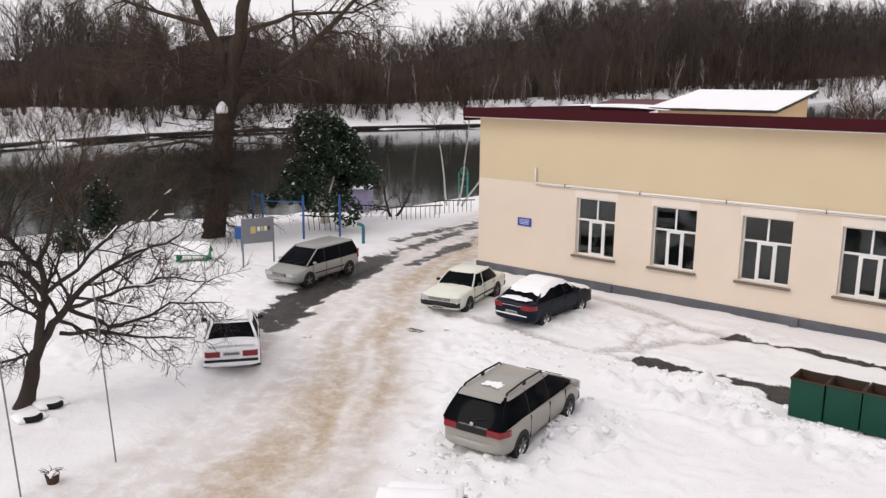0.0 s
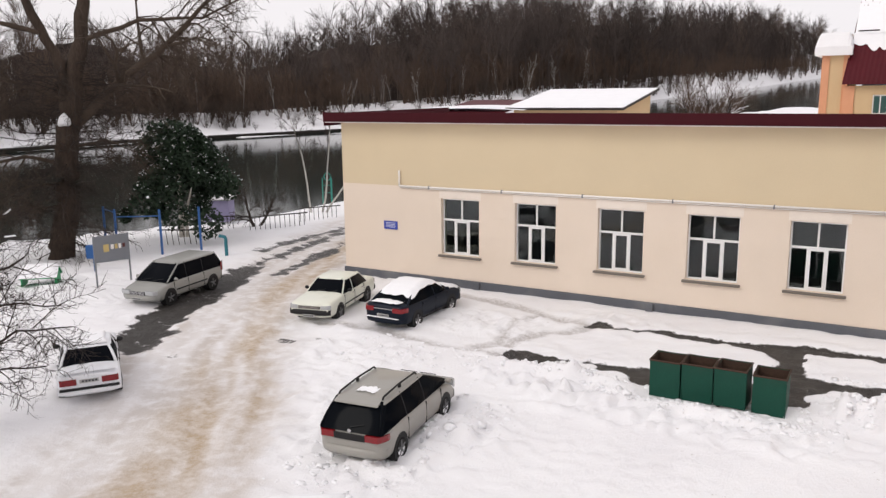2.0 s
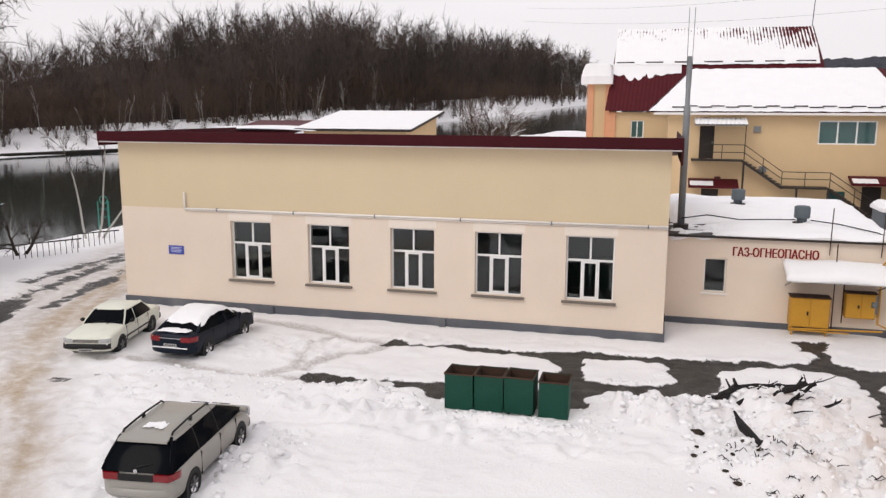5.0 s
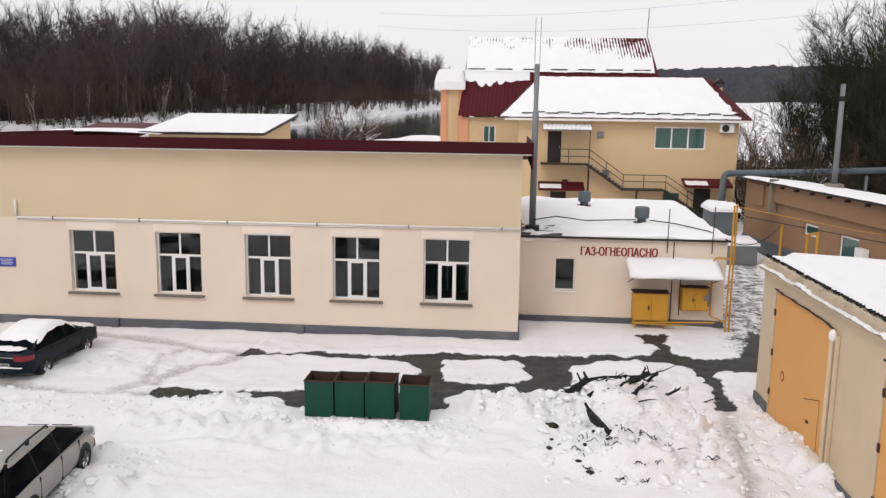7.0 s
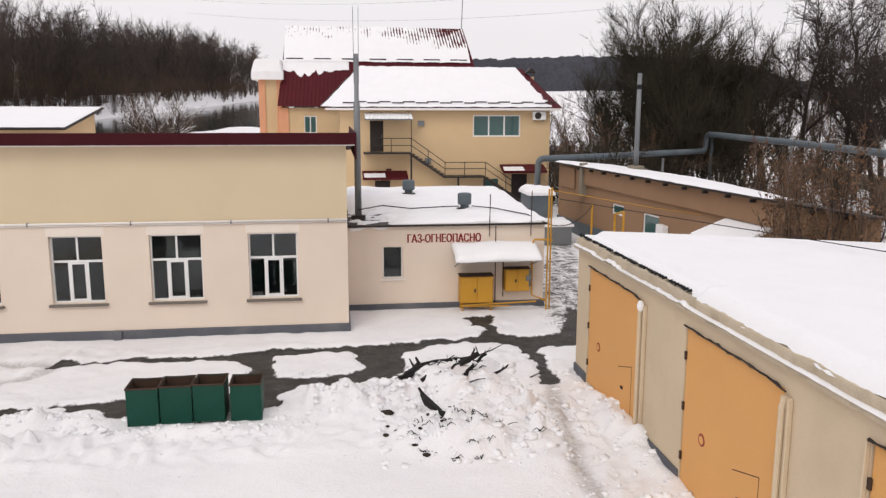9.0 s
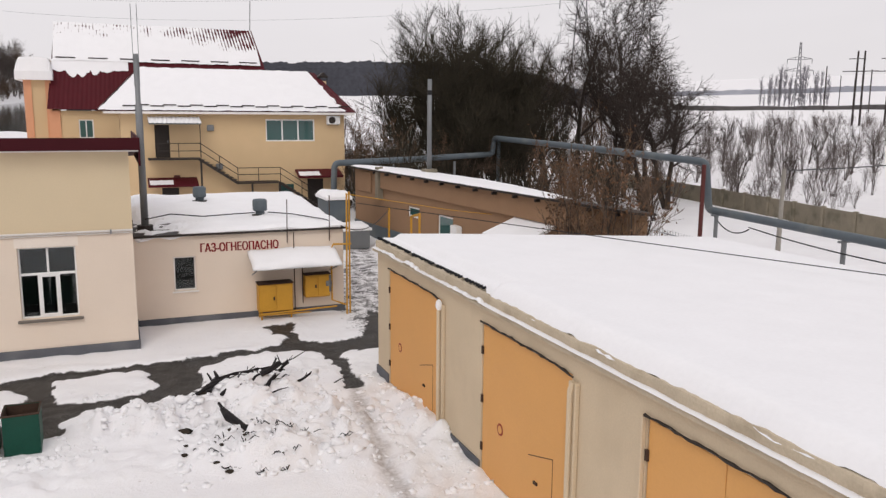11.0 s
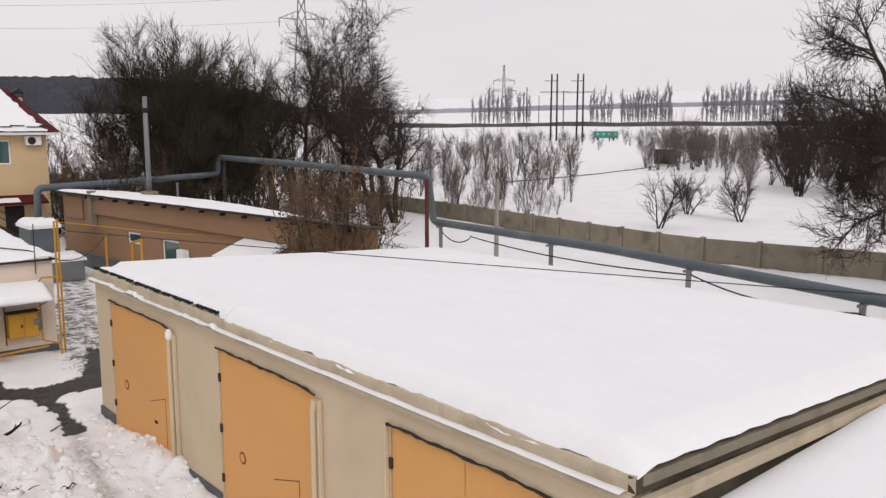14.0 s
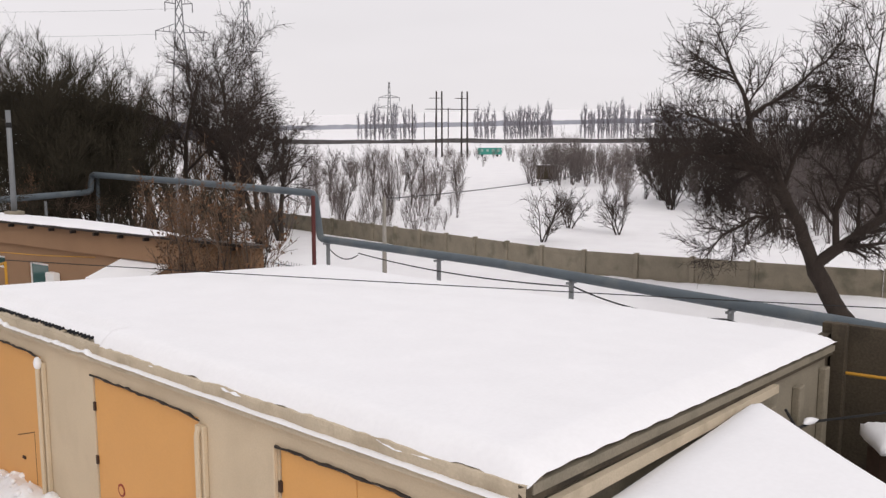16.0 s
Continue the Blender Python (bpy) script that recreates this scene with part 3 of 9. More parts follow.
def hall_building():
    ox, L, D, H = -4.48, 19.6, 9.0, 6.06
    b = thing("hall_building", (ox, 0, 0), "long two-tone cream and yellow plastered hall with burgundy roof edge", "building")
    wins = [(4.48, 6.06), (7.48, 9.03), (10.53, 12.08), (13.48, 15.06), (16.48, 18.01)]
    z0, z1 = 1.17, 3.27
    split = 3.66
    w = M()
    wall_with_holes(w, 0, L, 0.27, split, 0, 0.4, [(a, c, z0, z1) for a, c in wins])
    part("wall", w, CREAM, b, "cream plaster lower wall")
    part("upper_wall", M().box(0, L, 0, 0.4, split, H), YELLOW_PLASTER, b, "yellow plaster upper wall")
    for x in (0, L - 0.4):
        part("side_wall", M().box(x, x + 0.4, 0.4, D, 0.27, split), CREAM, b)
        part("upper_side_wall", M().box(x, x + 0.4, 0.4, D, split, H - 0.4), YELLOW_PLASTER, b)
    part("back_wall", M().box(0.4, L - 0.4, D - 0.4, D, 0.27, H - 0.8), CREAM, b)
    p = M().box(-0.05, L + 0.05, -0.06, 0.4, -0.7, 0.27, 0.015).box(-0.05, 0.4, 0.4, D, -0.7, 0.27).box(L - 0.4, L + 0.05, 0.4, D, -0.7, 0.27)
    part("plinth", p, GREY_PLINTH, b, "dark grey painted plinth")
    for x in (6.0, 12.4):
        part("drain_box", M().box(x - 0.12, x + 0.12, -0.16, -0.06, -0.1, 0.26, 0.01), GREY_PLINTH, b)
    # room shell coloured dark so that the inside reads as dim
    part("room_back", M().box(0.4, L - 0.4, 4.0, 4.1, 0.3, 4.0).box(0.4, L - 0.4, 0.45, 4.0, 0.25, 0.3).box(0.4, L - 0.4, 0.45, 4.0, 4.0, 4.06), ROOM, b, "room shell coloured dark to look dim behind the windows")
    # the roof falls to the back
    part("roof", M().prism([(-0.45, 6.1), (D + 0.4, 5.4), (D + 0.4, 5.55), (-0.45, 6.2)], 0, -0.45, L + 0.3), BURGUNDY, b)
    part("fascia", M().box(-0.5, L + 0.32, -0.50, -0.45, 6.06, 6.42, 0.008).box(-0.5, -0.45, -0.45, D + 0.4, 5.9, 6.38).box(L + 0.27, L + 0.32, -0.45, D + 0.4, 5.6, 6.40), BURGUNDY, b, "burgundy metal roof edge")
    part("soffit", M().box(-0.45, L + 0.27, -0.45, 0.0, 6.02, 6.06), WHITE_PAINT, b)
    part("roof_snow", snow_slab(-0.3, L + 0.2, 0.3, D, 6.1, 0.12, 40, 14, slope=(0, -0.075)), SNOW, b, "snow on the roof")
    for i, (a, c) in enumerate(wins):
        wn_ = part("window", frame_bars(M(), a, c, z0, z1, 0.16, 0.05), WHITE_PVC, b, "white framed window with two panes over three")
        zt = z0 + (z1 - z0) * 0.62
        mx = (a + c) / 2
        o1, o2 = a + 0.5, c - 0.5
        bars = M().box(a + 0.05, c - 0.05, 0.15, 0.22, zt - 0.035, zt + 0.035, 0.008).box(mx - 0.03, mx + 0.03, 0.16, 0.22, zt + 0.035, z1 - 0.05, 0.006)
        bars.box(o1 - 0.03, o1 + 0.03, 0.16, 0.22, z0 + 0.05, zt - 0.035, 0.006).box(o2 - 0.03, o2 + 0.03, 0.16, 0.22, z0 + 0.05, zt - 0.035, 0.006)
        part("mullion", bars, WHITE_PVC, wn_)
        part("casement", frame_bars(M(), o1 + 0.032, o2 - 0.032, z0 + 0.055, zt - 0.04, 0.145, 0.055, 0.05), WHITE_PVC, wn_)
        for pa, pc, pb, pt in ((a, mx, zt, z1), (mx, c, zt, z1), (a, o1, z0, zt), (o1, o2, z0, zt), (o2, c, z0, zt)):
            pn = part("pane", M().box(pa + 0.03, pc - 0.03, 0.185, 0.191, pb + 0.03, pt - 0.03), PANE, wn_)
            pn.visible_shadow = False
        part("sill", M().box(a - 0.1, c + 0.1, -0.12, 0.14, z0 - 0.085, z0 - 0.012, 0.012), SILL, wn_, "dull grey metal sill")
        part("lintel_patch", M().box(a - 0.06, c + 0.08, -0.012, 0.0, z1 + 0.01, split - 0.09), LIMEWASH, wn_, "whitewashed patch over the window")
    pipe = M().tube([(2.7, -0.07, 4.25), (2.7, -0.07, 3.66)], 0.035, 8).tube([(2.7, -0.07, 3.66), (L, -0.07, 3.68)], 0.035, 8).tube([(2.7, -0.05, 3.60), (L, -0.05, 3.61)], 0.018, 6)
    part("wall_pipe", pipe, WHITE_PAINT, b, "white pipe along the wall", smooth=True)
    for x in np.arange(4, L, 3.0):
        part("pipe_clip", M().box(x - 0.02, x + 0.02, -0.11, 0.0, 3.6, 3.72), STEEL, b)
    return b


hall_building()

SIGN_BLUE = mat("blue_sign_enamel", (0.05, 0.075, 0.36), 0.35, 0.06, 4, 30, 0)
sg = thing("wall_sign", (-2.56, -0.02, 1.95), "small blue enamel sign with white lines on the wall", "sign")
part("plate", M().box(0, 0.62, -0.012, 0.016, 0, 0.32, 0.004), SIGN_BLUE, sg)
for k in range(4):
    part("text_line", M().box(0.08 + 0.03 * (k % 2), 0.54 - 0.04 * (k % 2), -0.016, -0.0125, 0.24 - k * 0.055, 0.262 - k * 0.055), mat("sign_white", (0.55, 0.57, 0.7), 0.5, 0.03, 4, 30, 0), sg)


def text_mesh(body, size, depth, material, parent, loc, width=None):
    cu = bpy.data.curves.new("lettering", "FONT")
    cu.body, cu.size, cu.extrude, cu.offset = body, size, depth, 0.0
    tmp = new("lettering_source", cu)
    me = bpy.data.meshes.new_from_object(tmp.evaluated_get(bpy.context.evaluated_depsgraph_get()))
    bpy.data.objects.remove(tmp)
    # thicken the strokes
    bold = bmesh.new()
    for k, dx in enumerate((-0.045, -0.015, 0.015, 0.045)):
        first = len(bold.verts)
        bold.from_mesh(me)
        bold.verts.ensure_lookup_table()
        for v in bold.verts[first:]:
            v.co.x += dx * size
            v.co.z += 0.0006 * k
    bold.to_mesh(me)
    bold.free()
    xs = [v.co.x for v in me.vertices]
    k = width / (max(xs) - min(xs)) if width else 1
    me.transform(Matrix.Diagonal((k, 1, 1, 1)))
    me.transform(Matrix.Rotation(radians(90), 4, "X"))
    return part("lettering", me, material, parent, at=loc)


def annex():
    b = thing("boiler_annex", (15.12, 2.7, 0), "low cream boiler annex with snowy roof and red lettering", "building")
    L, D, H = 7.2, 9.5, 3.02
    w = M()
    wall_with_holes(w, 0.02, L, 0.2, H, 0, 0.35, [(1.27, 2.0, 1.12, 2.3)])
    part("wall", w, CREAM, b)
    part("side_wall", M().box(L - 0.35, L, 0.35, D, 0.2, H + 0.02), CREAM, b)
    part("back_wall", M().box(0.02, L - 0.35, D - 0.35, D, 0.2, H + 0.3), CREAM, b)
    part("plinth", M().box(0.07, L + 0.04, -0.04, 0.35, -0.5, 0.2, 0.01).box(L - 0.35, L + 0.04, 0.35, D, -0.5, 0.2), GREY_PLINTH, b)
    part("roof", M().prism([(-0.16, H), (D + 0.1, H + 0.32), (D + 0.1, H + 0.40), (-0.16, H + 0.07)], 0, 0.02, L + 0.14), BLACK_STEEL, b, "dark roof edge")
    s = snow_slab(0.1, L + 0.08, -0.1, D, H + 0.07, 0.14, 40, 40, 0.09, 5.0, slope=(0, 0.034), edge=0.3)
    for i, (x, y, z) in enumerate(s.v):
        bald = float(smooth(2.2, 0.6, math.hypot(x - 0.5, (y - 0.9) * 0.8))) * (0.10 + 0.9 * max(0.0, nz(x * 0.6, y * 1.8, 0.35, 3) + 0.22))
        s.v[i] = (x, y, max(z - 0.42 * bald, H - 0.02 if z < H + 0.03 + 0.034 * (y + 0.1) else z - 0.42 * bald))
    part("roof_snow", s, SNOW, b, "uneven snow on the roof")
    wn_ = part("window", frame_bars(M(), 1.27, 2.0, 1.12, 2.3, 0.1, 0.05), WHITE_PAINT, b)
    part("pane", M().box(1.3, 1.97, 0.12, 0.126, 1.15, 2.27), PANE, wn_).visible_shadow = False
    part("sill", M().box(1.2, 2.07, -0.06, 0.1, 1.06, 1.115, 0.008), WHITE_PAINT, wn_)
    # dark-coloured sheet for the dimness behind the pane
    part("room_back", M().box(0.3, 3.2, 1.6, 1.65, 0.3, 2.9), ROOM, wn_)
    RED = mat("red_lettering_paint", (0.20, 0.008, 0.010), 0.6, 0.05, 4, 30, 0)
    text_mesh("ГАЗ-ОГНЕОПАСНО", 0.42, 0.004, RED, b, (2.15, -0.006, 2.42), 2.68)
    return b


annex()


def vent(x, y, z):
    v = thing("roof_vent", (x, y, z), "grey metal roof vent standing in snow", "vent", "roof vents")
    part("base_ring", M().tube([(0, 0, -0.1), (0, 0, 0.12)], [0.34, 0.30], 14), BLACK_STEEL, v, smooth=True)
    part("duct", M().tube([(0, 0, 0.1), (0, 0, 0.3)], 0.17, 14), PIPE_GREY, v, smooth=True)
    part("cowl", M().tube([(0, 0, 0.26), (0, 0, 0.30), (0, 0, 0.66), (0, 0, 0.70)], [0.24, 0.27, 0.27, 0.22], 14), PIPE_GREY, v, smooth=True)


vent(17.95, 9.4, 3.38)
vent(19.75, 5.2, 3.22)

mast = thing("antenna_mast", (15.58, 3.6, 3.2), "tall tapering grey steel chimney mast with two whip aerials", "mast")
part("base_plate", M().tube([(0, 0, -0.15), (0, 0, 0.12)], 0.26, 12), BLACK_STEEL, mast)
part("tube", M().tube([(0, 0, 0), (0, 0, 4.15), (0, 0, 4.2), (0, 0, 5.85)], [0.125, 0.115, 0.085, 0.075], 14), STEEL, mast, smooth=True)
part("aerial", M().tube([(-0.08, 0, 4.8), (-0.09, 0, 7.45)], 0.011, 5), STEEL, mast)
part("aerial", M().tube([(0.08, 0, 4.8), (0.10, 0, 7.45)], 0.011, 5), STEEL, mast)


def gas_cabinet(x, y, z, w, d, h, legs):
    g = thing("gas_cabinet", (x, y, z), "yellow steel gas regulator cabinet beside the annex wall", "cabinet", "gas cabinets")
    part("body", M().box(0, w, 0, d, 0, h, 0.012), GAS_YELLOW, g)
    for i in (0, 1):
        dr = part("door", M().box(0.02 + i * w / 2, w / 2 - 0.008 + i * (w / 2 - 0.012), -0.022, 0.0, 0.03, h - 0.04, 0.006), GAS_YELLOW, g)
        if i == 0:
            part("handle", M().box(w / 2 - 0.1, w / 2 - 0.05, -0.05, -0.022, h * 0.42, h * 0.55), BLACK_STEEL, dr)
    part("top_cover", M().box(-0.03, w + 0.03, -0.05, d, h, h + 0.03, 0.006), RUST, g)
    if legs:
        for lx in (0.05, w - 0.09):
            for ly in (0.02, d - 0.08):
                part("leg", M().box(lx, lx + 0.05, ly, ly + 0.05, -z - 0.15, 0), GAS_YELLOW, g)
        part("rail", M().tube([(-0.02, -0.02, -0.1), (w + 0.6, -0.02, -0.12)], 0.025, 6), GAS_YELLOW, g)


gas_cabinet(19.12, 2.05, 0.28, 1.18, 0.55, 0.98, True)
gas_cabinet(20.8, 2.3, 0.62, 0.9, 0.38, 0.82, False)
cn_ = thing("gas_canopy", (18.9, 1.55, 1.86), "small canopy over the gas cabinets under thick snow", "canopy")
part("sheet", M().prism([(0, 0.0), (1.15, 0.42), (1.15, 0.45), (0, 0.03)], 0, 0, 3.02), STEEL, cn_)
part("snow_cover", snow_slab(-0.04, 3.06, -0.05, 1.12, 0.03, 0.17, 30, 12, 0.06, 9.0, slope=(0, 0.365), edge=0.14), SNOW, cn_, "thick snow cover", smooth=True)
for x in (0.1, 2.9):
    part("bracket", M().tube([(x, 0.02, 0.0), (x, 1.15, -0.35)], 0.02, 6), STEEL, cn_)

gp = thing("gas_pipes", (22.3, 2.1, 0), "yellow gas pipes and posts at the annex corner", "pipe")
part("post", M().tube([(-0.03, 0, -0.2), (0.0, 0, 4.35)], 0.033, 8), GAS_YELLOW, gp)
part("post", M().tube([(0.13, 0.15, -0.2), (0.13, 0.15, 4.4)], 0.033, 8), GAS_YELLOW, gp)
part("bend", M().tube([(-0.06, 0, 0.3), (-0.5, 0.3, 0.45), (-0.5, 0.35, 2.35), (-0.42, 0.3, 2.5), (0.2, 0.15, 2.5)], 0.035, 8), GAS_YELLOW, gp, smooth=True)
part("feed", M().tube([(0.0, 0, 4.33), (4.5, 1.2, 3.45), (7.2, 3.0, 2.95)], 0.016, 6), GAS_YELLOW, gp)
part("low_line", M().tube([(-3.2, -0.1, 0.22), (-0.4, 0.0, 0.28)], 0.03, 6), GAS_YELLOW, gp)
part("riser", M().tube([(-1.85, 0.35, 0.1), (-1.85, 0.35, 3.0)], 0.02, 6), RUST, gp)
part("riser", M().tube([(-1.55, 0.4, 0.4), (-1.55, 0.4, 1.7)], 0.02, 6), RUST, gp)
for x, z in ((-2.05, 4.15), (-0.52, 4.25)):
    part("lightning_rod", M().tube([(x, 0.5, 2.6), (x + 0.02, 0.5, z)], 0.018, 5), RUST, gp)
part("valve", M().tube([(-0.75, 0.25, 1.1), (-0.55, 0.25, 1.1)], 0.13, 10).tube([(-0.6, 0.2, 0.8), (-0.6, 0.2, 1.4)], 0.05, 8), STEEL, gp, smooth=True)


def sag(p, q, drop, n=12):
    p, q = Vector(p), Vector(q)
    return [p.lerp(q, t / n) - Vector((0, 0, 4 * drop * (t / n) * (1 - t / n))) for t in range(n + 1)]


cb = thing("roof_cable", (0, 0, 0), "black cable lying across the snowy annex roof", "cable")
part("span", M().tube([(15.6, 3.4, 3.55), (16.5, 4.6, 3.55), (17.6, 4.6, 3.42), (18.8, 5.0, 3.42), (19.5, 4.9, 3.45)], 0.022, 5).tube([(20.0, 4.9, 3.45), (20.8, 4.3, 3.42), (21.8, 3.3, 3.3), (22.4, 2.3, 3.05)], 0.022, 5), CABLE, cb)
part("hanging_span", M().tube(sag((22.4, 2.3, 3.05), (26.0, 8.46, 2.95), 0.35), 0.018, 5), CABLE, cb)


# ---------------------------------------------------------------- two-storey house with the red roofs
def ribbed_roof(m, p00, p10, p01, p11, n, lift=0.03):
    """A metal-tile roof plane with ribs from eave (p00-p10) to ridge (p01-p11)."""
    p00, p10, p01, p11 = map(Vector, (p00, p10, p01, p11))
    nrm = (p10 - p00).cross(p01 - p00).normalized()
    if nrm.z < 0:
        nrm = -nrm
    def fn(u, v):
        k = u * n
        wave = lift * (0.5 + 0.5 * math.cos(2 * math.pi * k))
        return p00.lerp(p10, u).lerp(p01.lerp(p11, u), v) + nrm * wave
    return m.grid(fn, n * 4, 6)


def front_house():
    b = thing("two_storey_house", (15.2, 32, 0), "yellow plastered two-storey house with a snowy red hipped roof", "house")
    L, D, H = 15.2, 11.0, 7.05
    holes = [(2.1, 3.05, 4.1, 6.3), (9.5, 13.0, 5.15, 6.7)]
    w = M()
    wall_with_holes(w, 0, L, 0, H, 0, 0.4, holes)
    part("wall", w, HOUSE_PLASTER, b)
    for x in (0, L - 0.4):
        part("side_wall", M().box(x, x + 0.4, 0.4, D, 0, H), HOUSE_PLASTER, b)
    # near-black panel for the unlit room behind the door
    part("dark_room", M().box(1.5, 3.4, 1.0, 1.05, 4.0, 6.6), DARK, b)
    dr = part("door", M().box(2.1, 3.05, 0.1, 0.16, 4.1, 6.3, 0.01), BLACK_STEEL, b, "dark upper entrance door")
    part("handle", M().box(2.9, 2.96, 0.05, 0.1, 5.1, 5.25), STEEL, dr)
    wn_ = part("window", frame_bars(M(), 9.5, 13.0, 5.15, 6.7, 0.06, 0.09), WHITE_PVC, b, "wide window with three tinted panes")
    for i in range(3):
        part("pane", M().box(9.58 + i * 1.14, 10.62 + i * 1.14, 0.1, 0.11, 5.23, 6.62), TEAL_GLASS, wn_)
    for x in (10.62, 11.76):
        part("mullion", M().box(x, x + 0.1, 0.055, 0.12, 5.24, 6.61, 0.01), WHITE_PVC, wn_)
    part("eave", M().box(-1.0, L + 0.6, -0.7, -0.55, H - 0.02, H + 0.14, 0.01).box(-1.0, L + 0.6, -0.55, 0, H, H + 0.05), WHITE_PAINT, b, "pale eaves board")
    # hipped roof
    e0, e1, r0, r1, zr = -1.3, L + 0.7, 1.6, 14.3, 10.25
    yr = 5.6
    rf = M()
    ribbed_roof(rf, (e0, -0.72, H + 0.14), (e1, -0.72, H + 0.14), (r0, yr, zr), (r1, yr, zr), 60)
    ribbed_roof(rf, (e1, -0.72, H + 0.14), (e1, D + 0.7, H + 0.14), (r1, yr, zr), (r1, yr + 0.01, zr), 40)
    ribbed_roof(rf, (e0, D + 0.7, H + 0.14), (e0, -0.72, H + 0.14), (r0, yr + 0.01, zr), (r0, yr, zr), 40)
    ribbed_roof(rf, (e1, D + 0.7, H + 0.14), (e0, D + 0.7, H + 0.14), (r1, yr, zr), (r0, yr, zr), 40)
    part("roof", rf, RED_ROOF, b, "dark red metal tile roof")
    sn = M()
    A, B, C, E = Vector((e0, -0.76, H + 0.24)), Vector((e1 - 0.3, -0.76, H + 0.24)), Vector((r0, yr, zr + 0.12)), Vector((r1 - 0.5, yr, zr + 0.12))
    sn.grid(lambda u, v: A.lerp(B, u * (0.97 + 0.03 * nz(v * 30, 0, 1.0, 4))).lerp(C.lerp(E, u), v) + Vector((0.06 * nz(u * 40, v * 9, 1, 2), 0, 0.05 * nz(u * 25, v * 8, 1, 3) - 0.02)), 90, 26)
    part("roof_snow", sn, SNOW, b, "thick smooth snow on the roof", smooth=True)
    part("roof_snow", M().grid(lambda u, v: Vector((e0, D + 0.7, H + 0.2)).lerp(A, u).lerp(C, v) + Vector((-0.02, 0, 0.06)), 12, 12), SNOW, b)
    for row in range(2):
        for k in range(9):
            x = 0.2 + k * 1.72 + row * 0.8
            y = -0.35 + row * 0.16
            t = (y + 0.76) / (yr + 0.76)
            z = H + 0.24 + t * (zr - H - 0.12)
            part("snow_guard", M().box(x, x + 0.85, y - 0.02, y + 0.02, z + 0.02, z + 0.10), BLACK_STEEL, b)
    ch = part("chimney", M().box(L - 0.7, L - 0.15, 4.5, 5.1, 7.4, 9.6, 0.02), HOUSE_PLASTER, b)
    part("chimney_cap", M().box(L - 0.8, L - 0.05, 4.4, 5.2, 9.85, 9.9).prism([(L - 0.85, 9.9), (L - 0.42, 10.25), (L, 9.9)], 1, 4.35, 5.25).box(L - 0.75, L - 0.7, 4.45, 4.5, 9.6, 9.9).box(L - 0.15, L - 0.1, 4.45, 4.5, 9.6, 9.9), BLACK_STEEL, ch)
    # stair along the wall
    st = part("stair", M().box(1.6, 4.9, -1.35, -0.02, 4.0, 4.1), BLACK_STEEL, b, "dark steel outside stair with landings")
    part("flight", M().prism([(4.85, 4.1), (7.3, 2.45), (7.3, 2.25), (4.85, 3.9)], 1, -1.3, -1.24).prism([(4.85, 4.1), (7.3, 2.45), (7.3, 2.25), (4.85, 3.9)], 1, -0.16, -0.1), BLACK_STEEL, st)
    for i in range(9):
        x, z = 4.95 + i * 0.26, 3.98 - i * 0.175
        part("step", M().box(x, x + 0.26, -1.24, -0.16, z - 0.03, z), BLACK_STEEL, st)
    part("landing", M().box(7.25, 10.2, -1.35, -0.02, 2.3, 2.4), BLACK_STEEL, st)
    part("flight", M().prism([(10.2, 2.4), (13.2, 0.4), (13.2, 0.2), (10.2, 2.2)], 1, -1.3, -1.24), BLACK_STEEL, st)
    for i in range(11):
        x, z = 10.25 + i * 0.27, 2.28 - i * 0.18
        part("step", M().box(x, x + 0.27, -1.24, -0.16, z - 0.03, z), BLACK_STEEL, st)
    rails = [((2.2, -1.33, 5.1), (4.9, -1.33, 5.1)), ((4.9, -1.33, 5.1), (7.3, -1.33, 3.4)), ((7.3, -1.33, 3.4), (10.2, -1.33, 3.4)), ((10.2, -1.33, 3.4), (13.2, -1.33, 1.4)), ((2.2, -1.33, 4.6), (4.9, -1.33, 4.6)), ((4.9, -1.33, 4.6), (7.3, -1.33, 2.95)), ((7.3, -1.33, 2.95), (10.2, -1.33, 2.95)), ((10.2, -1.33, 2.95), (13.2, -1.33, 0.95))]
    for a, c in rails:
        part("rail", M().tube([a, c], 0.03, 6), BLACK_STEEL, st)
    for x, z in ((2.2, 4.1), (3.5, 4.1), (4.9, 4.1), (6.1, 3.25), (7.3, 2.4), (8.7, 2.4), (10.2, 2.4), (11.7, 1.4), (13.2, 0.4)):
        part("post", M().tube([(x, -1.33, z), (x, -1.33, z + 1.0)], 0.028, 6), BLACK_STEEL, st)
    for x, z in ((4.85, 4.0), (8.2, 2.3), (10.1, 2.3)):
        part("support", M().box(x, x + 0.12, -1.32, -1.2, 0, z), BLACK_STEEL, st)
    cp = part("door_canopy", M().prism([(-1.6, 6.35), (0, 6.75), (0, 6.8), (-1.6, 6.4)], 0, 1.7, 5.0), STEEL, b, "small canopy over the upper door")
    ribs = M()
    ribbed_roof(ribs, (1.7, -1.62, 6.42), (5.0, -1.62, 6.42), (1.7, 0, 6.82), (5.0, 0, 6.82), 12, 0.05)
    part("corrugated_sheet", ribs, SNOW, cp)
    for x in (4.9,):
        part("post", M().tube([(x, -1.5, 4.1), (x, -1.5, 6.4)], 0.03, 6), BLACK_STEEL, cp)
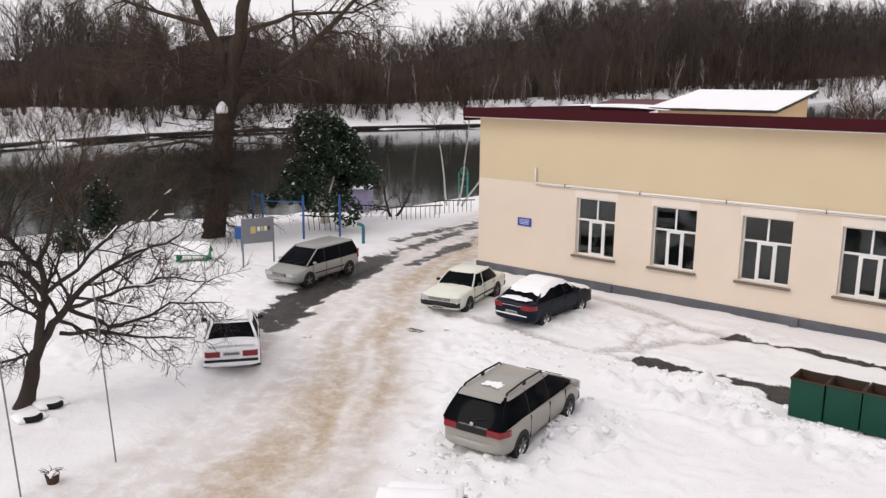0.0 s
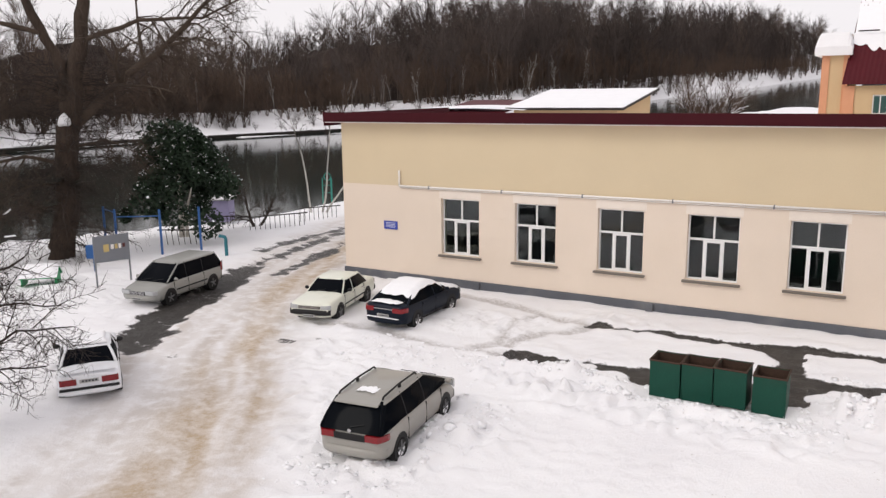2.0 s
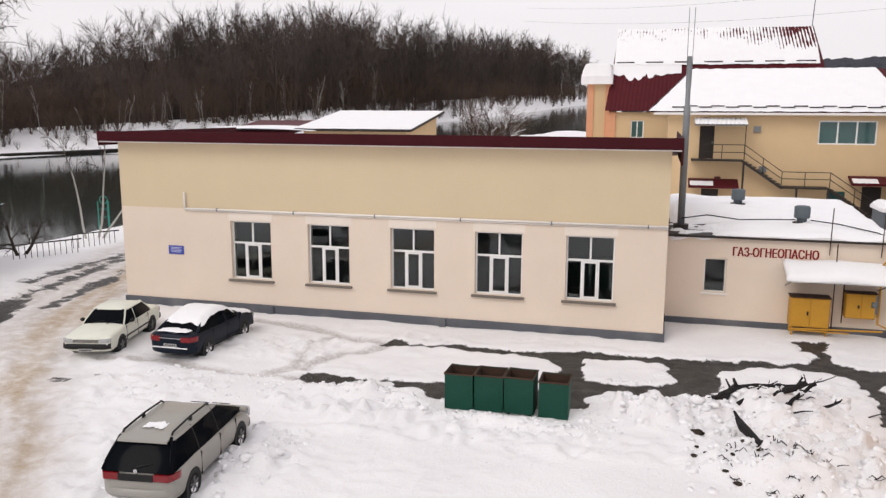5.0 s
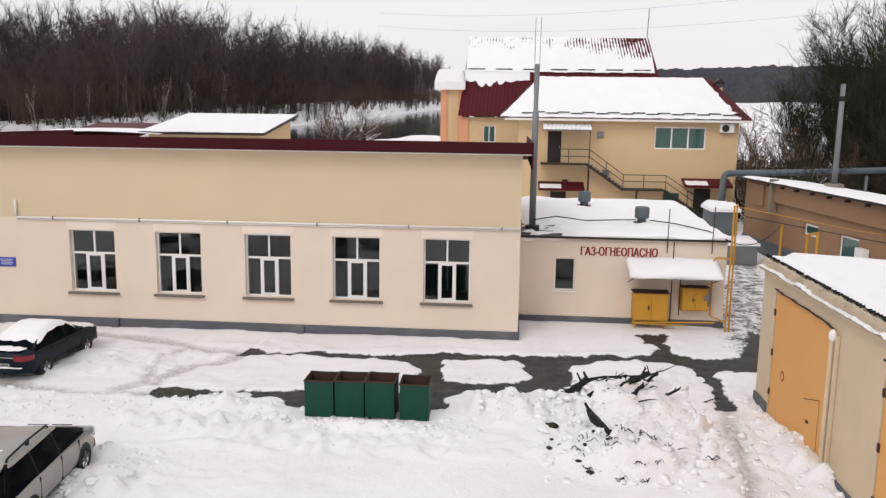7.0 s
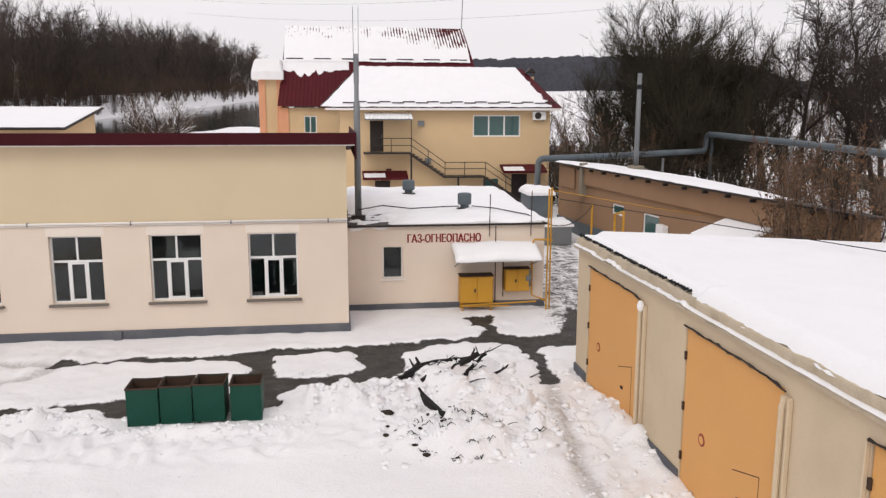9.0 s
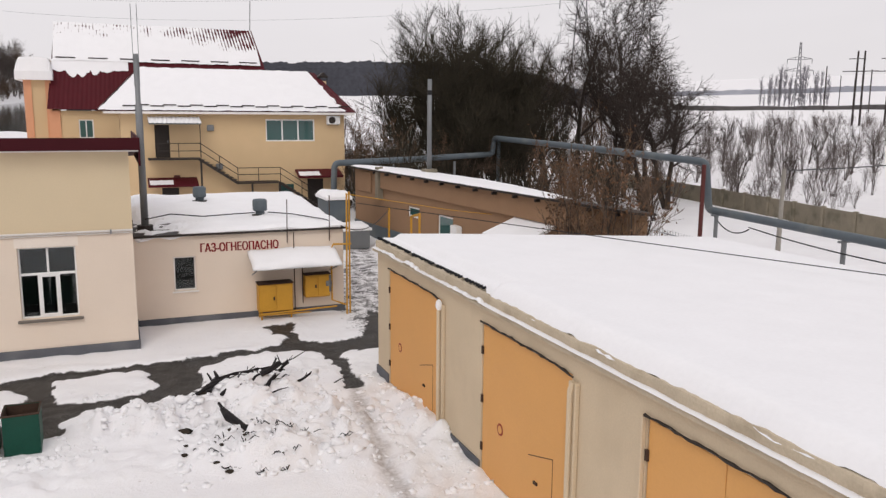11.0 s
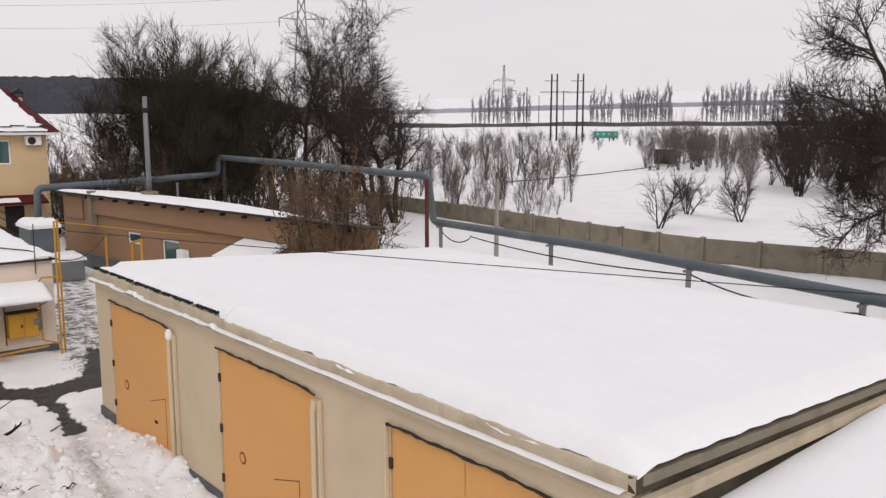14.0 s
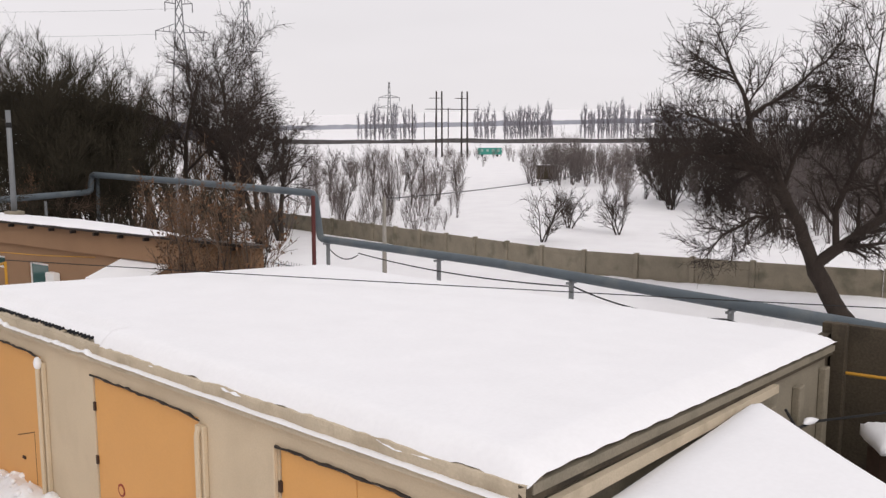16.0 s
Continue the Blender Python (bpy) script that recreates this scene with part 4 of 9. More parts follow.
    for x, zz, dx in ((2.4, 2.05, 1.1), (12.4, 2.45, 1.15)):
        ld = part("door", M().box(x, x + dx, -0.03, 0.0, 0.0, zz, 0.01), BLACK_STEEL, b, "dark ground floor door")
        part("awning", M().prism([(-1.3, zz + 0.15), (0, zz + 0.6), (0, zz + 0.7), (-1.3, zz + 0.3)], 0, x - 0.9, x + dx + 1.2), RED_ROOF, b, "red awning with snow patches")
        part("awning_snow", M().grid(lambda u, v: (x - 0.8 + u * 1.5, -1.3 + 0.7 * v, zz + 0.33 + v * 0.24 + 0.03 * nz(u * 9, v * 5, 1)), 10, 5), SNOW, b)
    part("low_window", M().box(10.3, 11.4, -0.02, 0.0, 1.3, 2.1, 0.01), TEAL_GLASS, b)
    for x, z in ((6.0, 3.25), (5.5, 5.9)):
        part("wall_box", M().box(x, x + 0.45, -0.2, 0.0, z, z + 0.4, 0.02), STEEL, b)
    part("meter_box", M().box(3.2, 3.6, -0.15, 0.0, 2.4, 2.9, 0.02), RUST_RED, b)
    return b


front_house()
ac = thing("air_conditioner", (29.05, 31.62, 6.35), "white outdoor air conditioner unit on the house wall", "air conditioner")
part("casing", M().box(0, 0.95, 0, 0.36, 0, 0.62, 0.03), WHITE_PVC, ac)
part("fan_grille", M().tube([(0.36, -0.015, 0.31), (0.36, 0.0, 0.31)], 0.25, 18), BLACK_STEEL, ac)
part("bracket", M().box(0.1, 0.14, 0.02, 0.38, -0.05, 0.0).box(0.8, 0.84, 0.02, 0.38, -0.05, 0.0), STEEL, ac)


def back_house():
    b = thing("tall_red_roofed_house", (10.3, 46, 0), "tall yellow house behind with a steep snowy red roof", "house")
    L, D, H = 17.2, 12, 7.2
    w = M()
    wall_with_holes(w, 0, L, 0, H, 0, 0.4, [(1.9, 3.0, 5.0, 6.5)])
    part("wall", w, HOUSE_PLASTER, b)
    for x in (0, L - 0.4):
        part("side_wall", M().box(x, x + 0.4, 0.4, D, 0, H), HOUSE_PLASTER, b)
    part("corner_pier", M().box(-0.2, 0.6, -0.12, 0.0, 0, H), SALMON, b, "salmon corner pier")
    wn_ = part("window", frame_bars(M(), 1.9, 3.0, 5.0, 6.5, 0.06, 0.09), WHITE_PVC, b)
    part("pane", M().box(1.95, 2.95, 0.1, 0.11, 5.05, 6.45), TEAL_GLASS, wn_)
    part("mullion", M().box(2.4, 2.48, 0.05, 0.1, 5.09, 6.41), WHITE_PVC, wn_)
    rf = M()
    # steep lower slope, then a shallower upper one
    ribbed_roof(rf, (-0.3, -0.5, H + 0.1), (L + 0.4, -0.5, H + 0.1), (0.1, 2.2, 11.2), (L, 2.2, 11.2), 52)
    ribbed_roof(rf, (0.1, 2.2, 11.2), (L, 2.2, 11.2), (0.3, 6.2, 14.6), (L - 0.4, 6.2, 14.6), 60, 0.07)
    rf.add([(-0.3, 12.4, H + 0.1), (L + 0.4, 12.4, H + 0.1), (L - 0.4, 6.2, 14.6), (0.3, 6.2, 14.6)], [(0, 1, 2, 3)])
    part("roof", rf, RED_ROOF, b, "steep dark red metal tile roof")
    part("gable", M().add([(0.02, 0, H), (0.02, 12, H), (0.3, 6.2, 14.3)], [(0, 1, 2)]).add([(L - 0.02, 0, H), (L - 0.02, 12, H), (L - 0.4, 6.2, 14.3)], [(0, 1, 2)]), HOUSE_PLASTER, b)
    sn = M()
    def up(u, v):
        x = 0.2 + (L - 0.5) * u
        return Vector((x, 2.1 + 4.1 * v, 11.13 + 3.5 * v + 0.128 + 0.05 * nz(x, v * 5, 1.6, 4) + 0.05 * nz(x, v * 9, 0.5, 6) - 0.07 * float(smooth(0.35, 0.9, v)) - 0.075 * float(smooth(0.5, 1.0, u)) * float(smooth(0.1, 0.6, v))))
    sn.grid(up, 240, 24)
    part("roof_snow", sn, SNOW, b, "thin snow with the roof ribs showing through", smooth=True)
    sn2 = M()
    sn2.grid(lambda u, v: Vector((0.1 + 5.8 * u, 2.2 - 1.6 * v * (0.35 + 0.65 * abs(nz(u * 6, 0, 1, 8)) ** 0.5 * math.sin(math.pi * min(1, u * 1.1))), 11.2 - 2.4 * v * (0.35 + 0.65 * abs(nz(u * 6, 0, 1, 8)) ** 0.5 * math.sin(math.pi * min(1, u * 1.1))) + 0.14)), 40, 5)
    part("slipped_snow", sn2, SNOW, b, "snow slipping down the steep slope")
    for k in range(7):
        x = 0.4 + k * 2.45
        part("snow_guard", M().box(x, x + 1.5, 2.3, 2.36, 11.45, 11.55), BLACK_STEEL, b)
    part("lightning_rod", M().tube([(L - 0.5, 6.2, 14.6), (L - 0.4, 6.2, 17.3)], 0.04, 5), STEEL, b)
    tw = thing("side_turret", (8.4, 47, 0), "narrow salmon and yellow side wing with a snow-capped roof", "house")
    part("wall", M().box(0, 1.9, 0, 5, 0, 9.6), HOUSE_PLASTER, tw)
    part("corner_pier", M().box(-0.06, 0.5, -0.1, 0.0, 0, 9.6).box(1.5, 1.9, -0.1, 0, 0, 9.6), SALMON, tw)
    part("roof_snow", snow_slab(-0.6, 2.1, -0.6, 5.4, 9.6, 1.75, 16, 16, 0.08, 3.0, edge=0.35), SNOW, tw, "thick snow cap")


back_house()


def low_house_behind():
    b = thing("low_annex_behind", (-16.5, 30, 0), "low yellow building behind the hall with a snowy sloping roof", "building")
    part("wall", M().prism([(0, 0), (8.2, 0), (8.2, 7.05), (0, 5.85)], 0, 5.5, 13.5), HOUSE_PLASTER, b)
    part("roof", M().prism([(-0.6, 5.72), (8.6, 7.05), (8.6, 7.17), (-0.6, 5.84)], 0, 4.9, 14.1), BLACK_STEEL, b, "dark roof edge")
    part("roof_snow", M().grid(lambda u, v: (4.95 + 9.1 * u, -0.55 + 9.1 * v, 5.9 + 1.33 * v + 0.03 * nz(u * 9, v * 9, 1)), 20, 14), SNOW, b)
    part("red_roof", M().prism([(-0.5, 5.5), (6, 6.3), (6, 6.4), (-0.5, 5.6)], 0, -1.2, 4.9), RED_ROOF, b)
    part("low_snow", M().grid(lambda u, v: (-2.6 + 9.4 * u, -1.2 + 3 * v, 5.72 + 0.15 * math.sin(3.1 * u) + 0.2 * v), 16, 6), SNOW, b)


low_house_behind()


# ---------------------------------------------------------------- garage row
def garage():
    x0, x1, y0, y1 = 21.26, 32.4, -20.9, -4.85
    b = thing("garage_row", (x0, y0, 0), "beige plastered garage row with peeling ledge under deep snow", "garage")
    L, D = y1 - y0, x1 - x0
    gates = [(-19.95, -16.92), (-14.98, -11.62), (-9.48, -5.82)]
    w = M()
    wall_with_holes(w, 0, L, 0.0, 3.5, 0, 0.4, [(a - y0, c - y0, 0.0, 3.12) for a, c in gates], along=1)
    part("wall", w, BEIGE, b)
    for y in (0, L - 0.4):
        part("side_wall", M().prism([(0.4, 0), (D, 0), (D, 2.88), (0.4, 3.5)], 1, y, y + 0.4), CONCRETE if y == 0 else BEIGE, b)
    for x in (7.4, 9.0, 10.7):
        part("side_pilaster", M().box(x, x + 0.3, -0.15, 0.0, 0, 2.70, 0.02), CONCRETE, b)
    part("back_wall", M().box(D - 0.4, D, 0.4, L - 0.4, 0, 2.86), BEIGE, b)
    y = 0.0
    for a, c in gates + [(y1 + 0.05, 0)]:
        part("plinth", M().box(-0.05, 0.4, y, a - y0 - 0.02, -0.4, 0.25, 0.01), GREY_PLINTH, b)
        y = c - y0 + 0.02
    # moulded ledge under the roof, broken by wear
    led = M()
    def ledge(u, v):
        yy = -0.1 + (L + 0.2) * u
        d = 0.13 + 0.012 * nz(yy, 0, 0.5, 3) + 0.012 * nz(yy, 4, 0.12, 3)
        zl = 3.45 + 0.012 * nz(yy, 3, 0.4, 2)
        return [(0.02, yy, zl), (-d, yy, zl + 0.03), (-d + 0.01, yy, 3.53), (-d + 0.04, yy, 3.555), (0.02, yy, 3.56)][round(v * 4)]
    led.grid(ledge, 260, 4)
    part("ledge", led, LEDGE, b, "worn concrete ledge with flaking edge")
    cor = M()
    def band(u, v):
        yy = -0.1 + (L + 0.2) * u
        d = 0.04 + 0.035 * nz(yy, 1, 0.6, 7) + 0.02 * nz(yy, 7, 0.15, 7)
        zt = 3.735 + 0.03 * nz(yy, 5, 0.7, 9) + 0.02 * nz(yy, 2, 0.2, 5)
        return [(-d, yy, 3.55), (-d - 0.01, yy, 3.68), (-d, yy, zt), (0.3, yy, zt)][round(v * 3)]
    cor.grid(band, 260, 3)
    part("parapet", cor, LEDGE, b, "cracked roof edge band")
    # dark strip paints the shaded gap beneath the snow's overhang
    part("side_band", M().prism([(-0.02, 3.54), (D + 0.2, 2.88), (D + 0.2, 3.06), (-0.02, 3.73)], 1, -0.1, 0.0), DARK_WALL, b, "concrete edge coloured dark for the shade under the snow")
    part("lower_band", M().prism([(-0.05, 3.34), (D * 0.68, 2.96), (D * 0.68, 3.10), (-0.05, 3.51)], 1, -0.2, -0.1), LEDGE, b)
    part("roof_slab", M().prism([(0.08, 3.62), (D + 0.25, 2.95), (D + 0.25, 3.07), (0.08, 3.74)], 1, -0.12, L + 0.1), CONCRETE, b)
    def sn(u, v):
        x, yy = -0.07 + (D + 0.45) * u, -0.12 + (L + 0.27) * v
        d = min(u * (D + 0.5) * 1.6, (1 - u) * (D + 0.5), v * L, (1 - v) * L)
        base = 3.76 - 0.060 * x
        th = 0.24 * min(1, d / 0.45 + 0.05) ** 0.5
        far = float(smooth(9.0, 9.6, yy))
        if yy > 9.0 and x < 0.5:
            th *= 0.45
        # scalloped edge, slumping over the band and broken away in places
        lip = 0.55 * nz(yy, 0, 1.1, 4) + 0.40 * nz(yy, 2, 0.42, 5) + 0.2 * nz(yy, 6, 0.18, 8)
        front = max(0.0, 1 - u * 26)
        slump = (0.10 + 0.09 * lip) * (1 - far)
        return (x + (0.05 - 0.10 * lip + 0.16 * far) * front, yy + 0.03 * nz(x, 0, 0.35, 6) * max(0, 1 - v * 20), base + th - slump * front ** 1.5 + (0.025 * nz(x, yy, 1.4, 1) + 0.012 * nz(x, yy, 0.5, 2)) * min(1, d * 1.2))
    s = M().grid(sn, 90, 200)
    part("roof_snow", s, SNOW, b, "deep smooth snow blanket on the roof", smooth=True)
    # ends of corrugated sheets at the snow's edge: near-black tubes for their shaded gaps
    for k in range(48):
        yy = 9.1 + 0.142 * k + 0.01 * math.sin(k * 3.1)
        if k % 11 != 7:
            part("corrugation", M().tube([(-0.11 - 0.02 * math.sin(k * 1.7), yy, 3.865), (-0.03, yy, 3.875)], 0.027, 6), DARK, b)
    part("ledge_snow", M().grid(lambda u, v: (-0.17 + 0.17 * v, L * u, 3.56 + (0.012 + 0.10 * max(0, nz(u * L, 0, 0.8, 12) + 0.55 * nz(u * L, 3, 0.23, 13) + 0.06) * (1.9 if u * L > 9 else 0.3)) * math.sin(math.pi * min(1, v * 0.85 + 0.15))), 420, 5), SNOW, b, "snow lying on the ledge", smooth=True)
    for i, (a, c) in enumerate(gates):
        a, c = a - y0, c - y0
        g = part("gate", M().box(0.02, 0.10, a + 0.02, (a + c) / 2 - 0.006, 0.02, 3.10, 0.008).box(0.02, 0.10, (a + c) / 2 + 0.006, c - 0.02, 0.02, 3.10, 0.008) if i == 0 else M().box(0.02, 0.10, a + 0.02, c - 0.02, 0.02, 3.10, 0.008), GATE, b, "orange painted steel garage gate")
        # pilasters beside the opening
        part("pilaster", M().box(-0.09, 0.0, a - 0.24, a - 0.02, 0.25, 3.16 - 0.12, 0.015), BEIGE, b)
        if i == 0:
            part("pilaster", M().box(-0.07, 0.0, c + 0.02, c + 0.07, 0.25, 3.14, 0.01), BEIGE, b)
        dl = [(-0.04 - 0.015 * math.sin(q * 5.3 + i), a - 0.1 + (c - a + 0.1) * q / 24, 3.10 + 0.06 * min(1, q / 5) + 0.007 * math.sin(q * 2.9 + i * 2)) for q in range(25)]
        part("drip_edge", M().tube(dl, [0.014 + 0.016 * abs(math.sin(q * 1.9 + i) * math.sin(q * 0.7)) for q in range(25)], 5), BLACK_STEEL, g, "rusty drip edge")
        for z in (0.5, 1.5, 2.5):
            part("hinge", M().box(-0.015, 0.02, c - 0.05, c + 0.01, z, z + 0.16), RUST, g)
            part("hinge", M().box(-0.015, 0.02, a - 0.01, a + 0.05, z + 0.1, z + 0.26), RUST, g)
        em = part("round_sign", M().tube([(0.012, c - 0.82, 1.22), (0.02, c - 0.82, 1.22)], 0.12, 16), mat("faded_red", (0.28, 0.05, 0.03), 0.6), g, "round red sign")
        part("sign_face", M().tube([(0.008, c - 0.82, 1.22), (0.012, c - 0.82, 1.22)], 0.08, 14).box(0.006, 0.008, c - 0.85, c - 0.79, 1.17, 1.27), GATE, em)
        k = a + 0.55
        part("wicket_seam", M().box(0.016, 0.02, k, k + 0.012, 0.05, 1.45).prism([(k + 0.01, 1.45), (k + 0.85, 1.20), (k + 0.85, 1.185), (k + 0.01, 1.435)], 0, 0.016, 0.02), RUST, g, "seam of a wicket door")
        part("latch", M().box(-0.01, 0.02, k + 0.5, k + 0.62, 0.75, 0.80), RUST, g)
    for yy, z0_ in ((gates[2][0] - y0 - 0.16, 0.4), (gates[1][0] - y0 - 0.16, 0.4)):
        part("drain_pipe", M().tube([(-0.10, yy, 3.05), (-0.14, yy, 2.9), (-0.14, yy, z0_)], 0.045, 8), BEIGE, b)
    part("pipe_snow", M().grid(lambda u, v: (-0.13 + 0.075 * math.sin(math.pi * v) * math.cos(2 * math.pi * u), gates[2][0] - y0 - 0.16 + 0.085 * math.sin(math.pi * v) * math.sin(2 * math.pi * u), 3.04 + 0.13 * math.cos(math.pi * v)), 10, 6), SNOW, b, "lump of snow on the pipe", smooth=True)
    return b


garage()

lt = thing("lean_to_roof", (0, 0, 0), "lean-to shed roof buried in smooth snow beside the garage", "shed")
o_ = [(21.5, -21.12), (27.42, -21.12), (25.1, -23.5), (22.4, -26.6), (21.0, -27.0)]
part("wall", M().prism([(21.7, -21.3), (26.7, -21.25), (24.8, -23.4), (22.3, -26.3), (21.2, -26.7)], 2, 0, 3.02), CONCRETE, lt)
part("sheet", M().prism(o_, 2, 3.02, 3.1), RUST, lt)


def lean_snow():
    m = M()
    P = [Vector((*p, 0)) for p in o_]
    c = sum(P, Vector()) / len(P)
    rings, k = 10, 40
    def rim(t):
        q = t * len(P)
        i = int(q) % len(P)
        return P[i].lerp(P[(i + 1) % len(P)], q - int(q))
    vs, fs = [(c.x, c.y, 3.34)], []
    for r in range(1, rings + 1):
        f_ = r / rings
        for j in range(k):
            p = c.lerp(rim(j / k), f_)
            vs.append((p.x, p.y, 3.11 + 0.23 * (1 - f_ ** 12) + 0.02 * nz(p.x, p.y, 1)))
    for j in range(k):
        fs.append((0, 1 + j, 1 + (j + 1) % k))
        for r in range(rings - 1):
            a = 1 + r * k
            fs.append((a + j, a + k + j, a + k + (j + 1) % k, a + (j + 1) % k))
    return m.add(vs, fs)


part("snow_cover", lean_snow(), SNOW, lt, "smooth deep snow", smooth=True)


# ---------------------------------------------------------------- tan workshop
def tan_building():
    b = thing("tan_workshop", (30.75, -3.5, 0), "low tan plastered workshop with a snowy roof and pipes", "building", rz=5.8)
    L, D = 25.2, 3.3
    wins = [(12.8, 14.4, 0.95, 2.3), (16.4, 17.8, 1.8, 2.36)]
    w = M()
    wall_with_holes(w, 0, L, 0, 3.95, 0, 0.4, wins, along=1)
    part("wall", w, TAN, b)
    part("side_wall", M().prism([(0.4, 0), (D, 0), (D, 3.62), (0.4, 3.87)], 1, L - 0.4, L), TAN, b)
    part("back_wall", M().prism([(0.42, 0.0), (0.7, 4.0), (D, 15.0), (D, L - 0.42), (D - 0.3, L - 0.42), (D - 0.3, 15.0), (0.45, 4.0)], 2, 0, 3.62), TAN, b)
    part("plinth", M().box(-0.05, 0.4, -0.05, L + 0.05, -0.3, 0.8), PIPE_GREY, b, "blue-grey painted plinth")
    part("upper_band", M().box(-0.18, 0.0, 0.0, L - 3.5, 3.0, 3.95, 0.02), TAN, b, "projecting upper wall band")
    part("parapet_panel", M().box(-0.1, 0.0, L - 2.6, L - 0.5, 2.6, 3.8, 0.02), TAN, b)
    def fall(x):
        return -0.085 * (x + 0.45)
    rim_ = [(-0.45, -0.3), (0.5, -0.3), (0.8, 4.0), (D + 0.3, 15.0), (D + 0.3, L + 0.1), (-0.45, L + 0.1)]
    k_ = len(rim_)
    slab = M().add([(x, y, z + fall(x)) for z in (3.95, 4.04) for x, y in rim_], [tuple(range(k_)), tuple(range(k_, 2 * k_))] + [(i, (i + 1) % k_, k_ + (i + 1) % k_, k_ + i) for i in range(k_)])
    part("roof", slab, BLACK_STEEL, b, "dark roof edge")
    def tan_snow(u, v):
        yy = 4.6 + (L - 4.6) * v
        back = float(np.interp(yy, [4.0, 15.0, 30], [0.8, D + 0.2, D + 0.2]))
        e = min(u, 1 - u, v * 6, (1 - v) * 6)
        x = -0.4 + (back + 0.4) * u + 0.06 * nz(yy, 0, 0.6, 4) * (1 - u)
        return (x, yy, 4.045 + fall(x) + 0.12 * min(1, e * 9) ** 0.5 * (0.35 + 0.65 * min(1, v * 4)) + 0.02 * nz(u * 3, yy, 1, 2))
    part("roof_snow", M().grid(tan_snow, 20, 70), SNOW, b, smooth=True)
    for yy in np.arange(0.6, L - 3, 1.6):
        part("rafter_end", M().box(-0.42, -0.2, yy, yy + 0.1, 3.80, 3.92), BLACK_STEEL, b)
    for a, c, z0, z1 in wins:
        fr = M().box(0.08, 0.14, a, c, z0, z0 + 0.1).box(0.08, 0.14, a, c, z1 - 0.1, z1).box(0.08, 0.14, a, a + 0.1, z0, z1).box(0.08, 0.14, c - 0.1, c, z0, z1)
        wn_ = part("window", fr, WHITE_PVC, b, "white framed window")
        part("pane", M().box(0.1, 0.11, a + 0.1, c - 0.1, z0 + 0.1, z1 - 0.1), TEAL_GLASS, wn_)
    part("flue", M().box(-0.35, 0.0, L - 4.2, L - 3.85, 2.4, 4.2, 0.02), CONCRETE, b)
    part("door_canopy", M().prism([(-1.6, 2.3), (0, 2.9), (0, 3.0), (-1.6, 2.42)], 1, 4.5, 7.4), SNOW, b, "canopy under snow")
    return b


tan_building()
a2 = thing("air_conditioner", (29.52, 8.3, 1.45), "small outdoor air conditioner on the tan wall", "air conditioner")
part("casing", M().box(-0.3, 0.0, 0, 0.75, 0, 0.55, 0.03), WHITE_PVC, a2)
pl = thing("concrete_chimney_pole", (31.1, 16.6, 3.85), "grey flue pole with a black collar on the workshop roof", "chimney")
part("shaft", M().tube([(0, 0, 0), (0, 0, 5.2)], [0.14, 0.115], 12), STEEL, pl, smooth=True)
part("collar", M().tube([(0, 0, 4.35), (0, 0, 4.6)], 0.135, 12), CABLE, pl)
part("foot", M().box(-0.35, 0.35, -0.35, 0.35, -0.2, 0.25, 0.02), CONCRETE, pl)
gb = thing("transformer_box", (25.3, 17.0, 0), "grey-blue steel box with snow on top", "box")
part("body", M().box(0, 1.3, 0, 2.2, 0, 2.5, 0.03), PIPE_GREY, gb)
part("snow_cover", snow_slab(-0.1, 1.4, -0.1, 2.3, 2.5, 0.4, 14, 14, 0.1, 2.0, edge=0.3), SNOW, gb)
part("lower_body", M().box(0.2, 1.9, -1.7, -0.05, 0, 1.0, 0.03), STEEL, gb)
part("snow_cover", snow_slab(0.1, 2.0, -1.75, -0.05, 1.0, 0.3, 10, 10, 0.06, 4.0, edge=0.25), SNOW, gb)


# ---------------------------------------------------------------- pipeline, posts and fence
def bend(pts, r=0.4, n=5):
    """A path with rounded corners."""
    P = [Vector(p) for p in pts]
    out = [P[0]]
    for a, b, c in zip(P[:-2], P[1:-1], P[2:]):
        u, v = (a - b).normalized(), (c - b).normalized()
        for i in range(n + 1):
            t = i / n
            out.append((b + u * r).lerp(b, t).lerp(b.lerp(b + v * r, t), t))
    return out + [P[-1]]


hp = thing("heating_pipeline", (0, 0, 0), "thick grey clad heating pipeline with elbows on steel posts", "pipe")
upper = bend([(26.9, 31.0, 0.5), (26.9, 22.0, 0.6), (26.9, 21.5, 4.2), (31.5, 22.6, 4.27), (39.8, 26.5, 4.35), (39.85, 26.4, 5.5), (41.2, 16.0, 5.2), (41.9, 6.5, 4.9), (42.6, 6.9, 2.45), (41.0, -6.0, 2.5), (38.0, -19.7, 2.5), (36.4, -27.0, 2.5)], 0.35)
part("pipe", M().tube(upper, 0.19, 12), PIPE_GREY, hp, smooth=True)
part("second_pipe", M().tube(bend([(40.3, 26.6, 2.4), (40.3, 26.5, 5.4), (41.6, 16.2, 5.12), (42.3, 7.2, 4.82), (43.0, 7.3, 2.45)], 0.3), 0.13, 10), PIPE_GREY, hp, smooth=True)
for x, y, z in ((31.0, 22.5, 4.0), (36, 24.5, 4.0), (41.0, 18, 5.05)):
    part("support", M().tube([(x, y, -0.2), (x, y, z)], 0.09, 8), STEEL, hp)
part("red_post", M().tube([(41.55, 6.2, -0.3), (41.55, 6.2, 4.8)], 0.11, 10), RUST_RED, hp, "red-brown steel post")
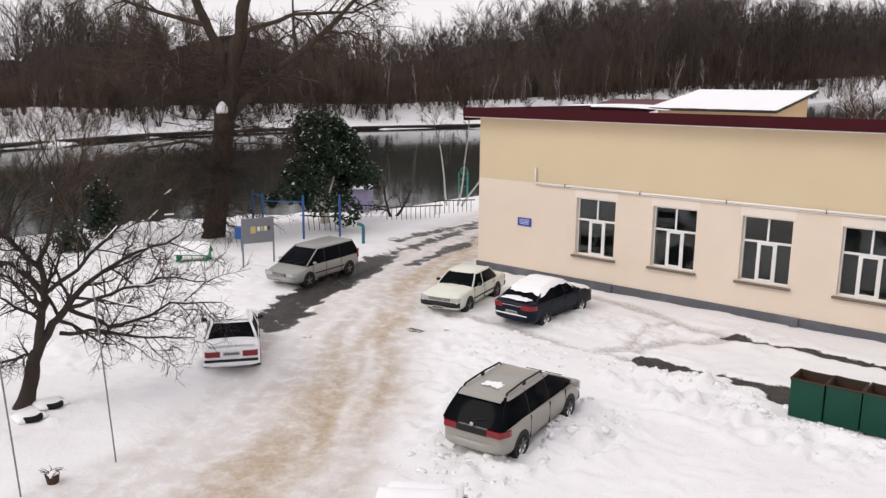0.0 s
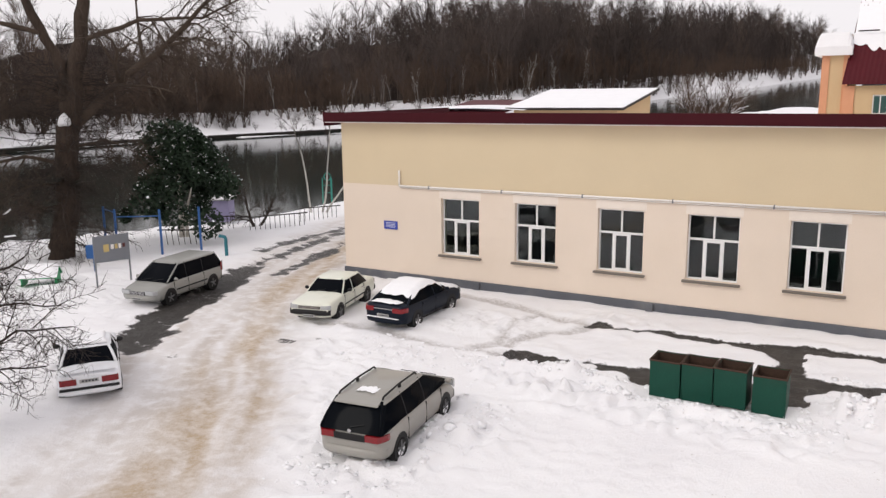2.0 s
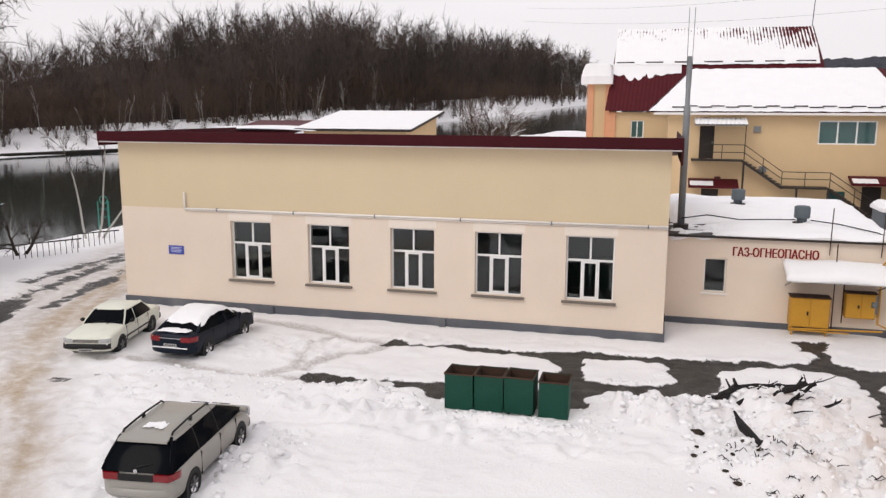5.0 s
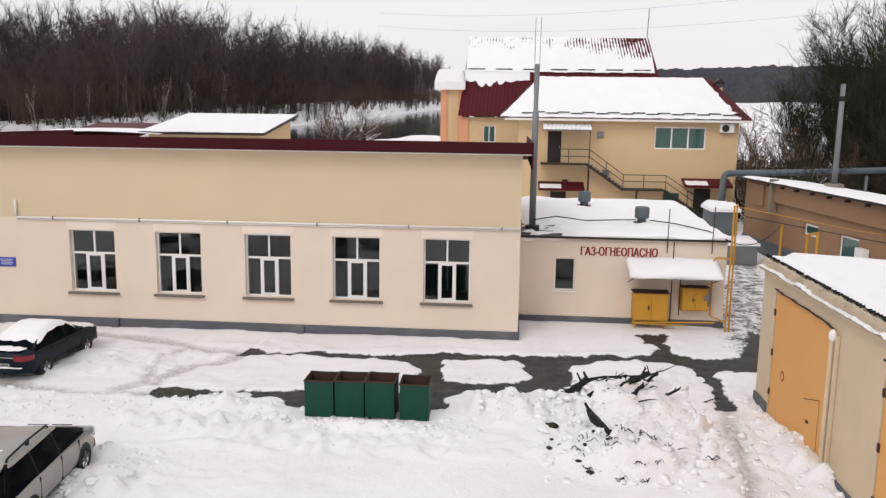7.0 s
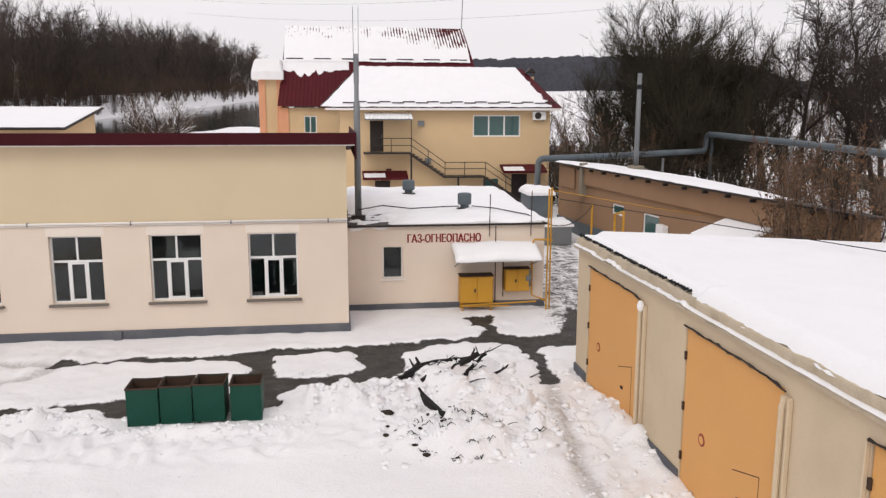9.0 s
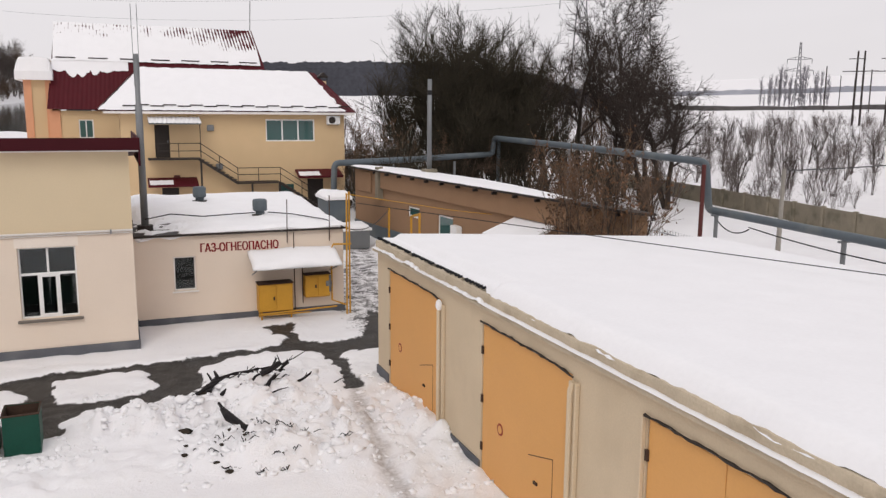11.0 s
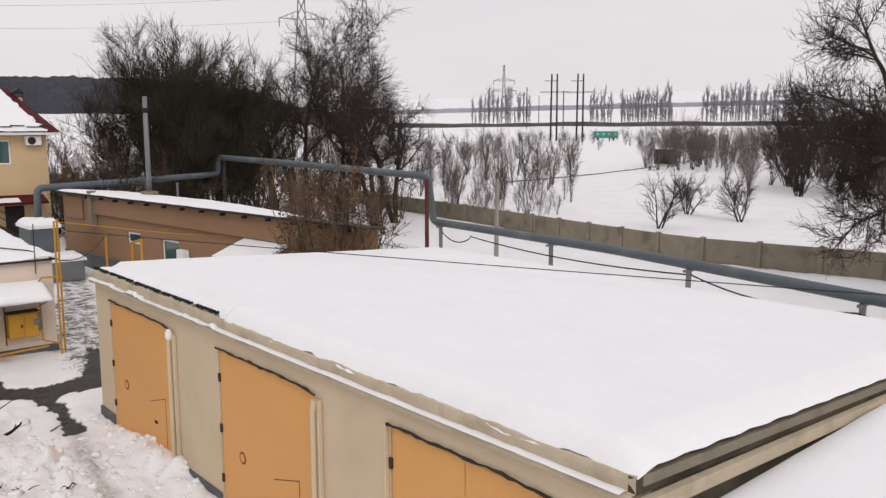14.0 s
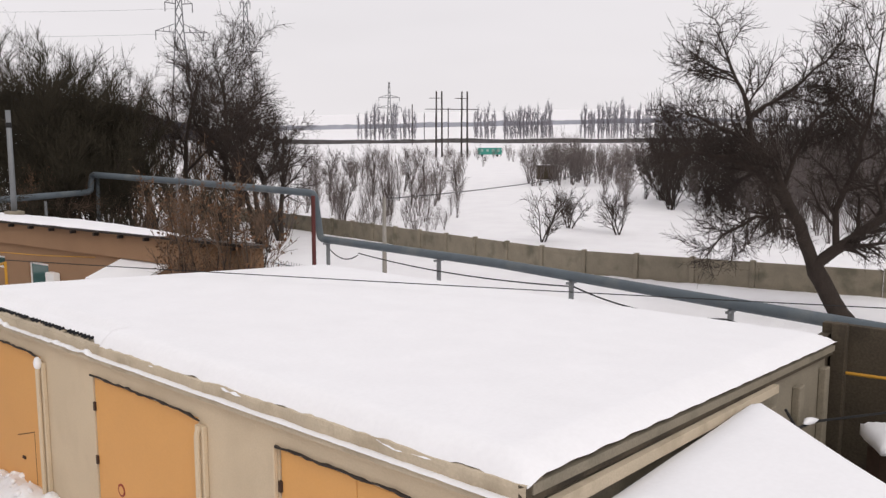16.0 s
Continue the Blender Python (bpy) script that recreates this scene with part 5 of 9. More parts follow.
for k, (x, y) in enumerate(((42.5, 6.2), (42.2, -2.4), (40.2, -10.05), (38.2, -16.55))):
    z = 2.32
    xx = np.interp(y, [-19.7, -6.0, 6.9], [38.0, 41.0, 42.6])
    part("low_post", M().tube([(xx, y, -0.3), (xx, y, z)], 0.10, 8), STEEL, hp)
    part("saddle", M().box(xx - 0.3, xx + 0.3, y - 0.06, y + 0.06, z - 0.1, z - 0.02), STEEL, hp)
wr = thing("sagging_cable", (0, 0, 0), "black cable slung under the pipeline", "cable")
for a, c, s_ in (((42.6, 6.6, 2.3), (42.2, 3.6, 1.9), 0.5), ((42.2, 3.6, 2.0), (40.2, -10.1, 2.1), 0.25), ((40.2, -10.1, 2.1), (38.2, -16.6, 2.1), 0.3), ((38.2, -16.6, 2.1), (37, -24, 2.1), 0.3)):
    part("span", M().tube(sag(a, c, s_), 0.03, 5), CABLE, wr)


def fence():
    b = thing("concrete_fence", (55.5, 0, 0), "weathered concrete panel fence along the snowy field", "fence")
    def xf(y):
        return float(np.interp(y, [-45, -17, -9, -1, 9.5, 24, 60], [2.6, 2.2, 0.6, -1.0, 1.0, 3.9, 9.0]))
    ys = list(np.arange(-44, 62, 3.0))
    for y0, y1 in zip(ys[:-1], ys[1:]):
        xa, xb = xf(y0), xf(y1)
        dz = 0.04 * nz(y0, 0, 1.0, 5)
        m = M()
        dd = Vector((xb - xa, y1 - y0, 0))
        n_ = Vector((-dd.y, dd.x, 0)).normalized() * 0.06
        def slab(t0, t1, z0, z1, off):
            p, q = Vector((xa, y0, 0)) + dd * t0, Vector((xa, y0, 0)) + dd * t1
            m.add([p + n_ * off, q + n_ * off, q - n_ * 0.6, p - n_ * 0.6] * 1, [])
            k = len(m.v) - 4
            for i in range(4):
                x, yy, _ = m.v[k + i]
                m.v[k + i] = (x, yy, z0)
            for i in range(4):
                x, yy, _ = m.v[k + i]
                m.v.append((x, yy, z1))
            m.f += [(k, k + 1, k + 2, k + 3), (k + 4, k + 5, k + 6, k + 7)] + [(k + i, k + (i + 1) % 4, k + 4 + (i + 1) % 4, k + 4 + i) for i in range(4)]
        slab(0.05, 0.95, -0.3, 1.36 + dz, 0.6)
        slab(0.05, 0.95, 1.12 + dz, 1.37 + dz, 1.1)
        slab(0.05, 0.95, -0.3, 0.08 + dz, 1.1)
        part("panel", m, CONCRETE, b)
        part("post", M().box(xa - 0.14, xa + 0.14, y0 - 0.12, y0 + 0.12, -0.3, 1.45 + dz, 0.015), CONCRETE, b)
    return b


fence()
cp_ = thing("concrete_post", (45.5, 5.0, 0), "thin concrete utility pole in the snow", "pole")
part("shaft", M().tube([(0, 0, -0.3), (0, 0, 4.6)], [0.13, 0.10], 8), mat("pale_concrete", (0.3, 0.28, 0.25), 0.9, 0.15, 3, 30, 0.2), cp_)
fw = thing("overhead_wire", (0, 0, 0), "thin black wire over the garage roof and field", "cable")
part("span", M().tube(sag((22.6, 1.9, 4.02), (38.4, -26.9, 3.42), 0.06), 0.013, 4), CABLE, fw)
part("span", M().tube(sag((45.5, 5.0, 4.5), (120, 22, 7.6), 1.0), 0.03, 4), CABLE, fw)
part("span", M().tube(sag((120, 22, 7.6), (200, -40, 12), 1.0), 0.04, 4), CABLE, fw)
# dark yard wall beyond the garage
yw = thing("yard_wall", (33.2, -21.0, 0), "dark stained concrete yard wall behind the lean-to", "wall")
part("panel", M().box(0, 0.2, -13, 0.4, -0.2, 3.42, 0.01), DARK_WALL, yw)
for y in (0.0, -3.0, -6.0, -9.0):
    part("post", M().box(-0.25, 0.0, y - 0.15, y + 0.15, -0.2, 3.47, 0.02), DARK_WALL, yw)
part("return_panel", M().box(-0.75, 0.0, 0.2, 0.4, -0.2, 3.2), DARK_WALL, yw)


# ---------------------------------------------------------------- cars
TYRE = mat("tyre_rubber", (0.012, 0.012, 0.012), 0.9, 0.2, 8, 40, 0.2)
RIM = mat("alloy_rim", (0.17, 0.17, 0.175), 0.5, 0.1, 6, 40, 0, metal=0.3)
BLACK_PLASTIC = mat("black_plastic", (0.014, 0.014, 0.015), 0.6, 0.1, 6, 40, 0)
CHROME = mat("chrome_trim", (0.55, 0.55, 0.56), 0.2, 0.05, 6, 40, 0, metal=0.9)
TAIL_RED = mat("tail_lamp_red", (0.20, 0.008, 0.012), 0.2, 0.1, 6, 40, 0, coat=0.5)
LAMP_CLEAR = mat("head_lamp", (0.42, 0.43, 0.44), 0.15, 0.1, 8, 40, 0, coat=0.6)
AMBER = mat("amber_lamp", (0.45, 0.12, 0.02), 0.25, 0.1, 8, 40, 0)
PLATE = mat("number_plate", (0.40, 0.40, 0.385), 0.5, 0.03, 8, 40, 0)
INK = mat("plate_ink", (0.03, 0.03, 0.04), 0.6, 0.03, 8, 40, 0)


def car_paint(name, color, rough=0.32, dirt=0.25):
    return mat(name, color, rough, 0.04, 1.5, 40, 0, stain=(0.27, 0.235, 0.195), stain_amount=dirt, stain_scale=1.3, coat=0.15)


def rounded(ob):
    """Softens the edges of a car's panel."""
    ob.modifiers.new("soft", "SUBSURF").levels = 1
    ob.modifiers["soft"].render_levels = 1
    return ob


def car(at, rz, label, group, paint, L, W, H, wb, top, belt, green, roofline, r=0.31, rear_glass_dark=True, boxy=0.0, extras=None, size=0.8):
    """A car with x ahead. top: (x, z) line of bonnet, belt and boot; green: x of rear base, rear top, front top, front base of the cabin."""
    root = thing("car", at, label, "car", group, rz=rz, size=size)
    hw = W / 2
    tx, tz = [p[0] for p in top], [p[1] for p in top]
    n = 34
    body = M()
    rows = []
    for i in range(n + 1):
        u = i / n
        x = -L / 2 + L * (0.5 - 0.5 * math.cos(math.pi * u)) if boxy else -L / 2 + L * u
        e = min(1, (L / 2 - abs(x)) / (0.42 if boxy < 0.5 else 0.25))
        w = hw * (1 - 0.16 * (1 - e) ** 2.2)
        zt = float(np.interp(x, tx, tz))
        zl = 0.22 + 0.13 * (1 - e) ** 2
        mid = zl + (zt - zl) * 0.55
        ring = [(0, zl), (w * 0.86, zl), (w * 0.97, zl + 0.09), (w, mid - 0.08), (w * 1.0, mid + 0.04), (w * 0.985, zt - 0.12), (w * 0.95, zt - 0.035), (w * 0.86, zt), (w * 0.45, zt + 0.028), (0, zt + 0.035)]
        full = [(y, z) for y, z in ring] + [(-y, z) for y, z in ring[-2:0:-1]]
        rows.append([(x, y, z) for y, z in full])
    k = len(rows[0])
    body.add([p for row in rows for p in row], [(i * k + j, i * k + (j + 1) % k, (i + 1) * k + (j + 1) % k, (i + 1) * k + j) for i in range(n) for j in range(k)] + [tuple(range(k)), tuple(range(n * k, (n + 1) * k))])
    rounded(part("body", body, paint, root, smooth=True))

    xr, xrt, xft, xf = green
    zb = belt - 0.03

    def ring_at(v, grow=0.0):
        z = zb + (H - 0.05 - zb) * v
        a, c = xr + (xrt - xr) * v ** 1.15 - grow, xf + (xft - xf) * v ** 1.1 + grow
        w = hw * (0.945 - (0.945 - roofline) * v ** 1.35) + grow
        out = []
        cr = 0.10 + 0.05 * v
        for sx, sy, a0 in ((1, 1, 0), (-1, 1, 90), (-1, -1, 180), (1, -1, 270)):
            for q in range(4):
                t = radians(a0 + 30 * q)
                cx, cy = (c - cr if sx > 0 else a + cr), (w - cr) * sy
                out.append((cx + cr * math.cos(t), cy + cr * math.sin(t), z))
        # bow the screens outward
        return [(x + 0.07 * math.cos(math.pi * y / (2 * w)) * (1 if x > (a + c) / 2 else -0.6) * (1 if abs(y) < w - cr + 0.01 else 0.4), y, z) for x, y, z in out]

    def loft(vs, grow, cap):
        m = M()
        rr = [ring_at(v, g) for v, g in zip(vs, grow)]
        kk = len(rr[0])
        m.add([p for q in rr for p in q], [(i * kk + j, i * kk + (j + 1) % kk, (i + 1) * kk + (j + 1) % kk, (i + 1) * kk + j) for i in range(len(rr) - 1) for j in range(kk)])
        if cap:
            # crowned roof
            last = rr[-1]
            base = len(m.v) - kk
            for s, up in ((0.75, 0.03), (0.4, 0.045)):
                cx = sum(p[0] for p in last) / kk
                m.add([(cx + (x - cx) * s, y * s, z + up) for x, y, z in last], [])
                nb = len(m.v) - kk
                m.f += [(base + j, base + (j + 1) % kk, nb + (j + 1) % kk, nb + j) for j in range(kk)]
                base = nb
            m.f.append(tuple(base + j for j in range(kk)))
        return m

    part("glazing", loft([0, 0.35, 0.7, 0.93], [0, 0, 0, 0], False), CAR_GLASS, root, "dark side and rear glass", smooth=True)
    rounded(part("roof", loft([0.88, 0.93, 0.97, 1.0], [0.014, 0.018, -0.004, -0.085], True), paint, root, smooth=True))

    def pillar(fn, rad=0.032):
        pts = [fn(v) for v in (0, 0.3, 0.6, 0.95)]
        return M().tube(pts, rad, 6)
    kk = 16
    for name_, idx_, rad in (("front_pillar", 1, 0.034), ("front_pillar", 14, 0.034), ("rear_pillar", 6, 0.05), ("rear_pillar", 9, 0.05)):
        part(name_, pillar(lambda v: ring_at(v, -0.012)[idx_], rad), CAR_GLASS if idx_ in (6, 9) and extras.get("dark_pillars") else paint, root, smooth=True)
    mids = extras.get("pillars", (0.05,)) if extras else (0.05,)
    for mx in mids:
        for s in (1, -1):
            def side(v):
                z = zb + (H - 0.05 - zb) * v
                w = hw * (0.945 - (0.945 - roofline) * v ** 1.35) - 0.012
                return (mx - 0.06 * v, s * w, z)
            part("middle_pillar", pillar(side, 0.028), BLACK_PLASTIC if extras and extras.get("dark_pillars") else paint, root, smooth=True)
    # wheels
    for sx in (1, -1):
        for sy in (1, -1):
            wx, wy = sx * wb / 2 + (extras.get("shift", 0) if extras else 0), sy * (hw - 0.105)
            # black disc on the body side stands for the wheel well's dark hollow
            part("wheel_arch", M().tube([(wx, sy * (hw - 0.3), r), (wx, sy * (hw + 0.004), r)], r + 0.055, 22), BLACK_PLASTIC, root)
            prof = [(-0.1, r * 0.66), (-0.095, r * 0.93), (-0.06, r), (0.06, r), (0.095, r * 0.93), (0.1, r * 0.66)]
            ty = M()
            ns = 22
            for j in range(ns):
                a = 2 * math.pi * j / ns
                ty.v += [(rr * math.cos(a), yy, rr * math.sin(a)) for yy, rr in prof]
            ty.f += [(j * 6 + q, j * 6 + q + 1, ((j + 1) % ns) * 6 + q + 1, ((j + 1) % ns) * 6 + q) for j in range(ns) for q in range(5)]
            wh = part("wheel", ty, TYRE, root, smooth=True, at=(wx, wy + sy * 0.012, r - 0.03))
            rm = M().tube([(0, sy * 0.055, 0), (0, sy * 0.085, 0)], [r * 0.67, r * 0.66], 20).tube([(0, sy * 0.085, 0), (0, sy * 0.105, 0)], [0.07, 0.05], 12)
            for q in range(5):
                a = 2 * math.pi * q / 5 + 0.3
                rm.tube([(0.04 * math.cos(a), sy * 0.093, 0.04 * math.sin(a)), (r * 0.64 * math.cos(a), sy * 0.09, r * 0.64 * math.sin(a))], [0.035, 0.028], 5)
            part("rim", rm, RIM, wh)
            if extras and extras.get("snowy_wheels"):
                part("wheel_snow", M().grid(lambda u, v: ((r * 0.6) * math.cos(3.3 + 2.9 * u) * (0.35 + 0.65 * v), sy * (0.10 + 0.02 * v * (1 - v)), (r * 0.6) * math.sin(3.3 + 2.9 * u) * (0.35 + 0.65 * v)), 10, 4), SNOW, wh)
    # bumpers, lamps, plates
    bump = extras.get("bumper", paint) if extras else paint
    zbm = extras.get("bumper_z", 0.42) if extras else 0.42
    for s in (1, -1):
        bm_ = M()
        zz0, zz1 = zbm - 0.11, zbm + 0.11
        pts = []
        for q in range(13):
            y = -hw * 0.99 + 2 * hw * 0.99 * q / 12
            pts.append((s * (L / 2 + 0.05 - (0.30 if boxy < 0.5 else 0.14) * abs(y / hw) ** (4.5 if boxy < 0.5 else 7)), y))
        vs = []
        for x, y in pts:
            vs += [(x - s * 0.12, y, zz0), (x - s * 0.01, y, zz0 + 0.02), (x, y, (zz0 + zz1) / 2), (x - s * 0.02, y, zz1), (x - s * 0.14, y, zz1 + 0.01)]
        bm_.add(vs, [(q * 5 + j, q * 5 + j + 1, (q + 1) * 5 + j + 1, (q + 1) * 5 + j) for q in range(12) for j in range(4)])
        part("front_bumper" if s > 0 else "rear_bumper", bm_, bump, root, smooth=True)
        zp = extras.get("plate_f", 0.40) if s > 0 and extras else (extras.get("plate_r", 0.62) if extras else 0.6)
        xp = s * (L / 2 + (0.066 if abs(zp - zbm) < 0.15 else 0.012))
        npl = part("number_plate", M().box(min(xp, xp + s * 0.012), max(xp, xp + s * 0.012), -0.26, 0.26, zp - 0.056, zp + 0.056), PLATE, root)
        for q in range(5):
            part("plate_bar", M().box(min(xp + s * 0.012, xp + s * 0.016), max(xp + s * 0.012, xp + s * 0.016), -0.22 + q * 0.09, -0.16 + q * 0.09, zp - 0.03, zp + 0.03), INK, npl)
        for sy in (1, -1):
            z0, z1, y0, y1, dep = extras["head" if s > 0 else "tail"]
            lm = M()
            pl_ = []
            for q in range(6):
                y = y0 + (y1 - y0) * (q / 5) ** 0.7
                q_ = min(abs(y) / hw, 0.985)
                in_ = (0.42 if boxy < 0.5 else 0.25) * (1 - (max(0.0, 1 - q_) / 0.16) ** (1 / 2.2)) if q_ > 0.84 else 0.0
                pl_.append((s * (L / 2 + 0.016 - in_), sy * y * 1.012))
            lm.add([(x, y, z) for x, y in pl_ for z in (z0, z1)] + [(x - s * 0.1, y, z) for x, y in pl_ for z in (z0, z1)], [])
            m0 = 12
            lm.f += [(2 * q, 2 * q + 2, 2 * q + 3, 2 * q + 1) for q in range(5)] + [(2 * q + 1, 2 * q + 3, m0 + 2 * q + 3, m0 + 2 * q + 1) for q in range(5)] + [(2 * q, m0 + 2 * q, m0 + 2 * q + 2, 2 * q + 2) for q in range(5)] + [(10, 11, m0 + 11, m0 + 10), (0, m0, m0 + 1, 1)]
            part("head_lamp" if s > 0 else "tail_lamp", lm, LAMP_CLEAR if s > 0 else TAIL_RED, root)
    if extras and extras.get("grille"):
        z0, z1, y1 = extras["grille"]
        gr = part("grille", M().box(L / 2 - 0.02, L / 2 + 0.016, -y1, y1, z0, z1, 0.006), BLACK_PLASTIC, root)
        for q in range(4):
            z = z0 + (z1 - z0) * (q + 0.5) / 4
            part("grille_bar", M().box(L / 2 + 0.016, L / 2 + 0.024, -y1 + 0.02, y1 - 0.02, z - 0.008, z + 0.008), CHROME, gr)
    # doors
    ds = extras.get("doors", (-0.95, 0.05, 1.05)) if extras else (-0.95, 0.05, 1.05)
    for s in (1, -1):
        for x in ds:
            part("door_seam", M().box(x - 0.006, x + 0.006, s * hw - 0.03, s * hw + 0.003 * s + (0.003 if s > 0 else 0) , 0.34, belt - 0.06) if s > 0 else M().box(x - 0.006, x + 0.006, -hw - 0.003, -hw + 0.03, 0.34, belt - 0.06), BLACK_PLASTIC, root)
        for x in ds[:-1]:
            part("door_handle", M().box(x + 0.06, x + 0.24, s * hw * 0.985 - 0.02, s * hw * 0.985 + 0.02, belt - 0.17, belt - 0.135, 0.01), extras.get("handle", BLACK_PLASTIC), root)
        mm = M()
        mm.grid(lambda u, v: (xf - 0.38 + 0.075 * math.cos(2 * math.pi * u) * math.sin(math.pi * v), s * (hw + 0.07) - s * 0.10 * math.cos(math.pi * v), belt + 0.07 + 0.075 * math.sin(2 * math.pi * u) * math.sin(math.pi * v)), 10, 8)
        part("wing_mirror", mm, extras.get("mirror", BLACK_PLASTIC), root, smooth=True)
        part("mirror_stalk", M().tube([(xf - 0.4, s * hw * 0.9, belt + 0.02), (xf - 0.38, s * (hw + 0.03), belt + 0.05)], 0.025, 5), BLACK_PLASTIC, root)
        if extras.get("strip"):
            z, mt = extras["strip"]
            part("side_strip", M().box(-wb / 2 + r + 0.08, wb / 2 - r - 0.08, s * hw - 0.02, s * hw + 0.012, z - 0.03, z + 0.03, 0.008), mt, root)
    for y in (-0.35, 0.25):
        part("wiper", M().tube([(xf + 0.05, y - 0.1, belt + 0.03), (xf - 0.12, y + 0.35, belt + 0.10)], 0.012, 4), BLACK_PLASTIC, root)
    return root, ring_at, loft


SILVER = car_paint("champagne_silver_paint", (0.29, 0.29, 0.275), dirt=0.12)
BEIGE_SILVER = car_paint("beige_silver_paint", (0.31, 0.30, 0.275), dirt=0.35)
CREAM_WHITE = car_paint("cream_white_paint", (0.70, 0.71, 0.62), dirt=0.15)
WHITE_CAR = car_paint("white_car_paint", (0.78, 0.79, 0.82), dirt=0.15)
NAVY = mat("dark_navy_paint", (0.006, 0.010, 0.020), 0.4, 0.04, 1.5, 40, 0, spec=0.15)

# champagne minivan on the wet road
car((-7.98, -5.70, -0.02), -81.2, "champagne silver minivan parked on the wet roadside", "parked cars", SILVER, 4.85, 1.95, 1.72, 2.95,
    [(-2.42, 0.80), (-2.3, 0.98), (0.9, 0.98), (1.35, 0.96), (2.1, 0.78), (2.42, 0.58)], 0.98, (-2.32, -2.0, 0.45, 1.55), 0.76, 0.33, extras=dict(
        head=(0.58, 0.74, 0.42, 0.90, 0.35), tail=(0.75, 1.15, 0.80, 0.95, 0.25), grille=(0.55, 0.70, 0.40), doors=(-0.85, 0.25, 1.2), strip=(0.56, BLACK_PLASTIC), handle=SILVER, mirror=SILVER, pillars=(0.3, -0.85), dark_pillars=True, plate_f=0.40, plate_r=0.75))

# cream saloon facing the road
car((-1.58, -4.52, -0.03), -77.1, "cream-white old saloon car parked beside the hall", "parked cars", CREAM_WHITE, 4.85, 1.80, 1.48, 2.85,
    [(-2.42, 0.86), (-2.3, 0.93), (-1.2, 0.95), (0.9, 0.95), (1.05, 0.94), (2.25, 0.84), (2.42, 0.74)], 0.95, (-1.5, -0.98, 0.30, 1.0), 0.74, 0.32, boxy=1.0, extras=dict(
        head=(0.62, 0.76, 0.50, 0.86, 0.12), tail=(0.66, 0.82, 0.45, 0.86, 0.1), grille=(0.62, 0.74, 0.48), doors=(-1.05, -0.05, 0.95), bumper=BLACK_PLASTIC, bumper_z=0.47, handle=CHROME, mirror=BLACK_PLASTIC, strip=(0.50, BLACK_PLASTIC), plate_f=0.36, plate_r=0.6))

# white saloon seen from behind
wz = ground_z(-3.06, -12.93)
wc, _, _ = car((-3.06, -12.93, wz - 0.02), 143.4, "white saloon car with dark rear window parked in snow", "parked cars", WHITE_CAR, 4.8, 1.78, 1.44, 2.75,
    [(-2.4, 0.86), (-2.25, 0.93), (-1.1, 0.95), (0.9, 0.95), (2.25, 0.84), (2.4, 0.70)], 0.94, (-1.55, -0.95, 0.30, 1.0), 0.74, 0.31, boxy=1.0, extras=dict(
        head=(0.60, 0.74, 0.45, 0.78, 0.12), tail=(0.62, 0.80, 0.34, 0.80, 0.1), doors=(-1.0, -0.05, 0.9), bumper=WHITE_CAR, bumper_z=0.42, handle=CHROME, mirror=BLACK_PLASTIC, plate_f=0.36, plate_r=0.72))
part("bumper_strip", M().box(-2.475, -2.37, -0.82, 0.82, 0.47, 0.535, 0.01), BLACK_PLASTIC, wc)
part("boot_spoiler", M().box(-2.36, -2.22, -0.75, 0.75, 0.965, 1.0, 0.012), WHITE_CAR, wc)
part("frost", snow_slab(-0.95, 0.30, -0.55, 0.55, 1.415, 0.05, 14, 12, 0.01, 3.0, edge=0.1), SNOW, wc, "thin snow on the roof", smooth=True)

# dark hatch-backed saloon under snow
nc, ring_n, loft_n = car((1.32, -4.01, -0.03), 90.7, "dark navy saloon car half covered with snow", "parked cars", NAVY, 4.80, 1.86, 1.50, 2.74,
    [(-2.4, 0.90), (-2.25, 1.02), (-1.5, 1.02), (0.95, 0.98), (1.2, 0.96), (2.2, 0.78), (2.4, 0.60)], 0.99, (-2.0, -1.05, 0.20, 1.25), 0.70, 0.33, extras=dict(
        head=(0.62, 0.76, 0.45, 0.88, 0.35), tail=(0.76, 0.93, 0.42, 0.92, 0.3), doors=(-1.0, 0.05, 1.0), handle=NAVY, mirror=NAVY, snowy_wheels=True, plate_f=0.4, plate_r=0.62, strip=(0.30, BLACK_PLASTIC)))
part("chrome_strip", M().box(-2.42, -2.39, -0.42, 0.42, 0.86, 0.885, 0.005), CHROME, nc)


def drape(u, v, x0, x1, zfun, hw_, thick, seed, over):
    y = (v * 2 - 1) * hw_ * (1 + 0.12 * nz(u * 6, v * 2, 1, seed))
    x = x0 + (x1 - x0) * u + 0.14 * nz(v * 5, u, 1, seed + 1)
    e = min(u, 1 - u, v, 1 - v)
    return (x, y, zfun(x, y) + thick * min(1, e * 7 + 0.05) ** 0.5 + 0.02 * nz(x, y, 0.3, seed + 2))


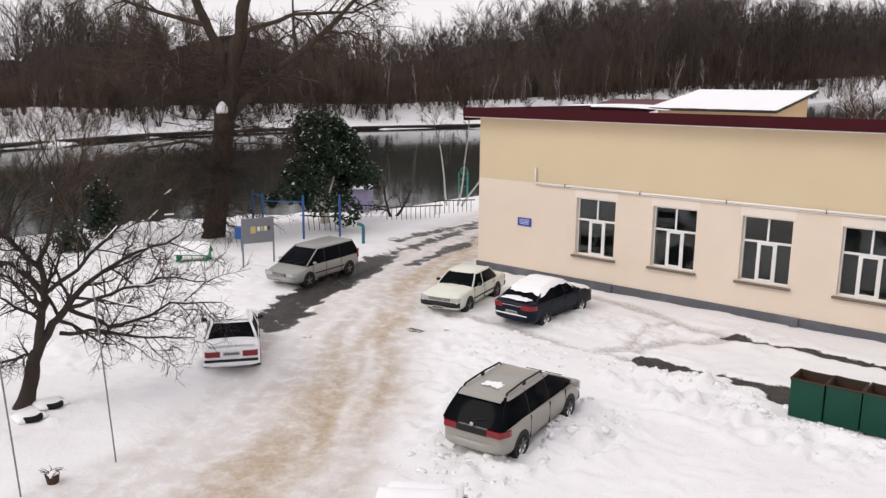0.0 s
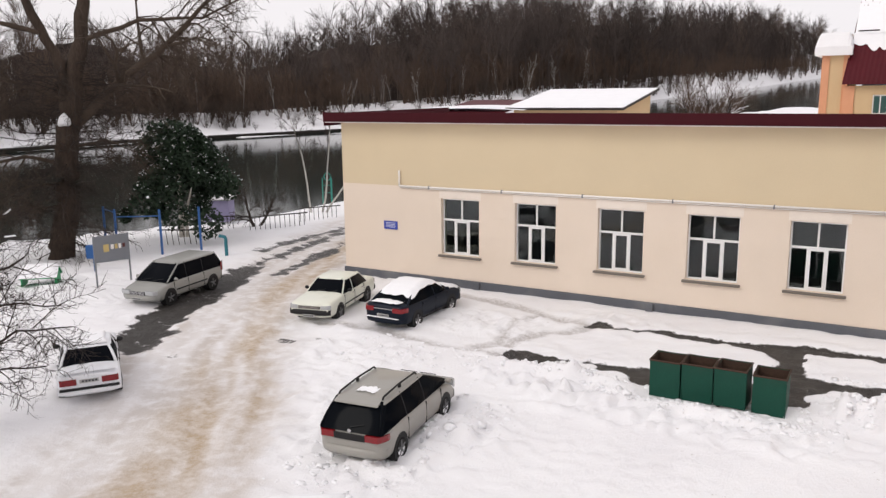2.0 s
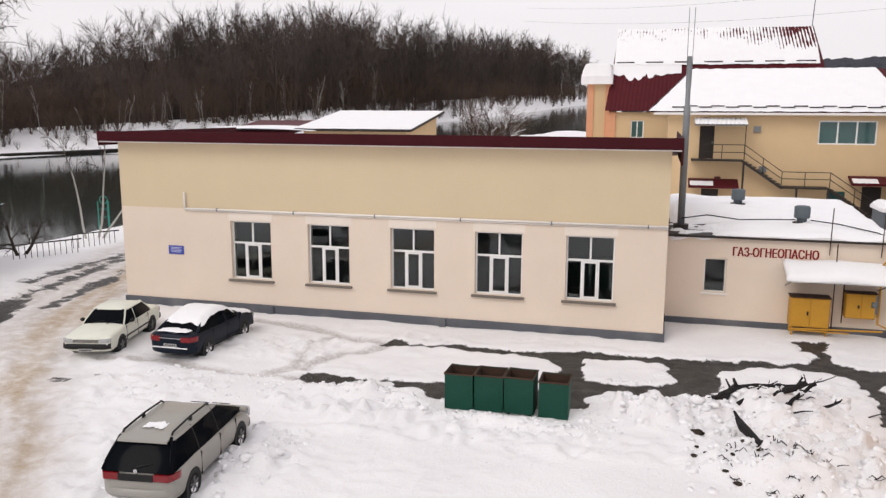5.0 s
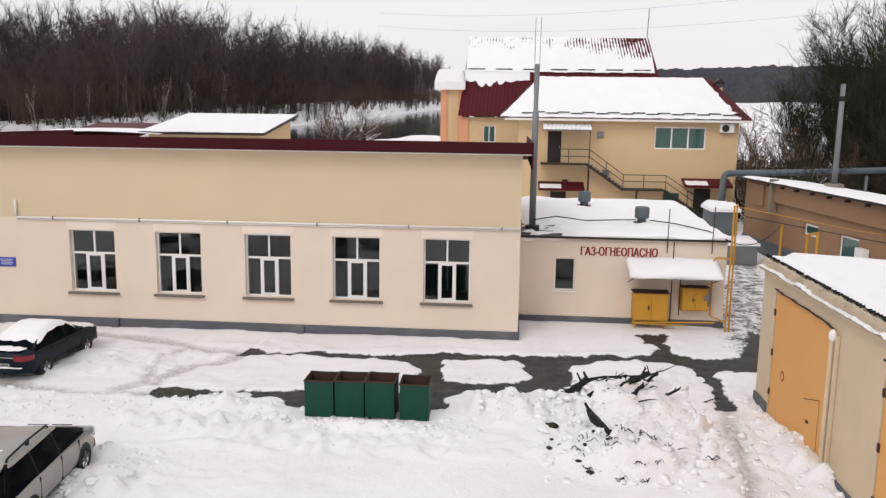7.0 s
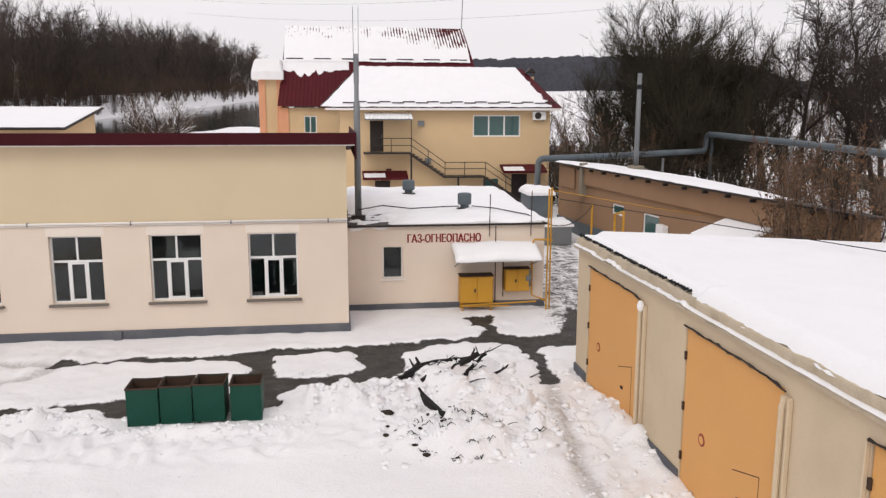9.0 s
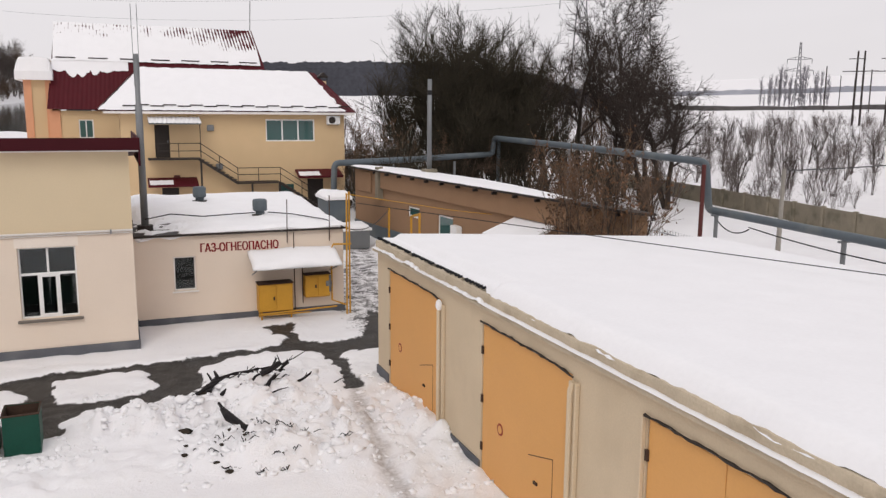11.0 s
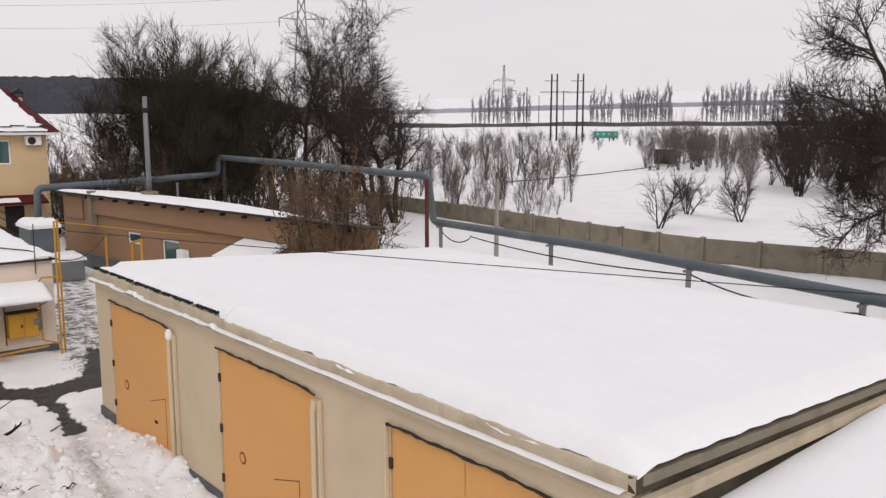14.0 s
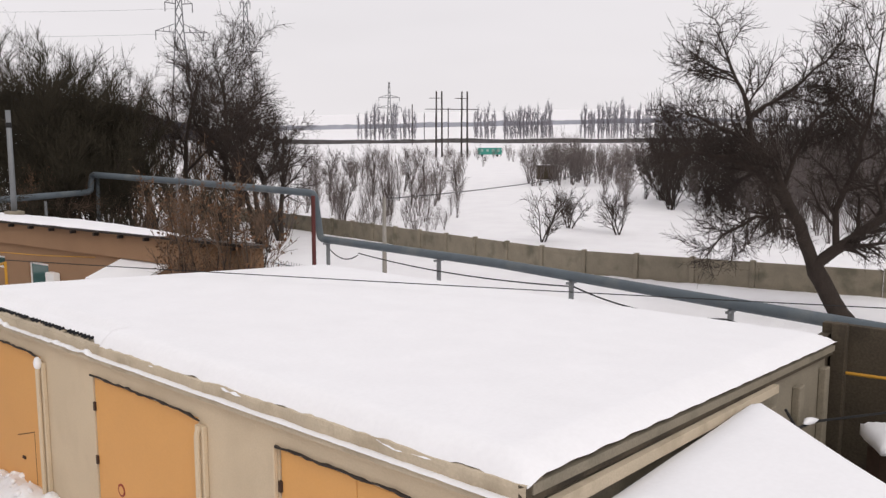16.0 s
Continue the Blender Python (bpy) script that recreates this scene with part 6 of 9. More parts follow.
part("roof_snow", M().grid(lambda u, v: drape(u, v, -1.62, 0.95, lambda x, y: float(np.interp(x, [-2.0, -1.62, -0.95, -0.3, 0.25, 0.7, 1.1], [1.05, 1.22, 1.44, 1.52, 1.44, 1.24, 1.05])) - 0.62 * max(0, abs(y) - 0.58) ** 1.3, 0.80, 0.10, 3.0, 0), 34, 22), SNOW, nc, "thick snow on the roof", smooth=True)
part("bonnet_snow", M().grid(lambda u, v: drape(u, v, 1.0, 2.28, lambda x, y: float(np.interp(x, [1.0, 1.25, 2.2, 2.4], [1.02, 0.99, 0.82, 0.68])) - 0.25 * max(0, abs(y) - 0.7), 0.86, 0.11, 5.0, 0), 24, 20), SNOW, nc, "snow on the bonnet", smooth=True)
part("boot_snow", M().grid(lambda u, v: drape(u, v, -2.28, -1.86, lambda x, y: 1.07, 0.62, 0.06, 7.0, 0), 16, 20), SNOW, nc, "patch of snow on the boot", smooth=True)
part("bumper_snow", M().grid(lambda u, v: (-2.48 + 0.1 * v, -0.72 + 1.44 * u, 0.53 + (0.02 + 0.04 * abs(nz(u * 9, 0, 1, 2))) * math.sin(math.pi * v)), 24, 4), SNOW, nc, "snow on the rear bumper", smooth=True)
# beige people carrier in the yard
pc, _, _ = car((5.71, -11.99, -0.02), 97.2, "beige silver people carrier with roof rails in deep snow", "parked cars", BEIGE_SILVER, 4.75, 1.84, 1.68, 2.85,
    [(-2.37, 0.86), (-2.25, 1.0), (-1.2, 1.02), (0.6, 0.98), (1.3, 0.93), (1.9, 0.80), (2.37, 0.56)], 0.99, (-2.34, -1.80, 0.25, 1.85), 0.74, 0.33, extras=dict(
        head=(0.60, 0.80, 0.40, 0.86, 0.4), tail=(0.78, 0.94, 0.42, 0.91, 0.25), doors=(-0.95, 0.15, 1.15), handle=BEIGE_SILVER, mirror=BEIGE_SILVER, snowy_wheels=True, pillars=(0.15, -0.95), dark_pillars=True, plate_f=0.42, plate_r=0.84, bumper_z=0.46))
for s_ in (1, -1):
    y = s_ * 0.60
    rl = part("roof_rail", M().tube([(-1.75, y, 1.63), (-1.68, y, 1.69), (-0.8, y, 1.73), (0.1, y, 1.71), (0.2, y, 1.64)], 0.026, 7), BLACK_PLASTIC, pc, smooth=True)
    part("rail_foot", M().box(-0.85, -0.75, y - 0.03, y + 0.03, 1.62, 1.73, 0.01), BLACK_PLASTIC, rl)
part("rear_spoiler", M().prism([(-2.02, 1.53), (-1.7, 1.62), (-1.7, 1.64), (-2.0, 1.575)], 1, -0.60, 0.60), BEIGE_SILVER, pc)
part("roof_frost", M().grid(lambda u, v: drape(u, v, -1.5, -1.15, lambda x, y: 1.684 - 0.04 * abs(y), 0.26, 0.008, 6.0, 0), 16, 16), SNOW, pc, "patchy frost on the roof", smooth=True)
part("rear_wiper", M().tube([(-2.31, 0.0, 1.07), (-2.26, -0.35, 1.15)], 0.012, 4), BLACK_PLASTIC, pc)
part("plate_panel", M().box(-2.405, -2.36, -0.42, 0.42, 0.77, 0.93, 0.008), BLACK_PLASTIC, pc)
part("badge", M().tube([(-2.36, 0, 1.0), (-2.375, 0, 1.0)], 0.05, 10), CHROME, pc)

# snow-buried car below the window
sc, _, _ = car((8.0, -17.78, 0.1), 126, "car buried under smooth snow below the window", "parked cars", car_paint("grey_car_paint", (0.25, 0.26, 0.27)), 4.4, 1.9, 1.82, 2.55,
    [(-2.2, 0.8), (-2.0, 0.95), (1.0, 0.93), (2.0, 0.8), (2.2, 0.6)], 0.94, (-1.9, -1.4, 0.3, 1.05), 0.74, 0.3, extras=dict(
        head=(0.6, 0.74, 0.45, 0.82, 0.3), tail=(0.7, 0.9, 0.5, 0.84, 0.2), doors=(-0.95, 0.05, 1.0)))
part("roof_snow", snow_slab(-1.45, 0.35, -0.72, 0.72, 1.78, 0.16, 24, 20, 0.03, 8.0, edge=0.4), SNOW, sc, "smooth deep snow on the roof", smooth=True)
part("bonnet_snow", snow_slab(1.0, 2.1, -0.76, 0.76, 0.92, 0.25, 20, 20, 0.03, 5.0, edge=0.4), SNOW, sc, "smooth deep snow on the bonnet", smooth=True)


# ---------------------------------------------------------------- refuse bins
def refuse_bin(x, y, w, z=0.0, first=None, rz=0.0):
    if first:
        return copy_thing(first, pose(x * U, y * U, z * U, 0, 0, rz))
    b = thing("refuse_bin", (x, y, z), "open green steel refuse bin with rusty inside", "bin", "refuse bins", rz=rz)
    h, d, t = 0.95, 0.74, 0.02
    i = 0.03
    part("front_panel", M().add([(i, i, 0.06), (w - i, i, 0.06), (w, 0, h), (0, 0, h), (i, i + t, 0.06), (w - i, i + t, 0.06), (w, t, h), (0, t, h)], [(0, 1, 2, 3), (7, 6, 5, 4), (0, 4, 5, 1), (3, 2, 6, 7), (0, 3, 7, 4), (1, 5, 6, 2)]), BIN_GREEN, b)
    part("back_panel", M().box(0.01, w - 0.01, d - t, d, 0.06, h), BIN_GREEN, b)
    part("side_panel", M().box(0, t, t + 0.002, d - t - 0.002, 0.06, h), BIN_GREEN, b)
    part("side_panel", M().box(w - t, w, t + 0.002, d - t - 0.002, 0.06, h), BIN_GREEN, b)
    part("liner", M().box(t + 0.003, w - t - 0.003, t + 0.035, d - t - 0.003, 0.1, 0.55).box(t + 0.002, w - t - 0.002, d - t - 0.012, d - t - 0.003, 0.5, h - 0.01).box(t + 0.002, t + 0.008, 0.06, d - t - 0.014, 0.5, h - 0.01).box(w - t - 0.008, w - t - 0.002, 0.06, d - t - 0.014, 0.5, h - 0.01), RUST, b, "rusty inside with rubbish")
    rim = M().tube([(0, 0, h), (w, 0, h), (w, d, h), (0, d, h), (0, 0, h)], 0.022, 6)
    part("rim", rim, RUST, b, "worn steel rim")
    for x_ in (0.06, w - 0.14):
        part("foot", M().box(x_, x_ + 0.08, 0.1, d - 0.1, -0.15, 0.06), BLACK_STEEL, b)
    return b


rb = refuse_bin(9.98, -7.5, 0.70, -0.03)
for x, dz, rz_ in ((10.71, -0.02, 1.0), (11.44, 0.0, -1.2), (12.27, -0.04, 0.8)):
    refuse_bin(x, -7.5 + 0.03, 0.70, dz, rb, rz_)


# ---------------------------------------------------------------- trees
def grow(rng, p, d, length, radius, level, out, spread=0.75, lift=0.1, wob=0.22, kids=(5, 4, 3, 0), shrink=0.6, seg=4, start=0.3, droop=0.0):
    """Adds (points, radii, level) of a branch and its offshoots to out."""
    p, d = Vector(p), Vector(d).normalized()
    pts, rad = [p.copy()], [radius]
    for i in range(seg):
        j = Vector((rng.gauss(0, 1), rng.gauss(0, 1), rng.gauss(0, 1))) * wob
        d = (d + j + Vector((0, 0, lift - droop * level * 0.5))).normalized()
        p = p + d * (length / seg)
        pts.append(p.copy())
        rad.append(max(radius * (1 - 0.75 * (i + 1) / seg), 0.004))
    out.append((pts, rad, level))
    branch_off(rng, pts, rad, length, level, out, spread, lift, wob, kids, shrink, seg, start, droop)


def branch_off(rng, pts, rad, length, level, out, spread, lift, wob, kids, shrink, seg, start, droop):
    n = kids[level] if level < len(kids) else 0
    for k in range(n):
        t = start + (1 - start) * (k + rng.random() * 0.9) / n
        q = min(t, 0.999) * (len(pts) - 1)
        i = int(q)
        base = pts[i].lerp(pts[i + 1], q - i)
        ax = (pts[i + 1] - pts[i]).normalized()
        side = ax.cross(Vector((rng.gauss(0, 1), rng.gauss(0, 1), rng.gauss(0, 1)))).normalized()
        dd = (ax * (1 - spread * 0.5) + side * spread).normalized()
        grow(rng, base, dd, length * shrink * (0.65 + 0.5 * rng.random()) * (1.1 - 0.4 * t), max(rad[i] * 0.55, 0.005), level + 1, out, spread, lift, wob, kids, shrink, max(1, seg - 2), 0.15, droop)


class Arrays(M):
    """Vertices and quads as arrays, for large plants."""

    def mesh(self, name, smooth_=False):
        return mesh_np(name, self.va, self.fa, smooth_)


def tubes(out, sides=(8, 6, 5, 4, 3, 3), least=0, most=99, thin=0.0):
    """All branches as tubes, joined in arrays."""
    groups = {}
    for pts, rad, level in out:
        if least <= level <= most:
            groups.setdefault((len(pts), sides[min(level, len(sides) - 1)]), []).append((pts, rad))
    V, F, base = [np.zeros((0, 3))], [np.zeros((0, 4), np.int64)], 0
    for (n, k), some in groups.items():
        P = np.array([[tuple(p) for p in pts] for pts, _ in some])
        R = np.maximum(np.array([rad for _, rad in some]), thin)
        d = np.empty_like(P)
        d[:, 1:-1] = P[:, 2:] - P[:, :-2]
        d[:, 0], d[:, -1] = P[:, 1] - P[:, 0], P[:, -1] - P[:, -2]
        d /= np.linalg.norm(d, axis=2, keepdims=True) + 1e-9
        ref = np.where(np.abs(d[:, :1, 2:]) < 0.9, np.array([0.0, 0, 1]), np.array([1.0, 0, 0]))
        side = np.cross(d, np.broadcast_to(ref, d.shape))
        side /= np.linalg.norm(side, axis=2, keepdims=True) + 1e-9
        up = np.cross(d, side)
        a = 2 * np.pi * np.arange(k) / k
        ring = P[:, :, None] + (side[:, :, None] * np.cos(a)[:, None] + up[:, :, None] * np.sin(a)[:, None]) * R[:, :, None, None]
        V.append(ring.reshape(-1, 3))
        b, i, j = np.meshgrid(np.arange(len(some)), np.arange(n - 1), np.arange(k if k > 2 else 1), indexing="ij")
        at = lambda i_, j_: base + (b * n + i_) * k + j_ % k  # noqa: E731
        F.append(np.stack([at(i, j), at(i, j + 1), at(i + 1, j + 1), at(i + 1, j)], -1).reshape(-1, 4))
        base += len(some) * n * k
    made = Arrays()
    made.va, made.fa = np.concatenate(V), np.concatenate(F)
    return made


def merge(*many):
    """Several sets of quads as one."""
    made, V, F, k = Arrays(), [], [], 0
    for a in many:
        V.append(a.va)
        F.append(a.fa + k)
        k += len(a.va)
    made.va, made.fa = np.concatenate(V), np.concatenate(F)
    return made


def unit(v):
    return v / (np.linalg.norm(v, axis=-1, keepdims=True) + 1e-9)


def sprigs(lines, seed, per_m, length, r, spread=0.6, lift=0.1, curl=0.25, segs=2, base=0.1):
    """Fine twigs along lines, given as a list of arrays (branches, points, 3). Gives their quads and their own lines."""
    rng = np.random.default_rng(seed)
    A, B = [], []
    for P in lines:
        n = P.shape[1] - 1
        first = 1 if n > 3 and base > 0.2 else 0
        A.append(P[:, first:-1].reshape(-1, 3))
        B.append(P[:, first + 1:].reshape(-1, 3))
    A, B = np.concatenate(A), np.concatenate(B)
    ln = np.linalg.norm(B - A, axis=1)
    n = int(per_m * ln.sum())
    i = rng.choice(len(A), n, p=ln / ln.sum())
    p0 = A[i] + (B[i] - A[i]) * rng.random((n, 1))
    ax = unit(B[i] - A[i])
    side = unit(np.cross(ax, rng.normal(size=(n, 3))))
    d = unit(ax * (1 - 0.5 * spread) + side * spread + np.array([0, 0, lift]))
    L = length * (0.45 + rng.random((n, 1)))
    p1 = p0 + d * L * 0.5
    d2 = unit(d + np.array([0, 0, curl]) + 0.25 * rng.normal(size=(n, 3)))
    p2 = p1 + d2 * L * 0.5
    w = unit(np.cross(d, rng.normal(size=(n, 3)))) * r
    made = Arrays()
    if segs == 2:
        made.va = np.stack([p0 - w, p0 + w, p1 - w * 0.8, p1 + w * 0.8, p2 - w * 0.4, p2 + w * 0.4], 1).reshape(-1, 3)
        o = np.arange(n)[:, None] * 6
        made.fa = np.stack([o + [0, 1, 3, 2], o + [2, 3, 5, 4]], 1).reshape(-1, 4)
    else:
        made.va = np.stack([p0 - w, p0 + w, p2 + w * 0.4, p2 - w * 0.4], 1).reshape(-1, 3)
        made.fa = np.arange(n)[:, None] * 4 + [[0, 1, 2, 3]]
    return made, [np.stack([p0, p1, p2], 1)]


def lines_of(out, least=1):
    """Branches from a level on, in arrays of equal length."""
    g = {}
    for pts, rad, level in out:
        if level >= least:
            g.setdefault(len(pts), []).append([tuple(p) for p in pts])
    return [np.array(v) for v in g.values()]


def twiggy(out, seed, specs, least=1, sides=(6, 5, 4, 3), thin=0.012, from_level=1):
    """Branches with generations of twigs: specs of per metre, length, radius, spread, lift, curl."""
    sets, lines = [tubes(out, sides, from_level, thin=thin)], lines_of(out, least)
    for k, (per_m, length, r, spread, lift, curl, segs) in enumerate(specs):
        q, lines = sprigs(lines, seed + k, per_m, length, r, spread, lift, curl, segs)
        sets.append(q)
    return merge(*sets)


def limb_tree(name, at, label, limbs, trunk_index, seed, bark, kids=(6, 5, 4, 3), shrink=0.5, spread=0.8, lift=0.1, droop=0.0, thin=0.008, snow=0.0, wob=0.2, first_len=1.0, start=0.3, twig_specs=()):
    """A tree whose trunk and limbs follow given lines in the world; twigs sprout from them. limbs: (points, r0, r1)."""
    rng = random.Random(seed)
    root = thing(name, at, label, "tree")
    o = Vector(at)
    trunk, crown = [], []
    for i, (line, r0, r1) in enumerate(limbs):
        P = [Vector(p) - o for p in line]
        n = len(P)
        # finer line with small wiggles
        pts, rad = [], []
        for k in range((n - 1) * 3 + 1):
            q = k / 3
            a = min(int(q), n - 2)
            p = P[a].lerp(P[a + 1], q - a)
            jit = 0.10 * r0 if i in trunk_index else 0.03
            if 0 < k < (n - 1) * 3:
                p = p + Vector((rng.gauss(0, jit), rng.gauss(0, jit), rng.gauss(0, jit)))
            pts.append(p)
            rad.append((r0 + (r1 - r0) * k / ((n - 1) * 3)) * ((1 + rng.gauss(0, 0.05)) * (1.45 if k == 0 and i == 0 else 1.0) if i in trunk_index else 1.0))
        (trunk if i in trunk_index else crown).append((pts, rad, 0))
        ln = sum((b - a).length for a, b in zip(pts[:-1], pts[1:]))
        if i not in trunk_index or kids[0] < 0:
            branch_off(rng, pts, rad, ln * first_len, 0, crown, spread, lift, wob, kids, shrink, 6, start, droop)
    part("trunk", tubes(trunk, (14, 8)), bark, root, smooth=True)
    part("crown", twiggy(crown, seed, twig_specs, 0, (10, 6, 5, 4, 2, 2), thin, 0), TWIG if bark is not BARK_BIG else mat("poplar_twigs", (0.068, 0.050, 0.038), 0.95, 0.25, 2, 12, 0), root, "bare crown of fine twigs")
    if snow:
        sm = M()
        for pts, rad, level in trunk + crown:
            if level > 1:
                continue
            for a, b, r in zip(pts[:-1], pts[1:], rad):
                d = b - a
                if abs(d.normalized().z) < 0.75 and rng.random() < snow:
                    s = d.cross(Vector((0, 0, 1))).normalized() * min(max(r * 0.7, 0.016), 0.04)
                    up = Vector((0, 0, max(r * 0.95, 0.012)))
                    sm.add([a + up - s, b + up - s, b + up + Vector((0, 0, 0.03)), a + up + Vector((0, 0, 0.03)), a + up + s, b + up + s], [(0, 1, 2, 3), (3, 2, 5, 4)])
        part("snow_on_branches", sm, SNOW, root, "lines of snow on the branches", kind="stuff")
    return root


pop_big = limb_tree("poplar_tree", (-17.84, -3.45, -0.5), "big old poplar with thick trunk and bare branches", [
    ([(-17.84, -3.45, -0.6), (-17.8, -3.42, 0.1), (-17.69, -3.24, 1.35), (-17.54, -3.02, 3.24), (-17.44, -2.88, 4.83), (-17.33, -2.71, 6.1)], 0.60, 0.46),
    ([(-17.33, -2.71, 5.9), (-17.39, -2.81, 7.44), (-17.44, -2.87, 8.59), (-17.76, -3.33, 9.95), (-18.3, -4.1, 12.4)], 0.30, 0.17),
    ([(-17.28, -2.64, 5.9), (-17.13, -2.44, 7.96), (-16.9, -2.12, 9.49), (-16.72, -1.87, 11.01), (-16.6, -1.71, 14.5)], 0.44, 0.2),
    ([(-17.25, -2.6, 5.8), (-16.58, -1.69, 6.94), (-15.92, -0.84, 7.99), (-14.98, 0.29, 8.84), (-14.0, 1.38, 10.37), (-12.6, 2.6, 12.2)], 0.25, 0.07),
    ([(-17.5, -3.0, 4.2), (-18.2, -4.4, 4.6), (-19.0, -6.2, 4.3), (-19.6, -8.0, 3.4)], 0.10, 0.03),
    ([(-17.5, -3.0, 3.4), (-18.0, -4.6, 3.3), (-18.6, -6.4, 2.6)], 0.08, 0.02),
    ([(-17.6, -3.1, 2.4), (-18.0, -4.2, 2.2), (-18.5, -5.4, 2.35)], 0.07, 0.02),
    ([(-17.4, -2.8, 4.9), (-16.4, -1.6, 5.2), (-15.6, -0.6, 4.6)], 0.07, 0.02),
    ([(-17.35, -2.75, 7.0), (-18.6, -4.9, 8.0), (-20.0, -7.4, 8.2)], 0.12, 0.03),
    ([(-17.7, -3.3, 9.8), (-19.3, -6.0, 10.6), (-20.5, -8.2, 11.5)], 0.12, 0.03),
    ([(-16.9, -2.1, 9.5), (-15.4, -0.1, 10.4), (-13.6, 1.9, 10.6), (-12.2, 3.4, 11.6)], 0.12, 0.03),
], (0, 1, 2), 5, BARK_BIG, kids=(11, 6, 0), shrink=0.55, spread=0.8, lift=-0.02, droop=0.10, thin=0.012, snow=0.0, first_len=0.8, twig_specs=((3.2, 0.9, 0.011, 0.6, -0.1, -0.2, 2), (3.6, 0.45, 0.008, 0.7, -0.05, -0.1, 1)))

fk = []
rq = random.Random(3)
for k in range(250):
    z = rq.uniform(0.3, 8.5)
    c = Vector((np.interp(z, [0, 6.1, 8], [-17.8, -17.33, -17.2]), np.interp(z, [0, 6.1, 8], [-3.42, -2.71, -2.5]), z)) - Vector((-17.84, -3.45, -0.5))
    a = rq.uniform(0, 6.283)
    d = Vector((math.cos(a), math.sin(a), rq.uniform(-0.3, 0.5)))
    grow(rq, c + d * 0.4, d, rq.uniform(0.8, 3.4), rq.uniform(0.012, 0.03), 1, fk, 0.6, -0.05, 0.16, (0, 4, 0), 0.5, 4, 0.2, 0.05)
part("trunk_brush", twiggy(fk, 3, ((3.0, 0.5, 0.008, 0.6, -0.1, -0.1, 1),), 1, (5, 4, 3), 0.010, 1), TWIG, pop_big, "thin shoots hanging along the trunk", kind="stuff")
part("fork_snow", M().grid(lambda u, v: (0.62 + 0.30 * math.sin(math.pi * v) * math.cos(2 * math.pi * u), 0.42 + 0.30 * math.sin(math.pi * v) * math.sin(2 * math.pi * u), 6.45 + (0.45 if v < 0.5 else 0.14) * math.cos(math.pi * v) + 0.05 * math.sin(9 * u)), 14, 8), SNOW, pop_big, "snow caught in the fork", smooth=True)

limb_tree("fruit_tree", (-3.26, -18.45, -0.04), "small bare fruit tree with whitewashed foot and snow on branches", [
    ([(-3.26, -18.45, -0.13), (-3.18, -18.23, 0.66), (-3.11, -18.08, 1.26)], 0.19, 0.14),
    ([(-3.11, -18.08, 1.21), (-3.06, -17.96, 1.94), (-3.02, -17.85, 2.57), (-3.01, -17.83, 3.34), (-2.89, -17.55, 4.34), (-2.85, -17.45, 4.87)], 0.11, 0.02),
    ([(-3.11, -18.08, 1.21), (-2.97, -17.72, 1.90), (-2.85, -17.46, 2.20), (-2.67, -17.09, 2.75), (-2.22, -16.20, 3.33), (-1.65, -15.22, 3.74)], 0.11, 0.02),
    ([(-2.93, -17.63, 1.63), (-2.66, -17.05, 1.61), (-2.11, -15.99, 1.30), (-1.55, -15.06, 1.21)], 0.05, 0.012),
    ([(-3.03, -17.88, 2.58), (-3.16, -18.20, 3.13), (-3.32, -18.58, 3.42), (-3.51, -19.14, 3.73)], 0.06, 0.014),
    ([(-2.86, -17.49, 2.21), (-2.45, -16.63, 1.65), (-1.83, -15.51, 2.06), (-1.21, -14.54, 2.04)], 0.055, 0.012),
    ([(-3.11, -18.08, 1.23), (-3.27, -18.46, 1.16), (-3.49, -19.09, 1.03)], 0.05, 0.012),
    ([(-2.85, -17.46, 2.20), (-2.28, -16.73, 2.46), (-1.92, -15.75, 2.73), (-1.38, -14.67, 2.55)], 0.05, 0.012),
    ([(-3.02, -17.85, 2.55), (-2.55, -17.00, 3.35), (-2.19, -16.10, 4.25), (-1.92, -15.48, 4.69)], 0.05, 0.012),
    ([(-3.04, -17.89, 2.19), (-3.80, -18.16, 2.73), (-4.51, -18.43, 3.08)], 0.05, 0.012),
    ([(-3.01, -17.83, 3.08), (-3.62, -18.43, 3.98), (-3.98, -18.96, 4.69)], 0.05, 0.012),
], (0,), 9, BARK, kids=(12, 7, 0), shrink=0.45, spread=0.8, lift=0.04, droop=0.02, thin=0.006, snow=0.18, first_len=0.9, start=0.2, twig_specs=((7.0, 0.36, 0.0055, 0.65, 0.05, 0.15, 2), (4.0, 0.17, 0.004, 0.7, 0.05, 0.1, 1)))
LIME = mat("lime_wash", (0.5, 0.47, 0.42), 0.9, 0.3, 6, 30, 0.2)

